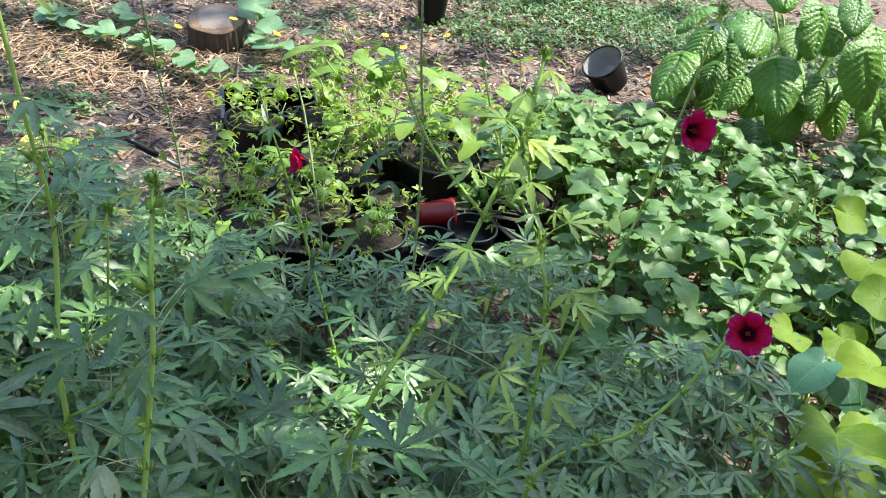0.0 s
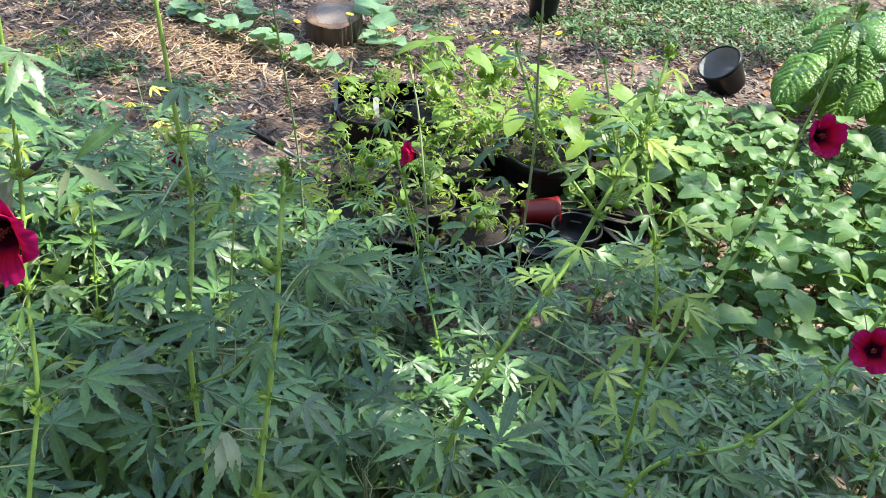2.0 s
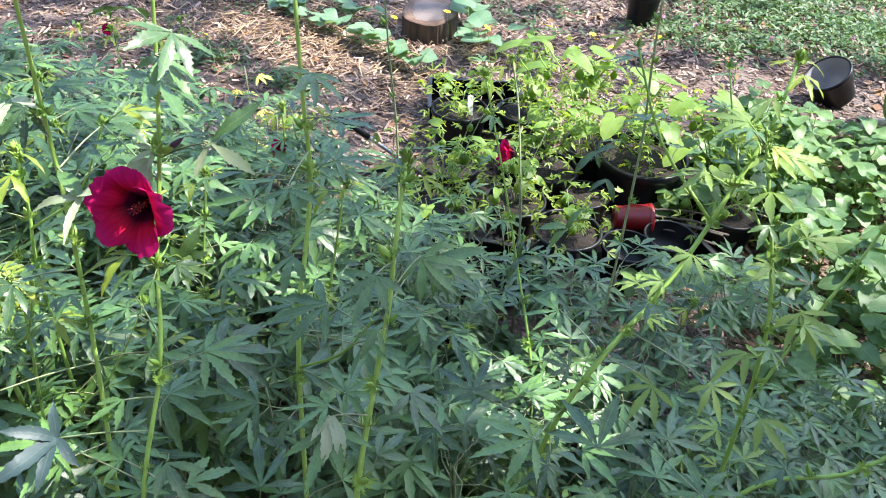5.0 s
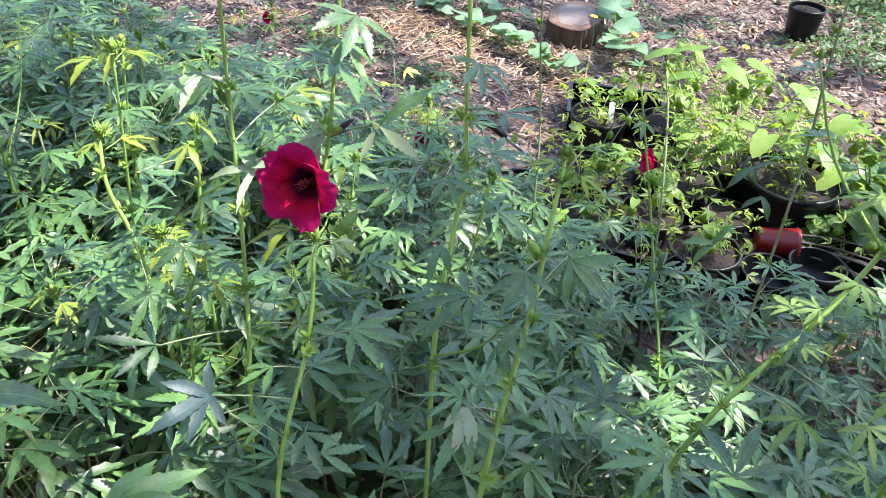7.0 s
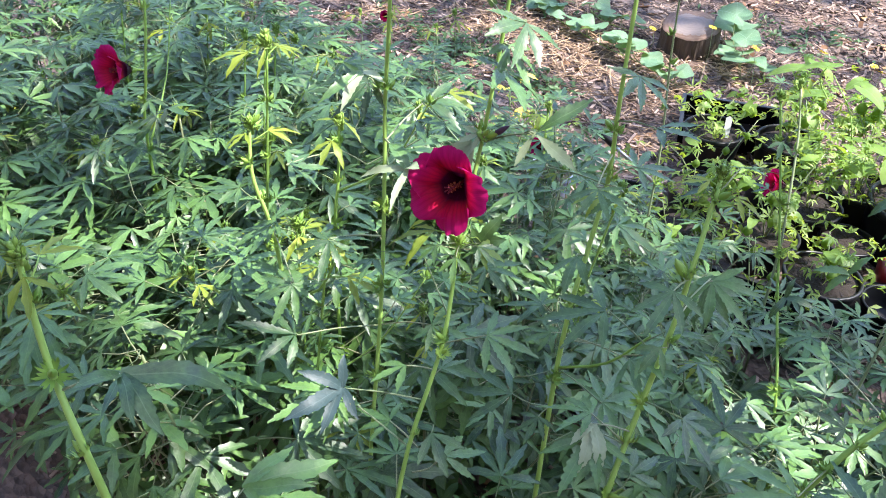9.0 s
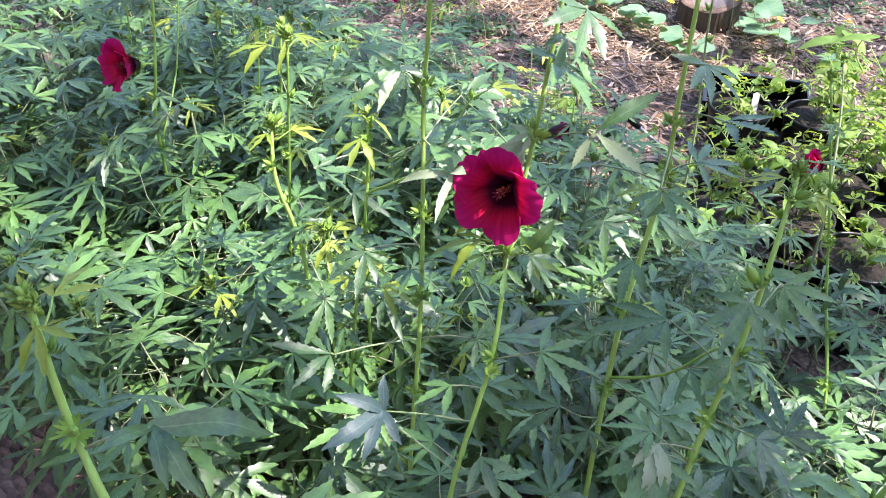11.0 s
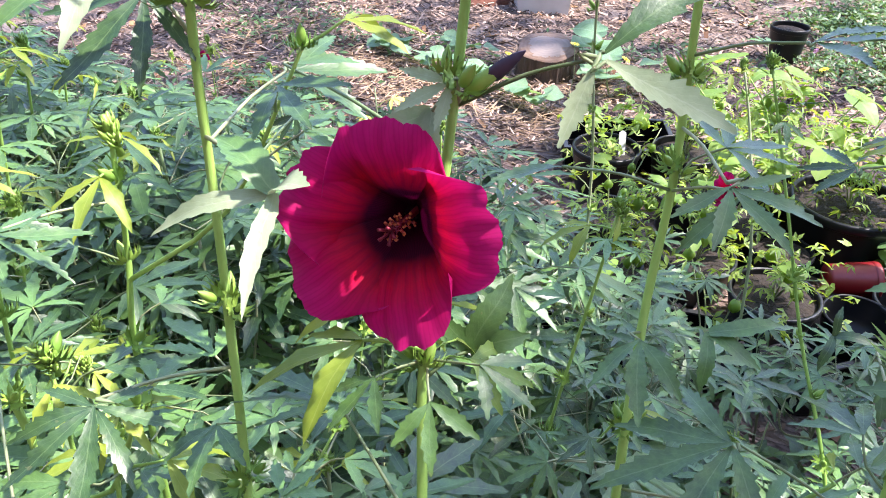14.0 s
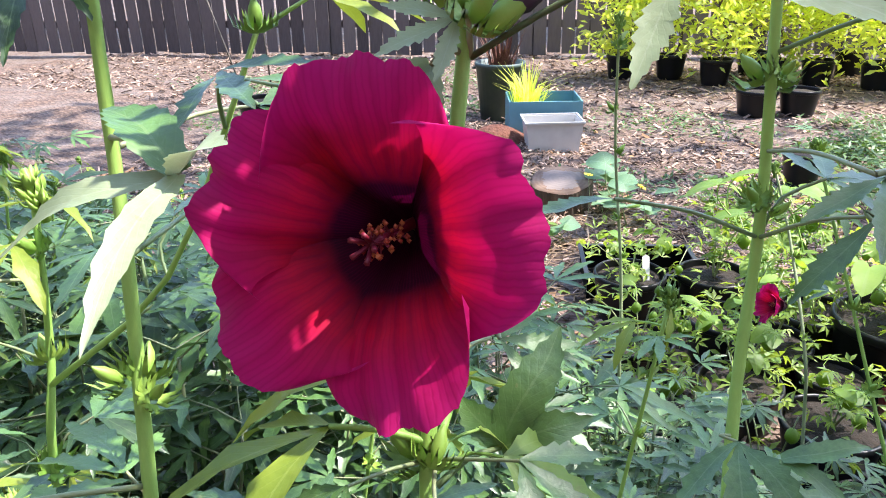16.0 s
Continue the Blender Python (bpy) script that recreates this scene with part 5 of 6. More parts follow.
        libs.append((np.array([q.co for q in me.vertices]), [tuple(p.vertices) for p in me.polygons], [uv.get(i, (0.5, 0.5)) for i in range(len(me.vertices))]))
    made = 0
    while made < 1350:
        x, y = r.uniform(0.2, 2.3), r.uniform(1.5, 4.1)
        if x < 0.75 and y < 2.95 and x < 0.45:
            continue
        made += 1
        a = np.array(Matrix.Translation((x, y, ground_z(x, y) + r.uniform(-0.02, 0.05))) @ pose(0, 0, 0, r.uniform(-18, 18), r.uniform(-18, 18), r.uniform(0, 360)) @ Matrix.Scale(r.uniform(0.55, 0.95), 4))
        v, f, uv = libs[made % 3]
        b.add((v @ a[:3, :3].T + a[:3, 3]).tolist(), f, 0, uv)
    tagged(new("vine_foliage", b.mesh("vine_foliage", [M_VINE_LOW])), "small heart-shaped vine leaves carpeting the sunny ground", "foliage", kind="stuff")


low_vines()

# ---- large crinkled leaves ----
def quilted(seed, length, width, stalk):
    """A broad heart-shaped leaf whose blade bulges between sunken side veins."""
    r = rng_of(seed)
    b = Build()
    a = radians(78)
    top = Vector((0, stalk * math.cos(a), stalk * math.sin(a)))
    tube(b, curve_points([Vector((0, 0, 0)), top * 0.5 + Vector((r.uniform(-.02, .02), 0.02, 0)), top], 5), 0.004, 0.0028, 6, 1, cap=False)
    joint = Matrix.Translation(top) @ pose(0, 0, 0, -18 + r.uniform(-10, 8), r.uniform(-10, 10), r.uniform(-15, 15))
    rows, cols = 40, 28
    ph = r.uniform(0, 6)
    verts, uvs = [], []
    for i in range(rows + 1):
        s = i / rows
        half = width * 0.5 * (math.sin(math.pi * s ** 0.62) ** 0.62 if 0 < s < 1 else 0.0)
        back = 0.16 * length * (1 - s) ** 2
        for j in range(cols + 1):
            v = j / cols * 2 - 1
            av = abs(v)
            x, y = half * v, length * (s - 0.14) - back * av ** 1.5 * 1.4 + 0.18 * length * av * (1 - s) * s
            vein = abs(math.sin(math.pi * (8.5 * s - 2.6 * av + 0.1)))
            cross = abs(math.sin(math.pi * (6.5 * av + 1.3 * math.sin(6 * s + ph))))
            z = 0.042 * length * (vein ** 0.6) * (0.55 + 0.45 * cross ** 0.6) * min(1.0, av * 7) * (1 - 0.5 * av ** 6)
            z += -0.16 * length * max(s - 0.1, 0) ** 2 - 0.16 * width * av ** 2.2 + 0.022 * length * av ** 3 * math.sin(17 * s + ph) + 0.02 * length * min(1.0, av * 5)
            verts.append(joint @ Vector((x, y, z)))
            uvs.append((j / cols, s))
    n = cols + 1
    b.add(verts, [(i * n + j, i * n + j + 1, (i + 1) * n + j + 1, (i + 1) * n + j) for i in range(rows) for j in range(cols)], 0, uvs)
    return b.mesh("crinkled_leaf", [M_CRINKLE, M_STEM])


CRINKLE_LIB = [quilted(110 + i, 0.36, 0.3, st) for i, st in enumerate((0.3, 0.5, 0.4))]
root = thing("crinkled_leaf_shrub", pose(1.75, 4.5, 0), "large bush with broad quilted glossy green leaves", "shrub")
b = Build()
for k in range(7):
    a = k * 0.9
    tube(b, curve_points([Vector((0, 0, 0)), Vector((0.15 * math.cos(a), 0.15 * math.sin(a), 0.3)), Vector((0.35 * math.cos(a), 0.35 * math.sin(a), 0.65))], 7), 0.012, 0.006, 6)
part("stem", b.mesh("stem", [M_STEM]), root)
for k, (lx, ly, lz) in enumerate(((1.312, 4.178, 0.312), (1.546, 4.09, 0.269), (1.302, 4.181, 0.629), (0.996, 4.153, 0.658), (1.544, 4.138, 0.728), (1.746, 3.92, 0.621), (1.72, 4.203, 0.791), (1.528, 4.257, 0.398),
                                  (0.968, 4.171, 0.378), (1.529, 4.316, 0.575), (1.169, 4.555, 0.707), (1.9, 4.1, 0.45), (2.1, 4.4, 0.7), (1.35, 4.7, 0.5), (2.0, 3.9, 0.75), (1.8, 4.6, 0.95), (1.12, 4.3, 0.5), (1.42, 4.05, 0.46), (1.66, 4.05, 0.42), (1.62, 4.3, 0.68), (1.86, 4.2, 0.66), (1.2, 4.35, 0.3), (1.4, 4.4, 0.8), (2.15, 4.1, 0.55), *[(1.05 + 0.21 * (i % 6), 4.32 + 0.12 * math.sin(i * 2.1), 0.16 + 0.17 * (i // 6) + 0.05 * math.cos(i * 1.7)) for i in range(12)])):
    me = CRINKLE_LIB[k % 3]
    st = (0.3, 0.5, 0.4)[k % 3]
    stalk = Vector((0, st * math.cos(radians(78)), st * math.sin(radians(78))))
    s = 0.56 + 0.11 * (k % 3)
    head = radians((150, 190, 165, 130, 200, 215, 180, 170, 140, 185, 120, 200, 210, 160, 190, 175, 145, 175, 200, 185, 195, 155, 170, 205)[k % 24])
    up = radians((-12, -25, 5, 0, -20, -35, -5, -10, -15, -5, 10, -20, 0, 5, -10, 5, -8, -18, -22, -5, -12, -15, 5, -10)[k % 24])
    rot = Matrix.Rotation(head, 4, 'Z') @ Matrix.Rotation(up * 1.4, 4, 'X') @ Matrix.Rotation(0.4 * math.sin(k * 2.7), 4, 'Y') @ Matrix.Scale(s, 4)
    part("leaf", me, root, Matrix.Translation(Vector((lx, ly, lz)) - Vector((1.75, 4.5, 0)) - (rot @ stalk)) @ rot)

# ---- squash-like leaves in front ----
SQUASH_LIB = [heart("squash_leaf", 0.17, 0.19, st, 130 + i, [M_SQUASH, M_STEM], 5, 80, 0, 0.3, 0.006, 0.1, 12, 16, 0.012) for i, st in enumerate((0.2, 0.24, 0.17))]
squash = thing("squash_vine", pose(1.25, 1.95, 0), "vine with big round wavy light green leaves", "vine")
b = Build()
tube(b, [p + Vector((0, 0, 0.02)) for p in curve_points([Vector((-0.7, -0.5, 0)), Vector((-0.2, -0.3, 0.03)), Vector((0, 0, 0)), Vector((0.15, 0.4, 0.03)), Vector((0.25, 0.9, 0))], 20)], 0.009, 0.006, 7)
part("stem", b.mesh("stem", [M_STEM]), squash)
for k, (lx, ly, lz, ls) in enumerate(((1.254, 1.812, 0.3, 1.15), (1.14, 1.698, 0.26, 1.05), (1.398, 2.077, 0.34, 0.95), (1.371, 2.236, 0.3, 0.75), (0.807, 1.554, 0.24, 0.9), (1.366, 1.803, 0.3, 1.0), (1.25, 1.641, 0.28, 0.9), (1.22, 2.239, 0.28, 0.7),
                                      (1.513, 2.568, 0.38, 0.85), (1.5, 2.856, 0.4, 0.9), (1.48, 2.35, 0.4, 0.8), (1.62, 2.3, 0.4, 0.9), (1.58, 2.0, 0.36, 1.0), (1.65, 2.7, 0.42, 0.9), (1.5, 1.7, 0.32, 1.0), (0.93, 1.5, 0.2, 0.75), (1.38, 1.52, 0.3, 1.0))):
    st = (0.2, 0.24, 0.17)[k % 3]
    rot = Matrix.Rotation(radians(160 + 70 * math.sin(k * 2.3)), 4, 'Z') @ Matrix.Rotation(radians(12 * math.cos(k)), 4, 'X') @ Matrix.Scale(ls, 4)
    stalk = Vector((0, st * math.cos(radians(80)), st * math.sin(radians(80))))
    part("leaf", SQUASH_LIB[k % 3], squash, Matrix.Translation(Vector((lx, ly, lz)) - Vector((1.25, 1.95, 0)) - (rot @ stalk)) @ rot)
heart_vine = thing("heart_leaf_vine", pose(1.2, 1.95, 0), "vine with dark blue-green heart-shaped leaves among the squash", "vine")
HEART_DARK = heart("heart_leaf", 0.12, 0.12, 0.2, 141, [M_COVER_BIG, M_STEM], 0, 80, -12, 0.2, 0.003, 0.05, 10, 10)
for k, (lx, ly, lz) in enumerate(((1.29, 2.11, 0.3), (1.36, 2.149, 0.24), (1.228, 2.16, 0.28), (1.125, 2.137, 0.2), (1.089, 2.25, 0.18))):
    part("leaf", HEART_DARK, heart_vine, leaf_pose(Vector((lx - 1.2, ly - 1.95, lz - 0.2)), 2.4 + k * 1.3, 0, 0, 1.05 - 0.08 * k))
ROUND = heart("pennywort_leaf", 0.07, 0.07, 0.12, 140, [M_VINE, M_STEM], 0, 80, 5, 0.1, 0, 0.02)
penny = thing("pennywort", pose(0.5, 1.45, 0), "small round-leaved creeping plant under the hibiscus", "plant")
for k, (lx, ly, lz) in enumerate(((1.077, 1.838, 0.16), (1.064, 1.764, 0.12), (0.951, 1.754, 0.13), (1.021, 1.7, 0.12), (1.159, 1.908, 0.13), (0.946, 2.2, 0.16), (0.9, 1.66, 0.13), (0.85, 1.846, 0.12), (0.7, 1.6, 0.13), (0.55, 1.62, 0.12), (0.75, 1.75, 0.14))):
    part("leaf", ROUND, penny, leaf_pose(Vector((lx - 0.5, ly - 1.45, lz - 0.12)), k * 1.9, 0, 0, 0.85 + 0.12 * (k % 4)))

# ---- potted seedlings ----
LIME_LIB = [heart("seedling_leaf", 0.05, 0.038, st, 150 + i, [M_LIME, M_STEM], lb, 45, -15, 0.25) for i, (st, lb) in enumerate(((0.03, 0), (0.05, 3), (0.02, 0)))]
LIME_BIG = heart("arrow_leaf", 0.1, 0.08, 0.1, 160, [M_LIME, M_STEM], 3, 60, -10, 0.2)
FEATHER = palmate("feather_leaf", 5, 0.042, 0.03, 161, [M_LIME, M_STEM], 0.16, 0.3, 6)
b = Build()
lathe(b, [(0.001, 0.0), (0.007, -0.003), (0.013, -0.011), (0.014, -0.02), (0.009, -0.03), (0.001, -0.037)], 10, 0, 0.12)
HUSK = b.mesh("husk", [M_LIME])


def seedling(x, y, z, seed, h, leaves, husks=3, spread=0.16):
    r = rng_of(seed)
    root = thing("potted_seedling", pose(x, y, z), "tangled yellow-green seedling with papery husks in a pot", "plant", "potted seedlings")
    for k in range(4):
        a = r.uniform(0, 6.28)
        o = Vector((math.cos(a), math.sin(a), 0)) * spread * r.uniform(0.4, 1.2)
        pts = curve_points([Vector((0, 0, 0)), o * 0.4 + Vector((0, 0, h * 0.5)), o + Vector((0, 0, h * r.uniform(0.7, 1.0)))], 9)
        b = Build()
        tube(b, pts, 0.003, 0.0016, 5)
        part("stem", b.mesh("stem", [M_STEM_PALE]), root)
        for j in range(leaves // 4):
            p = pts[r.randrange(2, 9)]
            me = r.choice(LIME_LIB + [FEATHER, FEATHER, FEATHER])
            part("leaf", me, root, leaf_pose(p, r.uniform(0, 6.28), r.uniform(-.3, .4), r.uniform(-.4, .4), r.uniform(0.7, 1.25)))
        if k < husks:
            part("husk", HUSK, root, Matrix.Translation(pts[7]) @ Matrix.Scale(r.uniform(0.9, 1.5), 4), "papery yellow-green husk")
    fb = Build()
    for _ in range(26 if leaves < 10 else 62):
        a, q = r.uniform(0, 6.28), math.sqrt(r.random()) * spread * 1.25
        p = Vector((q * math.cos(a), q * math.sin(a), h * r.uniform(0.05, 1.0)))
        m = Matrix.Translation(p) @ pose(0, 0, 0, r.uniform(-50, 50), r.uniform(-50, 50), r.uniform(0, 360))
        l, w = r.uniform(0.011, 0.024), r.uniform(0.006, 0.013)
        for turn in (-52, 0, 52):
            q = m @ pose(0, 0, 0, 0, 0, turn)
            fb.add([q @ Vector(c) for c in ((0, 0, 0), (-w * 0.6, l, 0.003), (0, l * 0.9, 0), (w * 0.6, l, 0.003), (0, l * 2, -0.006))], [(0, 2, 1), (0, 3, 2), (1, 2, 4), (2, 3, 4)], 0, [(0.5, 0), (0, 0.5), (0.5, 0.5), (1, 0.5), (0.5, 1)])
    part("fine_foliage", fb.mesh("fine_foliage", [M_LIME_FINE]), root)
    return root


for i, (sx, sy, sz, sh, sl) in enumerate(((-0.227, 2.515, 0.13, 0.2, 16), (-0.08, 3.06, 0.2, 0.22, 16), (-0.93, 3.12, 0.16, 0.2, 20), (-0.66, 3.26, 0.15, 0.36, 40), (-0.31, 3.14, 0.14, 0.42, 40), (-0.72, 2.47, 0.11, 0.3, 36),
                                          (-0.47, 2.62, 0.12, 0.34, 36), (-0.42, 2.89, 0.13, 0.42, 40), (0.2, 3.17, 0.13, 0.35, 36), (-1.4, 2.42, 0.12, 0.25, 24), (-0.15, 3.35, 0.0, 0.45, 40), (-0.5, 3.4, 0.0, 0.42, 36), (-0.95, 2.3, 0.0, 0.4, 4), (-0.65, 2.25, 0.0, 0.42, 4), (-0.35, 2.25, 0.0, 0.38, 4), (-0.8, 2.75, 0.0, 0.42, 4), (-0.55, 2.9, 0.0, 0.45, 4), (0.2, 2.9, 0.0, 0.3, 4))):
    seedling(sx, sy, sz, 500 + i, sh, sl)
arrow = thing("arrow_leaf_climber", pose(-0.3, 2.95, 0.19), "climber with light green arrow-shaped leaves among the pots", "vine")
b = Build()
tube(b, curve_points([Vector((0, 0, 0)), Vector((-.05, 0, 0.15)), Vector((-.1, -.05, 0.35)), Vector((-.2, -.06, 0.48))], 10), 0.003, 0.002, 5)
part("stem", b.mesh("stem", [M_STEM]), arrow)
for k, (lx, ly, lz, hd) in enumerate(((-0.374, 2.888, 0.464, 20), (-0.176, 2.921, 0.45, 170), (-0.496, 2.897, 0.672, 80), (-0.42, 2.93, 0.66, 250), (-0.2, 3.0, 0.6, 300), (-0.6, 3.0, 0.6, 100), (0.0, 3.05, 0.42, 200), (0.1, 3.0, 0.35, 150), (0.22, 3.0, 0.3, 220), (0.12, 3.2, 0.45, 120), *[(-0.62 + 0.075 * i, 2.92 + 0.14 * math.sin(i * 2.3) + 0.12, 0.5 + 0.12 * math.cos(i * 1.9), i * 97) for i in range(13)])):
    part("leaf", LIME_BIG, arrow, leaf_pose(Vector((lx + 0.3, ly - 2.95, lz - 0.19 - 0.09)), radians(hd), 0.1, 0.2, 0.9 + 0.1 * (k % 3)))


# ---- the hibiscus stand: stems that can be told apart ----
MAIN_LABEL = "tall hibiscus with one large crimson bloom facing the path"
root, o = hibiscus(((-0.35, 0.5, 0), (-0.37, 0.56, 0.5), (-0.385, 0.63, 0.86), (-0.405, 0.735, 1.04), (-0.437, 0.8, 1.17), (-0.447, 0.848, 1.29), (-0.45, 0.885, 1.45), (-0.44, 0.9, 1.62)), 0.0045, 1,
                   0.09, 0.3, 0.95, None, True, MAIN_LABEL, branches=0, leafy=0.0, buds=0.0)
FACE_RIGHT = Vector((0.876, 0.482, 0))
flower(root, o, (-0.4545, 0.794, 1.2425), (0.2, -0.93, 0.24), FACE_RIGHT, 1.015, (90, 152, 214, 284, 8))
main, main_o = root, o
main_stem = next(c for c in root.children if c.name.startswith("stem"))
for k, (bx, by, bz) in enumerate(((-0.431, 0.793, 1.165), (-0.441, 0.8, 1.16), (-0.442, 0.846, 1.306), (-0.453, 0.85, 1.31), (-0.405, 0.735, 1.045), (-0.398, 0.725, 1.03), (-0.39, 0.66, 0.92), (-0.38, 0.61, 0.8))):
    part("bud", BUDS[k % 3], main_stem, leaf_pose(Vector((bx, by, bz)) - o, k * 2.2, -0.6, 0, 1.1 + 0.15 * (k % 3)))
for k in range(9):
    single_leaf(root, o, (-0.434, 0.8, 1.168 - 0.006 * (k % 3)), k * 2.4 + 0.4, (LEAVES_YOUNG[3], LEAVES_MID[3], LEAVES_FRESH_LIT[2])[k % 3], (1.1, 0.62, 0.62)[k % 3], -0.45 + 0.1 * (k % 4), 0.1)
for k in range(12):
    q = 0.62 + 0.04 * k
    single_leaf(root, o, (-0.375 - 0.05 * (k / 12), 0.58 + 0.2 * (k / 12), q), k * 2.4, (LEAVES_BIG + LEAVES_MID)[k % 10], 0.9, 0.0, 0.1)
aimed_leaf(root, o, (-0.455, 0.84, 1.292), ((-0.462, 0.812, 1.262), (-0.445, 0.818, 1.258), (-0.482, 0.822, 1.278)), (0.3, -0.6, 0.7), (0.16, 0.15, 0.2), 977, (-0.448, 0.848, 1.296), "palmate leaf with lobes painted pale as if sunlit", range(3))
single_leaf(root, o, (-0.45, 0.88, 1.43), radians(70), LEAVES_BIG[5], 0.9, 0.0, 0.2)
single_leaf(root, o, (-0.447, 0.893, 1.52), radians(-30), LEAVES_BIG[5], 0.8, 0.2, 0.2)
bud = Build()
lathe(bud, [(0.001, 0), (0.0034, 0.003), (0.0046, 0.01), (0.0038, 0.017), (0.0022, 0.022)], 10, 0, 0.1)
closed = part("closed_bud", bud.mesh("closed_bud", [M_BUD]), root, Matrix.Translation(Vector((-0.441, 0.849, 1.302)) - o) @ Vector((0.7, 0.38, 0.6)).to_track_quat('Z', 'Y').to_matrix().to_4x4(), "closed bud on the flowering stem")
bud = Build()
lathe(bud, [(0.002, 0.012), (0.0041, 0.018), (0.0038, 0.025), (0.0024, 0.032), (0.0004, 0.037)], 10, 0, 0.16)
part("furled_petals", bud.mesh("furled_petals", [M_BUD_DARK]), closed, None, "dark purple furled petals")

left, left_o = hibiscus(((-0.45, 0.6, 0), (-0.5, 0.66, 0.6), (-0.54, 0.745, 1.0), (-0.575, 0.795, 1.2), (-0.585, 0.81, 1.31), (-0.565, 0.803, 1.45), (-0.55, 0.8, 1.6)), 0.0045, 2, 0.075, 0.35, 0.85, branches=0, leafy=0.55, bare=0.7, buds=0.0)
right, right_o = hibiscus(((-0.27, 0.82, 0), (-0.3, 0.88, 0.5), (-0.337, 0.95, 0.92), (-0.356, 1.02, 1.07), (-0.36, 1.05, 1.18), (-0.369, 1.057, 1.31), (-0.38, 1.07, 1.5)), 0.0055, 3, 0.08, 0.35, 0.95, branches=1, leafy=0.6, buds=0.0)
for rt, ro, nodes in ((left, left_o, ((-0.567, 0.785, 1.158), (-0.582, 0.808, 1.335), (-0.547, 0.755, 1.04), (-0.53, 0.72, 0.89))), (right, right_o, ((-0.36, 1.05, 1.185), (-0.364, 1.054, 1.255), (-0.346, 0.98, 0.985), (-0.33, 0.93, 0.86)))):
    st = next(c for c in rt.children if c.name.startswith("stem"))
    for k, p in enumerate(nodes):
        for j in range(3):
            a = k * 1.3 + j * 2.1
            part("bud", BUDS[j], st, leaf_pose(Vector(p) - ro + Vector((0.006 * math.cos(a), 0.006 * math.sin(a), 0.004 * j)), a - 1.57, -0.75, 0, 0.95 + 0.15 * ((k + j) % 3)))
one, one_o = hibiscus(((-0.1, 0.68, 0), (-0.13, 0.73, 0.5), (-0.153, 0.81, 0.8), (-0.167, 0.89, 0.95), (-0.172, 0.945, 1.07), (-0.18, 0.98, 1.16), (-0.2, 1.05, 1.26)), 0.006, 4, 0.085, 0.5, 0.95, M_STEM, branches=0, leafy=0.7, bud_size=1.7)
five, five_o = hibiscus(((-0.72, 0.74, 0), (-0.78, 0.75, 0.7), (-0.82, 0.762, 0.98), (-0.85, 0.757, 1.1), (-0.875, 0.782, 1.18)), 0.0055, 5, 0.06, 0.4, 0.85, branches=1, leafy=0.7)
six, six_o = hibiscus(((-0.7, 0.78, 0), (-0.73, 0.81, 0.6), (-0.745, 0.835, 0.98), (-0.757, 0.862, 1.09), (-0.768, 0.882, 1.19)), 0.0045, 6, 0.07, 0.4, 0.85, branches=1, leafy=0.7)
hibiscus(((-0.72, 0.7, 0), (-0.75, 0.74, 0.6), (-0.773, 0.777, 1.03)), 0.004, 7, 0.06, 0.4, 0.9, branches=1)
hibiscus(((-0.66, 0.62, 0), (-0.67, 0.68, 0.6), (-0.655, 0.74, 1.04)), 0.004, 8, 0.06, 0.4, 0.9, branches=1)
near, near_o = root, o = hibiscus(((-0.34, 0.26, 0), (-0.37, 0.27, 0.7), (-0.42, 0.277, 1.165), (-0.486, 0.292, 1.283), (-0.513, 0.309, 1.388)), 0.0055, 9, 0.07, 0.7, 0.8, branches=0, leafy=0.0)
nine, nine_o = hibiscus(((0.0, 1.05, 0), (0.03, 1.12, 0.45), (0.075, 1.2, 0.74), (0.18, 1.375, 0.94), (0.232, 1.48, 1.085), (0.264, 1.563, 1.19), (0.274, 1.64, 1.29)), 0.0068, 10, 0.045, 0.4, 0.95, M_STEM, branches=1, young=0.3, leafy=0.75, fresh=True, label="hibiscus with fresh toothed leaves painted yellow-green as if sunlit")
hibiscus(((0.4, 1.3, 0), (0.39, 1.33, 0.5), (0.37, 1.373, 0.86), (0.332, 1.432, 1.01), (0.29, 1.467, 1.12), (0.258, 1.49, 1.2)), 0.0055, 11, 0.034, 0.4, 1.0, branches=1, young=0.3, leafy=1.0, fresh=True, label="hibiscus with fresh toothed leaves painted yellow-green as if sunlit")
root, o = hibiscus(((0.42, 1.7, 0), (0.47, 1.77, 0.4), (0.523, 1.818, 0.64), (0.574, 1.884, 0.83), (0.61, 1.943, 1.11), (0.624, 1.95, 1.33)), 0.0052, 12, 0.09, 0.4, 0.8, M_STEM, branches=0, leafy=0.5, label="hibiscus stem with one crimson bloom", clear=(0.645, 1.9, 1.07))
flower(root, o, (0.645, 1.9, 1.07), (0.35, -0.65, 0.4), (1, 0.3, 0), 0.95, cupped=True)
eleven, eleven_o = root, o = hibiscus(((0.36, 1.2, 0), (0.4, 1.22, 0.55), (0.458, 1.255, 0.66), (0.562, 1.273, 0.727), (0.648, 1.334, 0.814), (0.734, 1.43, 0.967), (0.807, 1.574, 1.143)), 0.0055, 13, 0.07, 0.4, 0.85, branches=0, leafy=0.8, label="leaning hibiscus stem with one crimson bloom", clear=(0.735, 1.39, 0.93))
flower(root, o, (0.735, 1.39, 0.93), (-0.25, -0.72, 0.62), (1, -0.15, 0), 0.7, (80, 152, 224, 296, 8))
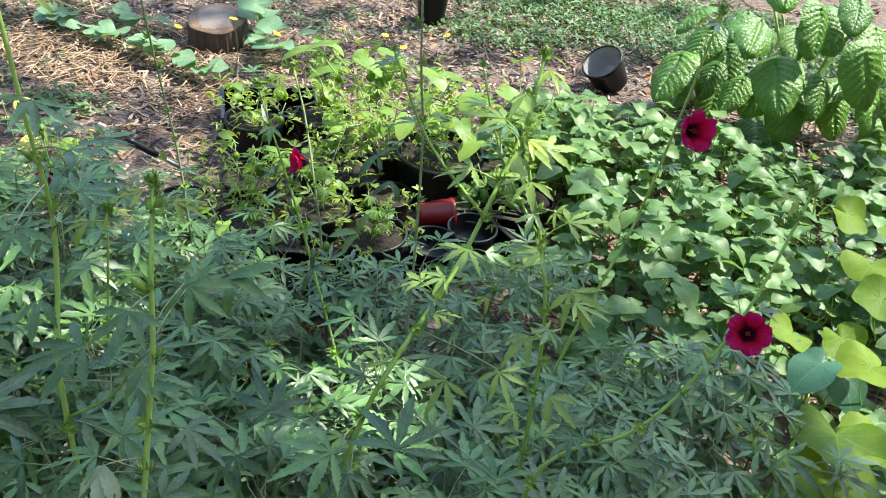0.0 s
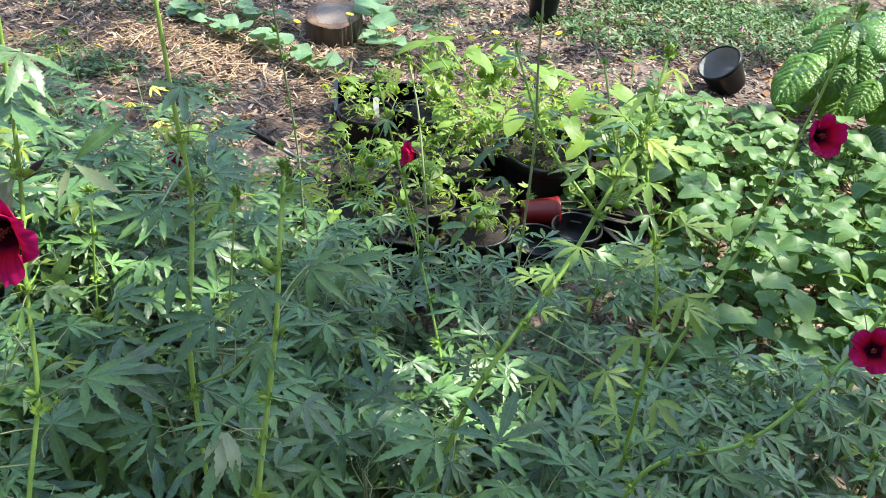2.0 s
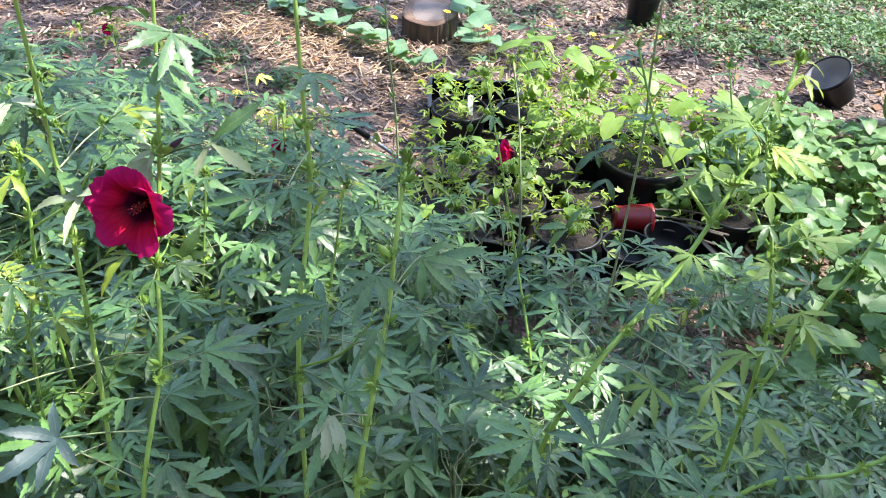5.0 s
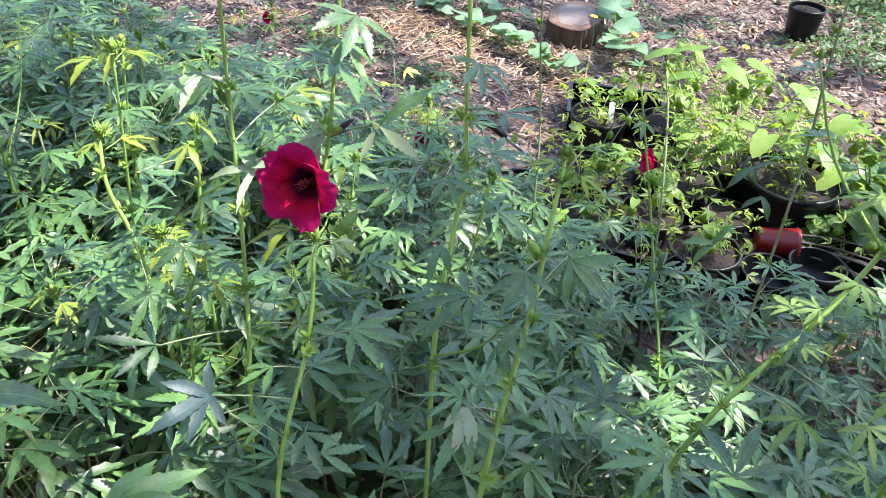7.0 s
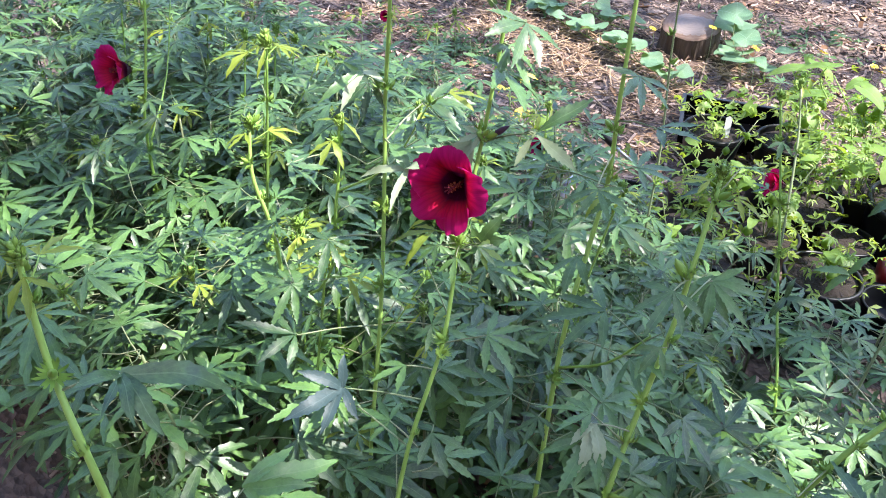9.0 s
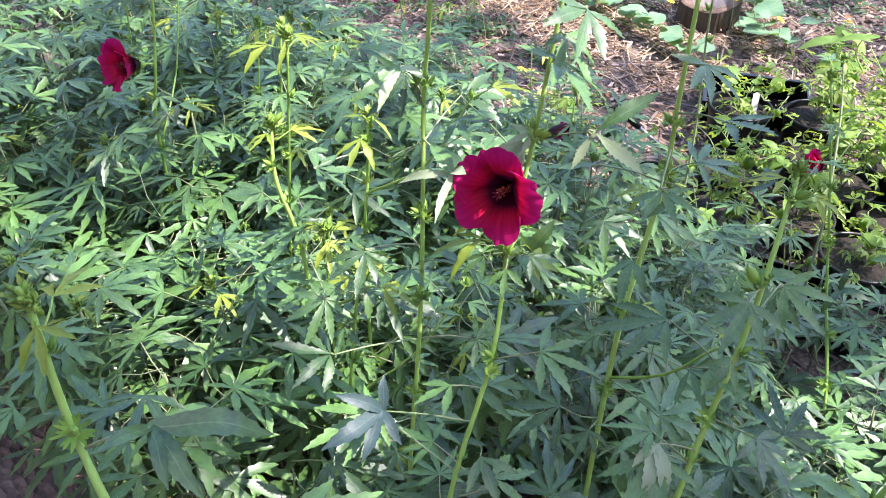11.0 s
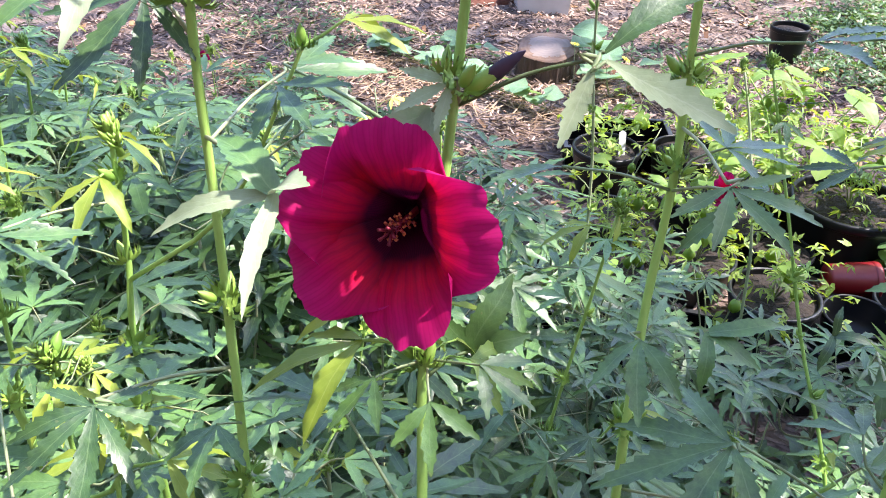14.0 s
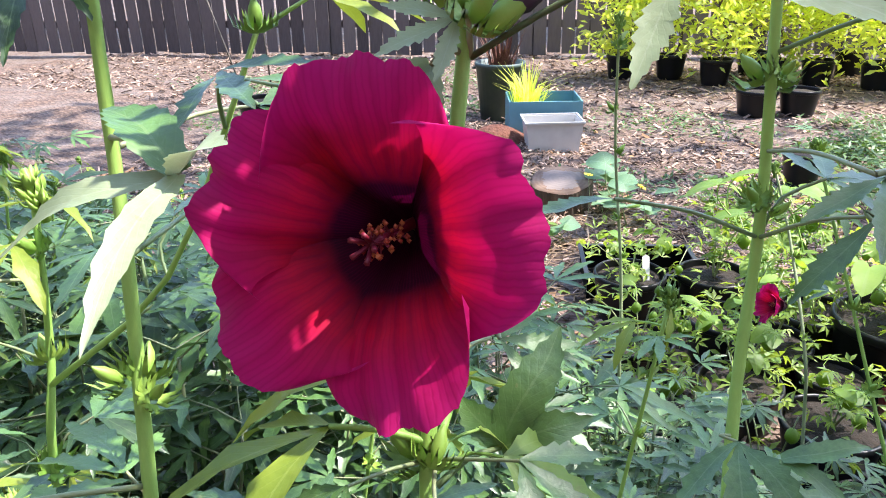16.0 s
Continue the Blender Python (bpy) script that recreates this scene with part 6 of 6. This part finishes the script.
hibiscus(((0.05, 1.78, 0), (0.04, 1.83, 0.35), (0.035, 1.86, 0.6), (0.021, 1.889, 0.92), (0.003, 1.875, 1.12), (-0.015, 1.88, 1.36)), 0.005, 14, 0.11, 0.45, 0.6, M_STEM_PALE, branches=0, leafy=0.4)
root, o = hibiscus(((-0.26, 2.05, 0), (-0.3, 2.1, 0.4), (-0.324, 2.118, 0.556), (-0.387, 2.214, 0.744), (-0.44, 2.26, 0.88)), 0.005, 15, 0.1, 0.5, 0.6, M_STEM_PALE, branches=0, leafy=0.4, label="pale hibiscus stem with a small crimson bloom", clear=(-0.405, 2.2, 0.6))
flower(root, o, (-0.405, 2.18, 0.61), (-0.7, -0.5, 0.2), (0.6, -0.8, 0), 0.85, cupped=True)
hibiscus(((-0.02, 1.5, 0), (-0.071, 1.556, 0.377), (-0.189, 1.687, 0.617), (-0.263, 1.741, 0.803), (-0.357, 1.79, 1.045)), 0.0045, 16, 0.09, 0.4, 0.75, branches=0, leafy=0.6)
hibiscus(((-0.62, 1.9, 0), (-0.65, 1.94, 0.5), (-0.668, 1.956, 0.73), (-0.695, 1.953, 0.97), (-0.692, 1.91, 1.2)), 0.0045, 17, 0.1, 0.5, 0.7, M_STEM_PALE, branches=0, leafy=0.5)
root, o = hibiscus(((-1.36, 0.78, 0), (-1.38, 0.82, 0.6), (-1.373, 0.836, 0.936), (-1.344, 0.851, 1.076), (-1.348, 0.889, 1.233), (-1.34, 0.9, 1.42)), 0.0045, 18, 0.1, 0.4, 0.8, branches=1, leafy=0.7, label="hibiscus with a crimson bloom turned aside", clear=(-1.375, 0.81, 1.1))
flower(root, o, (-1.385, 0.8, 1.1), (0.05, -0.7, 0.25), (1, 0.1, 0), 1.0, cupped=True)
root, o = hibiscus(((-0.95, 1.8, 0), (-0.96, 1.81, 0.4), (-0.97, 1.83, 0.78)), 0.004, 19, 0.08, 0.4, 0.8, branches=0, leafy=0.7)
flower(root, o, (-0.97, 1.80, 0.66), (-0.3, -0.9, 0.3), (1, 0, 0), 0.6, cupped=True)
root, o = hibiscus(((-2.26, 2.46, 0), (-2.27, 2.48, 0.3), (-2.29, 2.5, 0.56)), 0.004, 20, 0.09, 0.4, 0.8, branches=0, leafy=0.7)
flower(root, o, (-2.29, 2.47, 0.5), (0.3, -0.9, 0.3), (1, 0, 0), 0.5, cupped=True)
for k, (x, y, z) in enumerate(((-1.413, 1.243, 1.05), (-1.523, 1.378, 0.95), (-1.38, 1.13, 1.08), (-1.748, 1.262, 1.0), (-1.11, 0.978, 0.98), (-0.918, 0.866, 1.28), (-1.2, 1.06, 1.15), (-2.0, 1.5, 1.0), (-1.9, 1.1, 1.05), (-0.45, 1.3, 1.0), (-0.75, 1.25, 0.95))):
    hibiscus(((x - 0.06, y - 0.08, 0), (x - 0.05, y - 0.05, z * 0.5), (x, y, z)), 0.0042, 30 + k, 0.08, 0.4, 0.8, branches=1, leafy=0.7)
for k, (x, y, z) in enumerate(((-2.05, 2.25, 0.62), (-2.4, 2.4, 0.5), (-1.75, 2.3, 0.7), (-2.8, 2.3, 0.6), (-2.2, 2.7, 0.4))):
    hibiscus(((x, y, 0), (x + 0.02, y + 0.01, z * 0.5), (x - 0.01, y + 0.03, z)), 0.0032, 60 + k, 0.1, 0.3, 0.6, M_STEM_PALE, branches=0, leafy=0.8, buds=0.5)
HERO = (
    ("main", (-0.379, 0.867, 1.326), (-0.315, 0.852, 1.315), (0.18, -0.50, 0.85), 1),
    ("main", (-0.379, 0.867, 1.326), (-0.340, 0.913, 1.375), (0.18, -0.50, 0.85), 1),
    ("main", (-0.379, 0.867, 1.326), (-0.385, 0.835, 1.293), (0.18, -0.50, 0.85), 1),
    ("right", (-0.313, 0.926, 1.248), (-0.272, 0.889, 1.237), (0.07, -0.39, 0.92), 5),
    ("right", (-0.295, 1.024, 1.303), (-0.233, 1.014, 1.320), (0.01, -0.10, 1.00), 3),
    ("left", (-0.615, 0.814, 1.338), (-0.623, 0.756, 1.310), (0.40, -0.40, 0.82), 5),
    ("left", (-0.589, 0.699, 1.144), (-0.558, 0.648, 1.116), (0.33, -0.25, 0.91), 7),
    ("five", (-0.616, 0.648, 1.079), (-0.593, 0.589, 1.064), (0.19, -0.11, 0.98), 7),
    ("left", (-0.570, 0.612, 1.030), (-0.613, 0.546, 1.066), (0.05, -0.03, 1.00), 5),
    ("one", (-0.264, 0.934, 1.054), (-0.340, 0.874, 1.037), (0.02, -0.23, 0.97), 5),
    ("right", (-0.242, 0.928, 0.875), (-0.190, 1.006, 0.874), (0.01, -0.12, 0.99), 7),
    ("right", (-0.232, 0.970, 0.948), (-0.144, 0.962, 0.973), (0.00, -0.14, 0.99), 5),
    ("six", (-0.738, 0.747, 1.178), (-0.708, 0.802, 1.152), (0.16, -0.10, 0.98), 5),
    ("one", (-0.235, 1.128, 1.186), (-0.277, 1.124, 1.182), (0.01, -0.41, 0.91), 3),
    ("left", (-0.643, 0.952, 1.242), (-0.594, 1.011, 1.236), (0.13, -0.16, 0.98), 3),
    ("left", (-0.659, 0.982, 1.195), (-0.665, 0.964, 1.175), (0.12, -0.16, 0.98), 3),
    ("main", (-0.516, 0.625, 0.946), (-0.534, 0.533, 0.941), (0.22, -0.17, 0.96), 7),
    ("one", (-0.200, 0.826, 0.935), (-0.191, 0.741, 0.902), (0.17, -0.29, 0.94), 5),
    ("one", (-0.172, 1.047, 1.098), (-0.099, 1.023, 1.073), (0.16, -0.41, 0.90), 5),
    ("fill", (-0.097, 1.156, 0.716), (-0.155, 1.238, 0.737), (0.05, -0.12, 0.99), 7),
    ("nine", (0.209, 1.235, 0.817), (0.178, 1.170, 0.788), (0.01, -0.22, 0.98), 5),
    ("nine", (0.298, 1.253, 0.847), (0.332, 1.197, 0.823), (-0.01, -0.30, 0.95), 5),
    ("nine", (0.406, 1.421, 0.925), (0.454, 1.356, 0.886), (-0.04, -0.35, 0.94), 5),
    ("fill", (0.154, 1.074, 0.790), (0.160, 1.196, 0.813), (0.02, -0.12, 0.99), 5),
    ("fill", (0.329, 1.068, 0.781), (0.298, 1.160, 0.776), (-0.01, -0.12, 0.99), 5),
    ("one", (-0.185, 1.074, 1.063), (-0.133, 1.061, 1.037), (0.17, -0.29, 0.94), 3),
    ("fill", (-0.013, 1.432, 0.736), (-0.087, 1.394, 0.718), (0.06, -0.23, 0.97), 5),
    ("nine", (0.171, 1.372, 0.938), (0.124, 1.341, 0.938), (0.03, -0.34, 0.94), 5),
    ("nine", (0.344, 1.482, 1.054), (0.373, 1.455, 1.053), (-0.03, -0.48, 0.88), 5),
    ("eleven", (0.753, 1.305, 0.830), (0.800, 1.283, 0.832), (-0.07, -0.14, 0.99), 5),
    ("fill", (0.054, 1.049, 0.787), (-0.029, 0.983, 0.786), (0.03, -0.12, 0.99), 5),
    ("fill", (0.089, 1.028, 0.766), (0.048, 0.976, 0.762), (0.03, -0.12, 0.99), 7),
    ("right", (-0.422, 0.979, 1.206), (-0.462, 0.946, 1.213), (0.03, -0.10, 0.99), 1),
    ("main", (-0.445, 0.848, 1.309), (-0.460, 0.821, 1.302), (0.30, -0.60, 0.74), 3),
    ("main", (-0.611, 0.913, 1.266), (-0.582, 0.964, 1.270), (0.25, -0.27, 0.93), 1),
    ("right", (-0.305, 0.992, 1.211), (-0.333, 0.959, 1.177), (-0.04, -0.70, 0.71), 1),
    ("main", (-0.436, 0.849, 1.186), (-0.409, 0.868, 1.178), (0.17, -0.36, 0.92), 3),
)

# Leaves added on the sun's line to the bloom, only to shade it.
SHADE_LEAVES = (((-0.425, 0.85, 1.405), (-0.355, 0.815, 1.41), 7), ((-0.41, 0.87, 1.46), (-0.37, 0.81, 1.45), 5), ((-0.43, 0.865, 1.43), (-0.385, 0.85, 1.39), 5))
for k, (joint, tip, count) in enumerate(SHADE_LEAVES):
    facing_leaf(main, main_o, joint, tip, SUN_DIR, count, 880 + k, (-0.449, 0.878, joint[2] - 0.02), 0.15)
PLANTS = {"main": (main, main_o), "left": (left, left_o), "right": (right, right_o), "one": (one, one_o), "five": (five, five_o), "six": (six, six_o), "near": (near, near_o), "nine": (nine, nine_o), "eleven": (eleven, eleven_o), "fill": (nine, nine_o)}
for k, (owner, joint, tip, normal, count) in enumerate(HERO):
    rt, ro = PLANTS[owner]
    stem = next(c for c in rt.children if c.name.startswith("stem"))
    want = Vector(joint) - ro - Vector((0, 0, 0.02))
    foot = min((v.co for v in stem.data.vertices), key=lambda q: (q - want).length) + ro
    # Leaves 0, 2 and 33 take the pale colour that imitates sunlight.
    facing_leaf(rt, ro, joint, tip, normal, count, 900 + k, foot if (foot - Vector(joint)).length < 0.4 else None, 0.155 if count < 4 else 0.125, [M_FRESH_LIT, M_STEM] if owner == "nine" else [M_PALE_AS_SUNLIT, M_PETIOLE] if k in (0, 2, 33) else None)

aimed_leaf(left, left_o, (-0.5, 0.764, 1.269), ((-0.471, 0.702, 1.244), (-0.565, 0.74, 1.235), (-0.546, 0.777, 1.281), (-0.474, 0.76, 1.281)), (0.36, -0.2, 0.9), (0.066, 0.085, 0.2, 0.3), 970, (-0.582, 0.805, 1.262), "palmate leaf with lobes painted pale as if sunlit", (0, 1, 3))
aimed_leaf(left, left_o, (-0.6, 0.785, 1.362), ((-0.607, 0.712, 1.34), (-0.582, 0.728, 1.332), (-0.57, 0.797, 1.352)), (0.36, 0.0, 0.93), (0.09, 0.1, 0.2), 971, (-0.583, 0.808, 1.335), "palmate leaf with lobes painted pale as if sunlit", (1, 2))
aimed_leaf(main, main_o, (-0.421, 0.827, 1.153), ((-0.411, 0.86, 1.192), (-0.391, 0.846, 1.165), (-0.44, 0.83, 1.169)), (0.3, -0.75, 0.58), (0.17, 0.19, 0.26), 972, (-0.434, 0.8, 1.15))
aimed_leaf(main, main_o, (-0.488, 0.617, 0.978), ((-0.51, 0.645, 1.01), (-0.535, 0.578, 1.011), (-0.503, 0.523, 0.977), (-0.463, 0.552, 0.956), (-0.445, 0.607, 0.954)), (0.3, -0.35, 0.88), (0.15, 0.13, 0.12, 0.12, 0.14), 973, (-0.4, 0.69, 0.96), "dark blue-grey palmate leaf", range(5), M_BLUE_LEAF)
aimed_leaf(one, one_o, (-0.205, 0.833, 0.942), ((-0.213, 0.79, 0.928), (-0.186, 0.774, 0.905), (-0.16, 0.792, 0.905)), (0.2, -0.2, 0.95), (0.14, 0.13, 0.14), 974, (-0.165, 0.87, 0.925), "palmate leaf with lobes painted pale as if sunlit", range(3))
aimed_leaf(near, near_o, (-0.448, 0.334, 1.269), ((-0.409, 0.418, 1.208), (-0.383, 0.332, 1.238), (-0.395, 0.315, 1.257), (-0.432, 0.289, 1.299)), (0.35, -0.1, 0.93), (0.11, 0.12, 0.11, 0.12), 975, (-0.472, 0.29, 1.265))
aimed_leaf(near, near_o, (-0.457, 0.427, 0.977), ((-0.419, 0.546, 0.948), (-0.464, 0.51, 0.973), (-0.391, 0.487, 0.982), (-0.411, 0.426, 0.984)), (0.25, -0.3, 0.92), (0.11, 0.11, 0.11, 0.12), 976, (-0.4, 0.28, 1.0))
OVER_POTS = (((-0.057, 1.744, 0.946), ((-0.013, 1.76, 0.965), (-0.04, 1.729, 0.916), (-0.093, 1.709, 0.895))), ((-0.073, 1.646, 0.792), ((-0.096, 1.608, 0.745), (-0.136, 1.625, 0.779), (-0.048, 1.678, 0.834))),
             ((-0.327, 1.512, 0.702), ((-0.314, 1.452, 0.629), (-0.24, 1.508, 0.664), (-0.225, 1.56, 0.72))), ((-0.157, 1.576, 0.719), ((-0.165, 1.537, 0.674), (-0.095, 1.587, 0.718), (-0.157, 1.605, 0.757))), ((-0.018, 1.721, 0.898), ((-0.05, 1.697, 0.865), (0.013, 1.699, 0.857))))
for k, (joint, tips) in enumerate(OVER_POTS):
    aimed_leaf(nine, nine_o, joint, tips, (0, -0.4, 0.9), (0.13, 0.14, 0.13), 980 + k)

YEL_LEAF = palmate("yellowing_leaf", 5, 0.07, 0.06, 180, [plain("yellowed_leaf", (0.5, 0.4, 0.03), (0.66, 0.56, 0.1), 0.6, 60.0, 0.2), M_STEM], 0.15, 0.4, 7)
yel = thing("yellowing_seedling", pose(-1.33, 2.14, 0), "thin seedling with yellowing leaves", "plant")
b = Build()
tube(b, curve_points([Vector((0, 0, 0)), Vector((0.01, 0, 0.35)), Vector((-0.02, 0.02, 0.68))], 10), 0.0035, 0.002, 6)
part("stem", b.mesh("stem", [M_STEM_PALE]), yel)
for k in range(9):
    part("leaf", YEL_LEAF, yel, leaf_pose(Vector((0, 0, 0.3 + 0.042 * k)), k * 2.2, 0, 0, 0.7 + 0.05 * (k % 3)))


# ---- the leafy mass of the bed ----
def top_height(x, y):
    """How high the leaf canopy stands at a place."""
    h = 0.58 + 0.42 * min(max(-x, 0.0), 0.9) - 0.3 * min(max(x - 0.45, 0.0), 0.7)
    if y > 1.2:
        h -= 0.36 * min(y - 1.2, 1.2)
    return max(h, 0.3)


def in_bed(x, y):
    if x > 1.2 - 0.15 * y or y < 0.3:
        return False
    back = 1.95 if x > -0.4 else 1.95 + 0.09 * min(-x - 0.4, 2.2)
    if y > back:
        return False
    front = 0.42 + (0.5 * min(max(x + 0.75, 0), 1.2) if x > -0.75 else 0.0)
    return y > front


MASS_LIB = [palmate("palmate_leaf", n, ln, st, 200 + i, LEAF_MATS, w, d, 8, 0.2, 26.0, -2.0, 3) for i, (n, ln, st, w, d) in enumerate((
    (5, 0.104, 0.09, 0.128, 0.28), (7, 0.106, 0.1, 0.115, 0.2), (5, 0.09, 0.07, 0.14, 0.36), (5, 0.1, 0.12, 0.125, 0.16), (7, 0.112, 0.08, 0.12, 0.3), (3, 0.09, 0.06, 0.15, 0.28), (5, 0.074, 0.06, 0.14, 0.4)))]


def leaf_arrays(me):
    uv = {}
    for p in me.polygons:
        for li, vi in zip(p.loop_indices, p.vertices):
            uv[vi] = tuple(me.uv_layers[0].data[li].uv)
    return np.array([q.co for q in me.vertices]), [tuple(p.vertices) for p in me.polygons], [p.material_index for p in me.polygons], [uv.get(i, (0.5, 0.5)) for i in range(len(me.vertices))]


MASS_DATA = [leaf_arrays(me) for me in MASS_LIB]


def bed_plant(spot, h, seed, leaves, joined):
    """A bushy young hibiscus without bloom: short side shoots and tiers of level leaves up to its top."""
    r = rng_of(seed)
    root = thing("hibiscus_plant", Matrix.Translation((*spot, 0)), "bushy young hibiscus with tiers of toothed palmate leaves", "plant", "hibiscus bed")
    lean = Vector((r.uniform(-.08, .08), r.uniform(-.08, .08), 0))
    main_line = curve_points([Vector((0, 0, 0)), lean * 0.4 + Vector((0, 0, h * 0.5)), lean + Vector((0, 0, h * 0.97))], 12)
    b = Build()
    tube(b, main_line, 0.0042, 0.0024, 6)
    lines = [main_line, main_line]
    for k in range(3):
        a, i = k * 2.1 + r.uniform(-.5, .5), r.randrange(4, 8)
        out = Vector((math.cos(a), math.sin(a), 0)) * r.uniform(0.08, 0.13)
        rise = (h - main_line[i].z) * r.uniform(0.6, 0.95)
        side = curve_points([main_line[i], main_line[i] + out * 0.7 + Vector((0, 0, rise * 0.4)), main_line[i] + out + Vector((0, 0, rise))], 8)
        tube(b, side, 0.0028, 0.0018, 5)
        lines.append(side)
    part("stem", b.mesh("stem", [M_PETIOLE]), root)
    fol, az = Build(), r.uniform(0, 6)
    for k in range(leaves):
        line = lines[k % len(lines)]
        q = 0.64 + 0.36 * (k / leaves) ** 0.8 if k % 6 else r.uniform(0.3, 0.62)
        p = line[min(len(line) - 1, int(q * len(line)))] + Vector((0, 0, r.uniform(-.02, .02)))
        az += 2.4 + r.uniform(-.5, .5)
        low = 1 - p.z / h
        m = leaf_pose(p, az, r.uniform(-0.34, 0.26), r.uniform(-.32, .32), r.uniform(0.75, 1.15) * (0.88 + 0.35 * low) * (1.0 if joined else 1.18))
        n = r.randrange(len(MASS_LIB))
        if joined:
            v, f, mi, uv = MASS_DATA[n]
            t = np.array(m)
            fol.add((v @ t[:3, :3].T + t[:3, 3]).tolist(), f, 0, uv)
            fol.m[-len(f):] = mi
        else:
            part("leaf", MASS_LIB[n], root, m)
    if joined:
        part("foliage", fol.mesh("foliage", [M_LEAF_LOW, M_PETIOLE]), root)
    if seed % 3 == 0:
        part("tip_bud", TOP_BUD, root, Matrix.Translation(main_line[-1]))
        for k in range(3):
            part("leaf", LEAVES_YOUNG[(1, 0, 3)[k]], root, leaf_pose(main_line[-1] - Vector((0, 0, 0.006 + 0.01 * k)), k * 2.3, -0.1, 0, 0.9), "small yellow-green young leaf")
    return root


HEIGHTS = (0.34, 0.46, 0.58, 0.7, 0.82, 0.95)
templates = {}


def plant_bed_plant(x, y, h, turn, seed):
    """Sets a young plant of about the height h, its leaves apart where it stands near the path."""
    joined = not (y < 1.3 and -1.2 < x < 0.75)
    k = min(range(6), key=lambda i: abs(HEIGHTS[i] - h))
    key = (k, seed % 3, joined)
    s = h / HEIGHTS[k]
    if key not in templates:
        rt = bed_plant((x, y), HEIGHTS[k], 700 + 7 * k + seed % 3, 17 + 6 * k if joined else 17 + 3 * k, joined)
        rt.scale = (s, s, s)
        templates[key] = rt
    else:
        c = copy_thing(templates[key], Matrix.Translation((x, y, 0)) @ Matrix.Rotation(turn, 4, 'Z'))
        c.scale = (s, s, s)


r = rng_of(99)
made, tries, placed = 0, 0, []
while made < 150 and tries < 8000:
    tries += 1
    x, y = r.uniform(-3.4, 1.0), r.uniform(0.3, 2.4)
    if not in_bed(x, y) or any((x - px) ** 2 + (y - py) ** 2 < (0.185 if y < 1.45 and x > -0.9 else 0.2 if y > 1.45 or x < -2.0 else 0.135) ** 2 for px, py in placed):
        continue
    placed.append((x, y))
    plant_bed_plant(x, y, top_height(x, y) * r.uniform(0.84, 1.06), r.uniform(0, 6.28), made)
    made += 1
for k in range(16):
    if k % 5 > 2 and k // 5 > 0:
        continue
    x, y = 0.42 + 0.13 * (k % 5) + 0.05 * math.sin(k * 3.1), 1.12 + 0.15 * (k // 5) + 0.05 * math.cos(k * 2.3)
    plant_bed_plant(x, y, (0.46 - 0.1 * max(x - 0.6, 0)) * (0.85 + 0.06 * (k % 4)), k * 1.9, k)
for k in range(13):
    x, y = -1.0 + 0.1 * k + 0.03 * math.sin(k * 2.9), 2.08 + 0.13 * math.sin(k * 4.1)
    if not -0.3 < x < 0.16:
        plant_bed_plant(x, y, 0.3 + 0.04 * math.sin(k * 1.7), k * 2.3, k + 1)
for k in (0, 2, 4, 6, 8):
    x, y = 0.62 + 0.12 * (k % 5) + 0.04 * math.sin(k * 2.7), 1.72 + 0.16 * (k // 5) + 0.04 * math.cos(k * 3.3)
    plant_bed_plant(x, y, 0.33 + 0.03 * (k % 3), k * 2.3, k + 1)
for k, (x, y) in enumerate(((-0.18, 2.06), (0.04, 2.08), (0.24, 2.12), (0.42, 2.22))):
    plant_bed_plant(x, y, 0.36 * (0.9 + 0.08 * k), k * 2.1, k)


# ---- shaded leaves low in the bed, past counting ----
LOW_LIB = [palmate("palmate_leaf", n, ln, 0.05, 60 + n, LEAF_MATS, 0.2, 0.2, 4, 0.2) for n, ln in ((5, 0.1), (7, 0.105), (3, 0.095), (5, 0.115))]


def understory():
    r = np.random.RandomState(61)
    b = Build()
    libs = []
    for me in LOW_LIB:
        v = np.array([q.co for q in me.vertices])
        f = [tuple(p.vertices) for p in me.polygons if p.material_index == 0]
        uv = {}
        for p in me.polygons:
            for li, vi in zip(p.loop_indices, p.vertices):
                uv[vi] = tuple(me.uv_layers[0].data[li].uv)
        libs.append((v, f, [uv.get(i, (0.5, 0.5)) for i in range(len(v))]))
    made = 0
    while made < 2600:
        side = made > 2300
        x, y = (r.uniform(0.3, 0.8), r.uniform(1.0, 2.0)) if side else (r.uniform(-3.4, 1.1), r.uniform(0.3, 2.3))
        if not side and not in_bed(x, y):
            continue
        made += 1
        z = top_height(x, y) * r.uniform(0.08, 0.4)
        m = Matrix.Translation((x, y, z)) @ pose(0, 0, 0, r.uniform(-25, 10), r.uniform(-20, 20), r.uniform(0, 360)) @ Matrix.Scale(r.uniform(0.8, 1.25), 4)
        v, f, uv = libs[made % 4]
        a = np.array(m)
        b.add((v @ a[:3, :3].T + a[:3, 3]).tolist(), f, 0, uv)
    tagged(new("lower_foliage", b.mesh("lower_foliage", [M_LEAF_LOW])), "dense shaded palmate leaves low in the hibiscus bed", "foliage", kind="stuff")


understory()
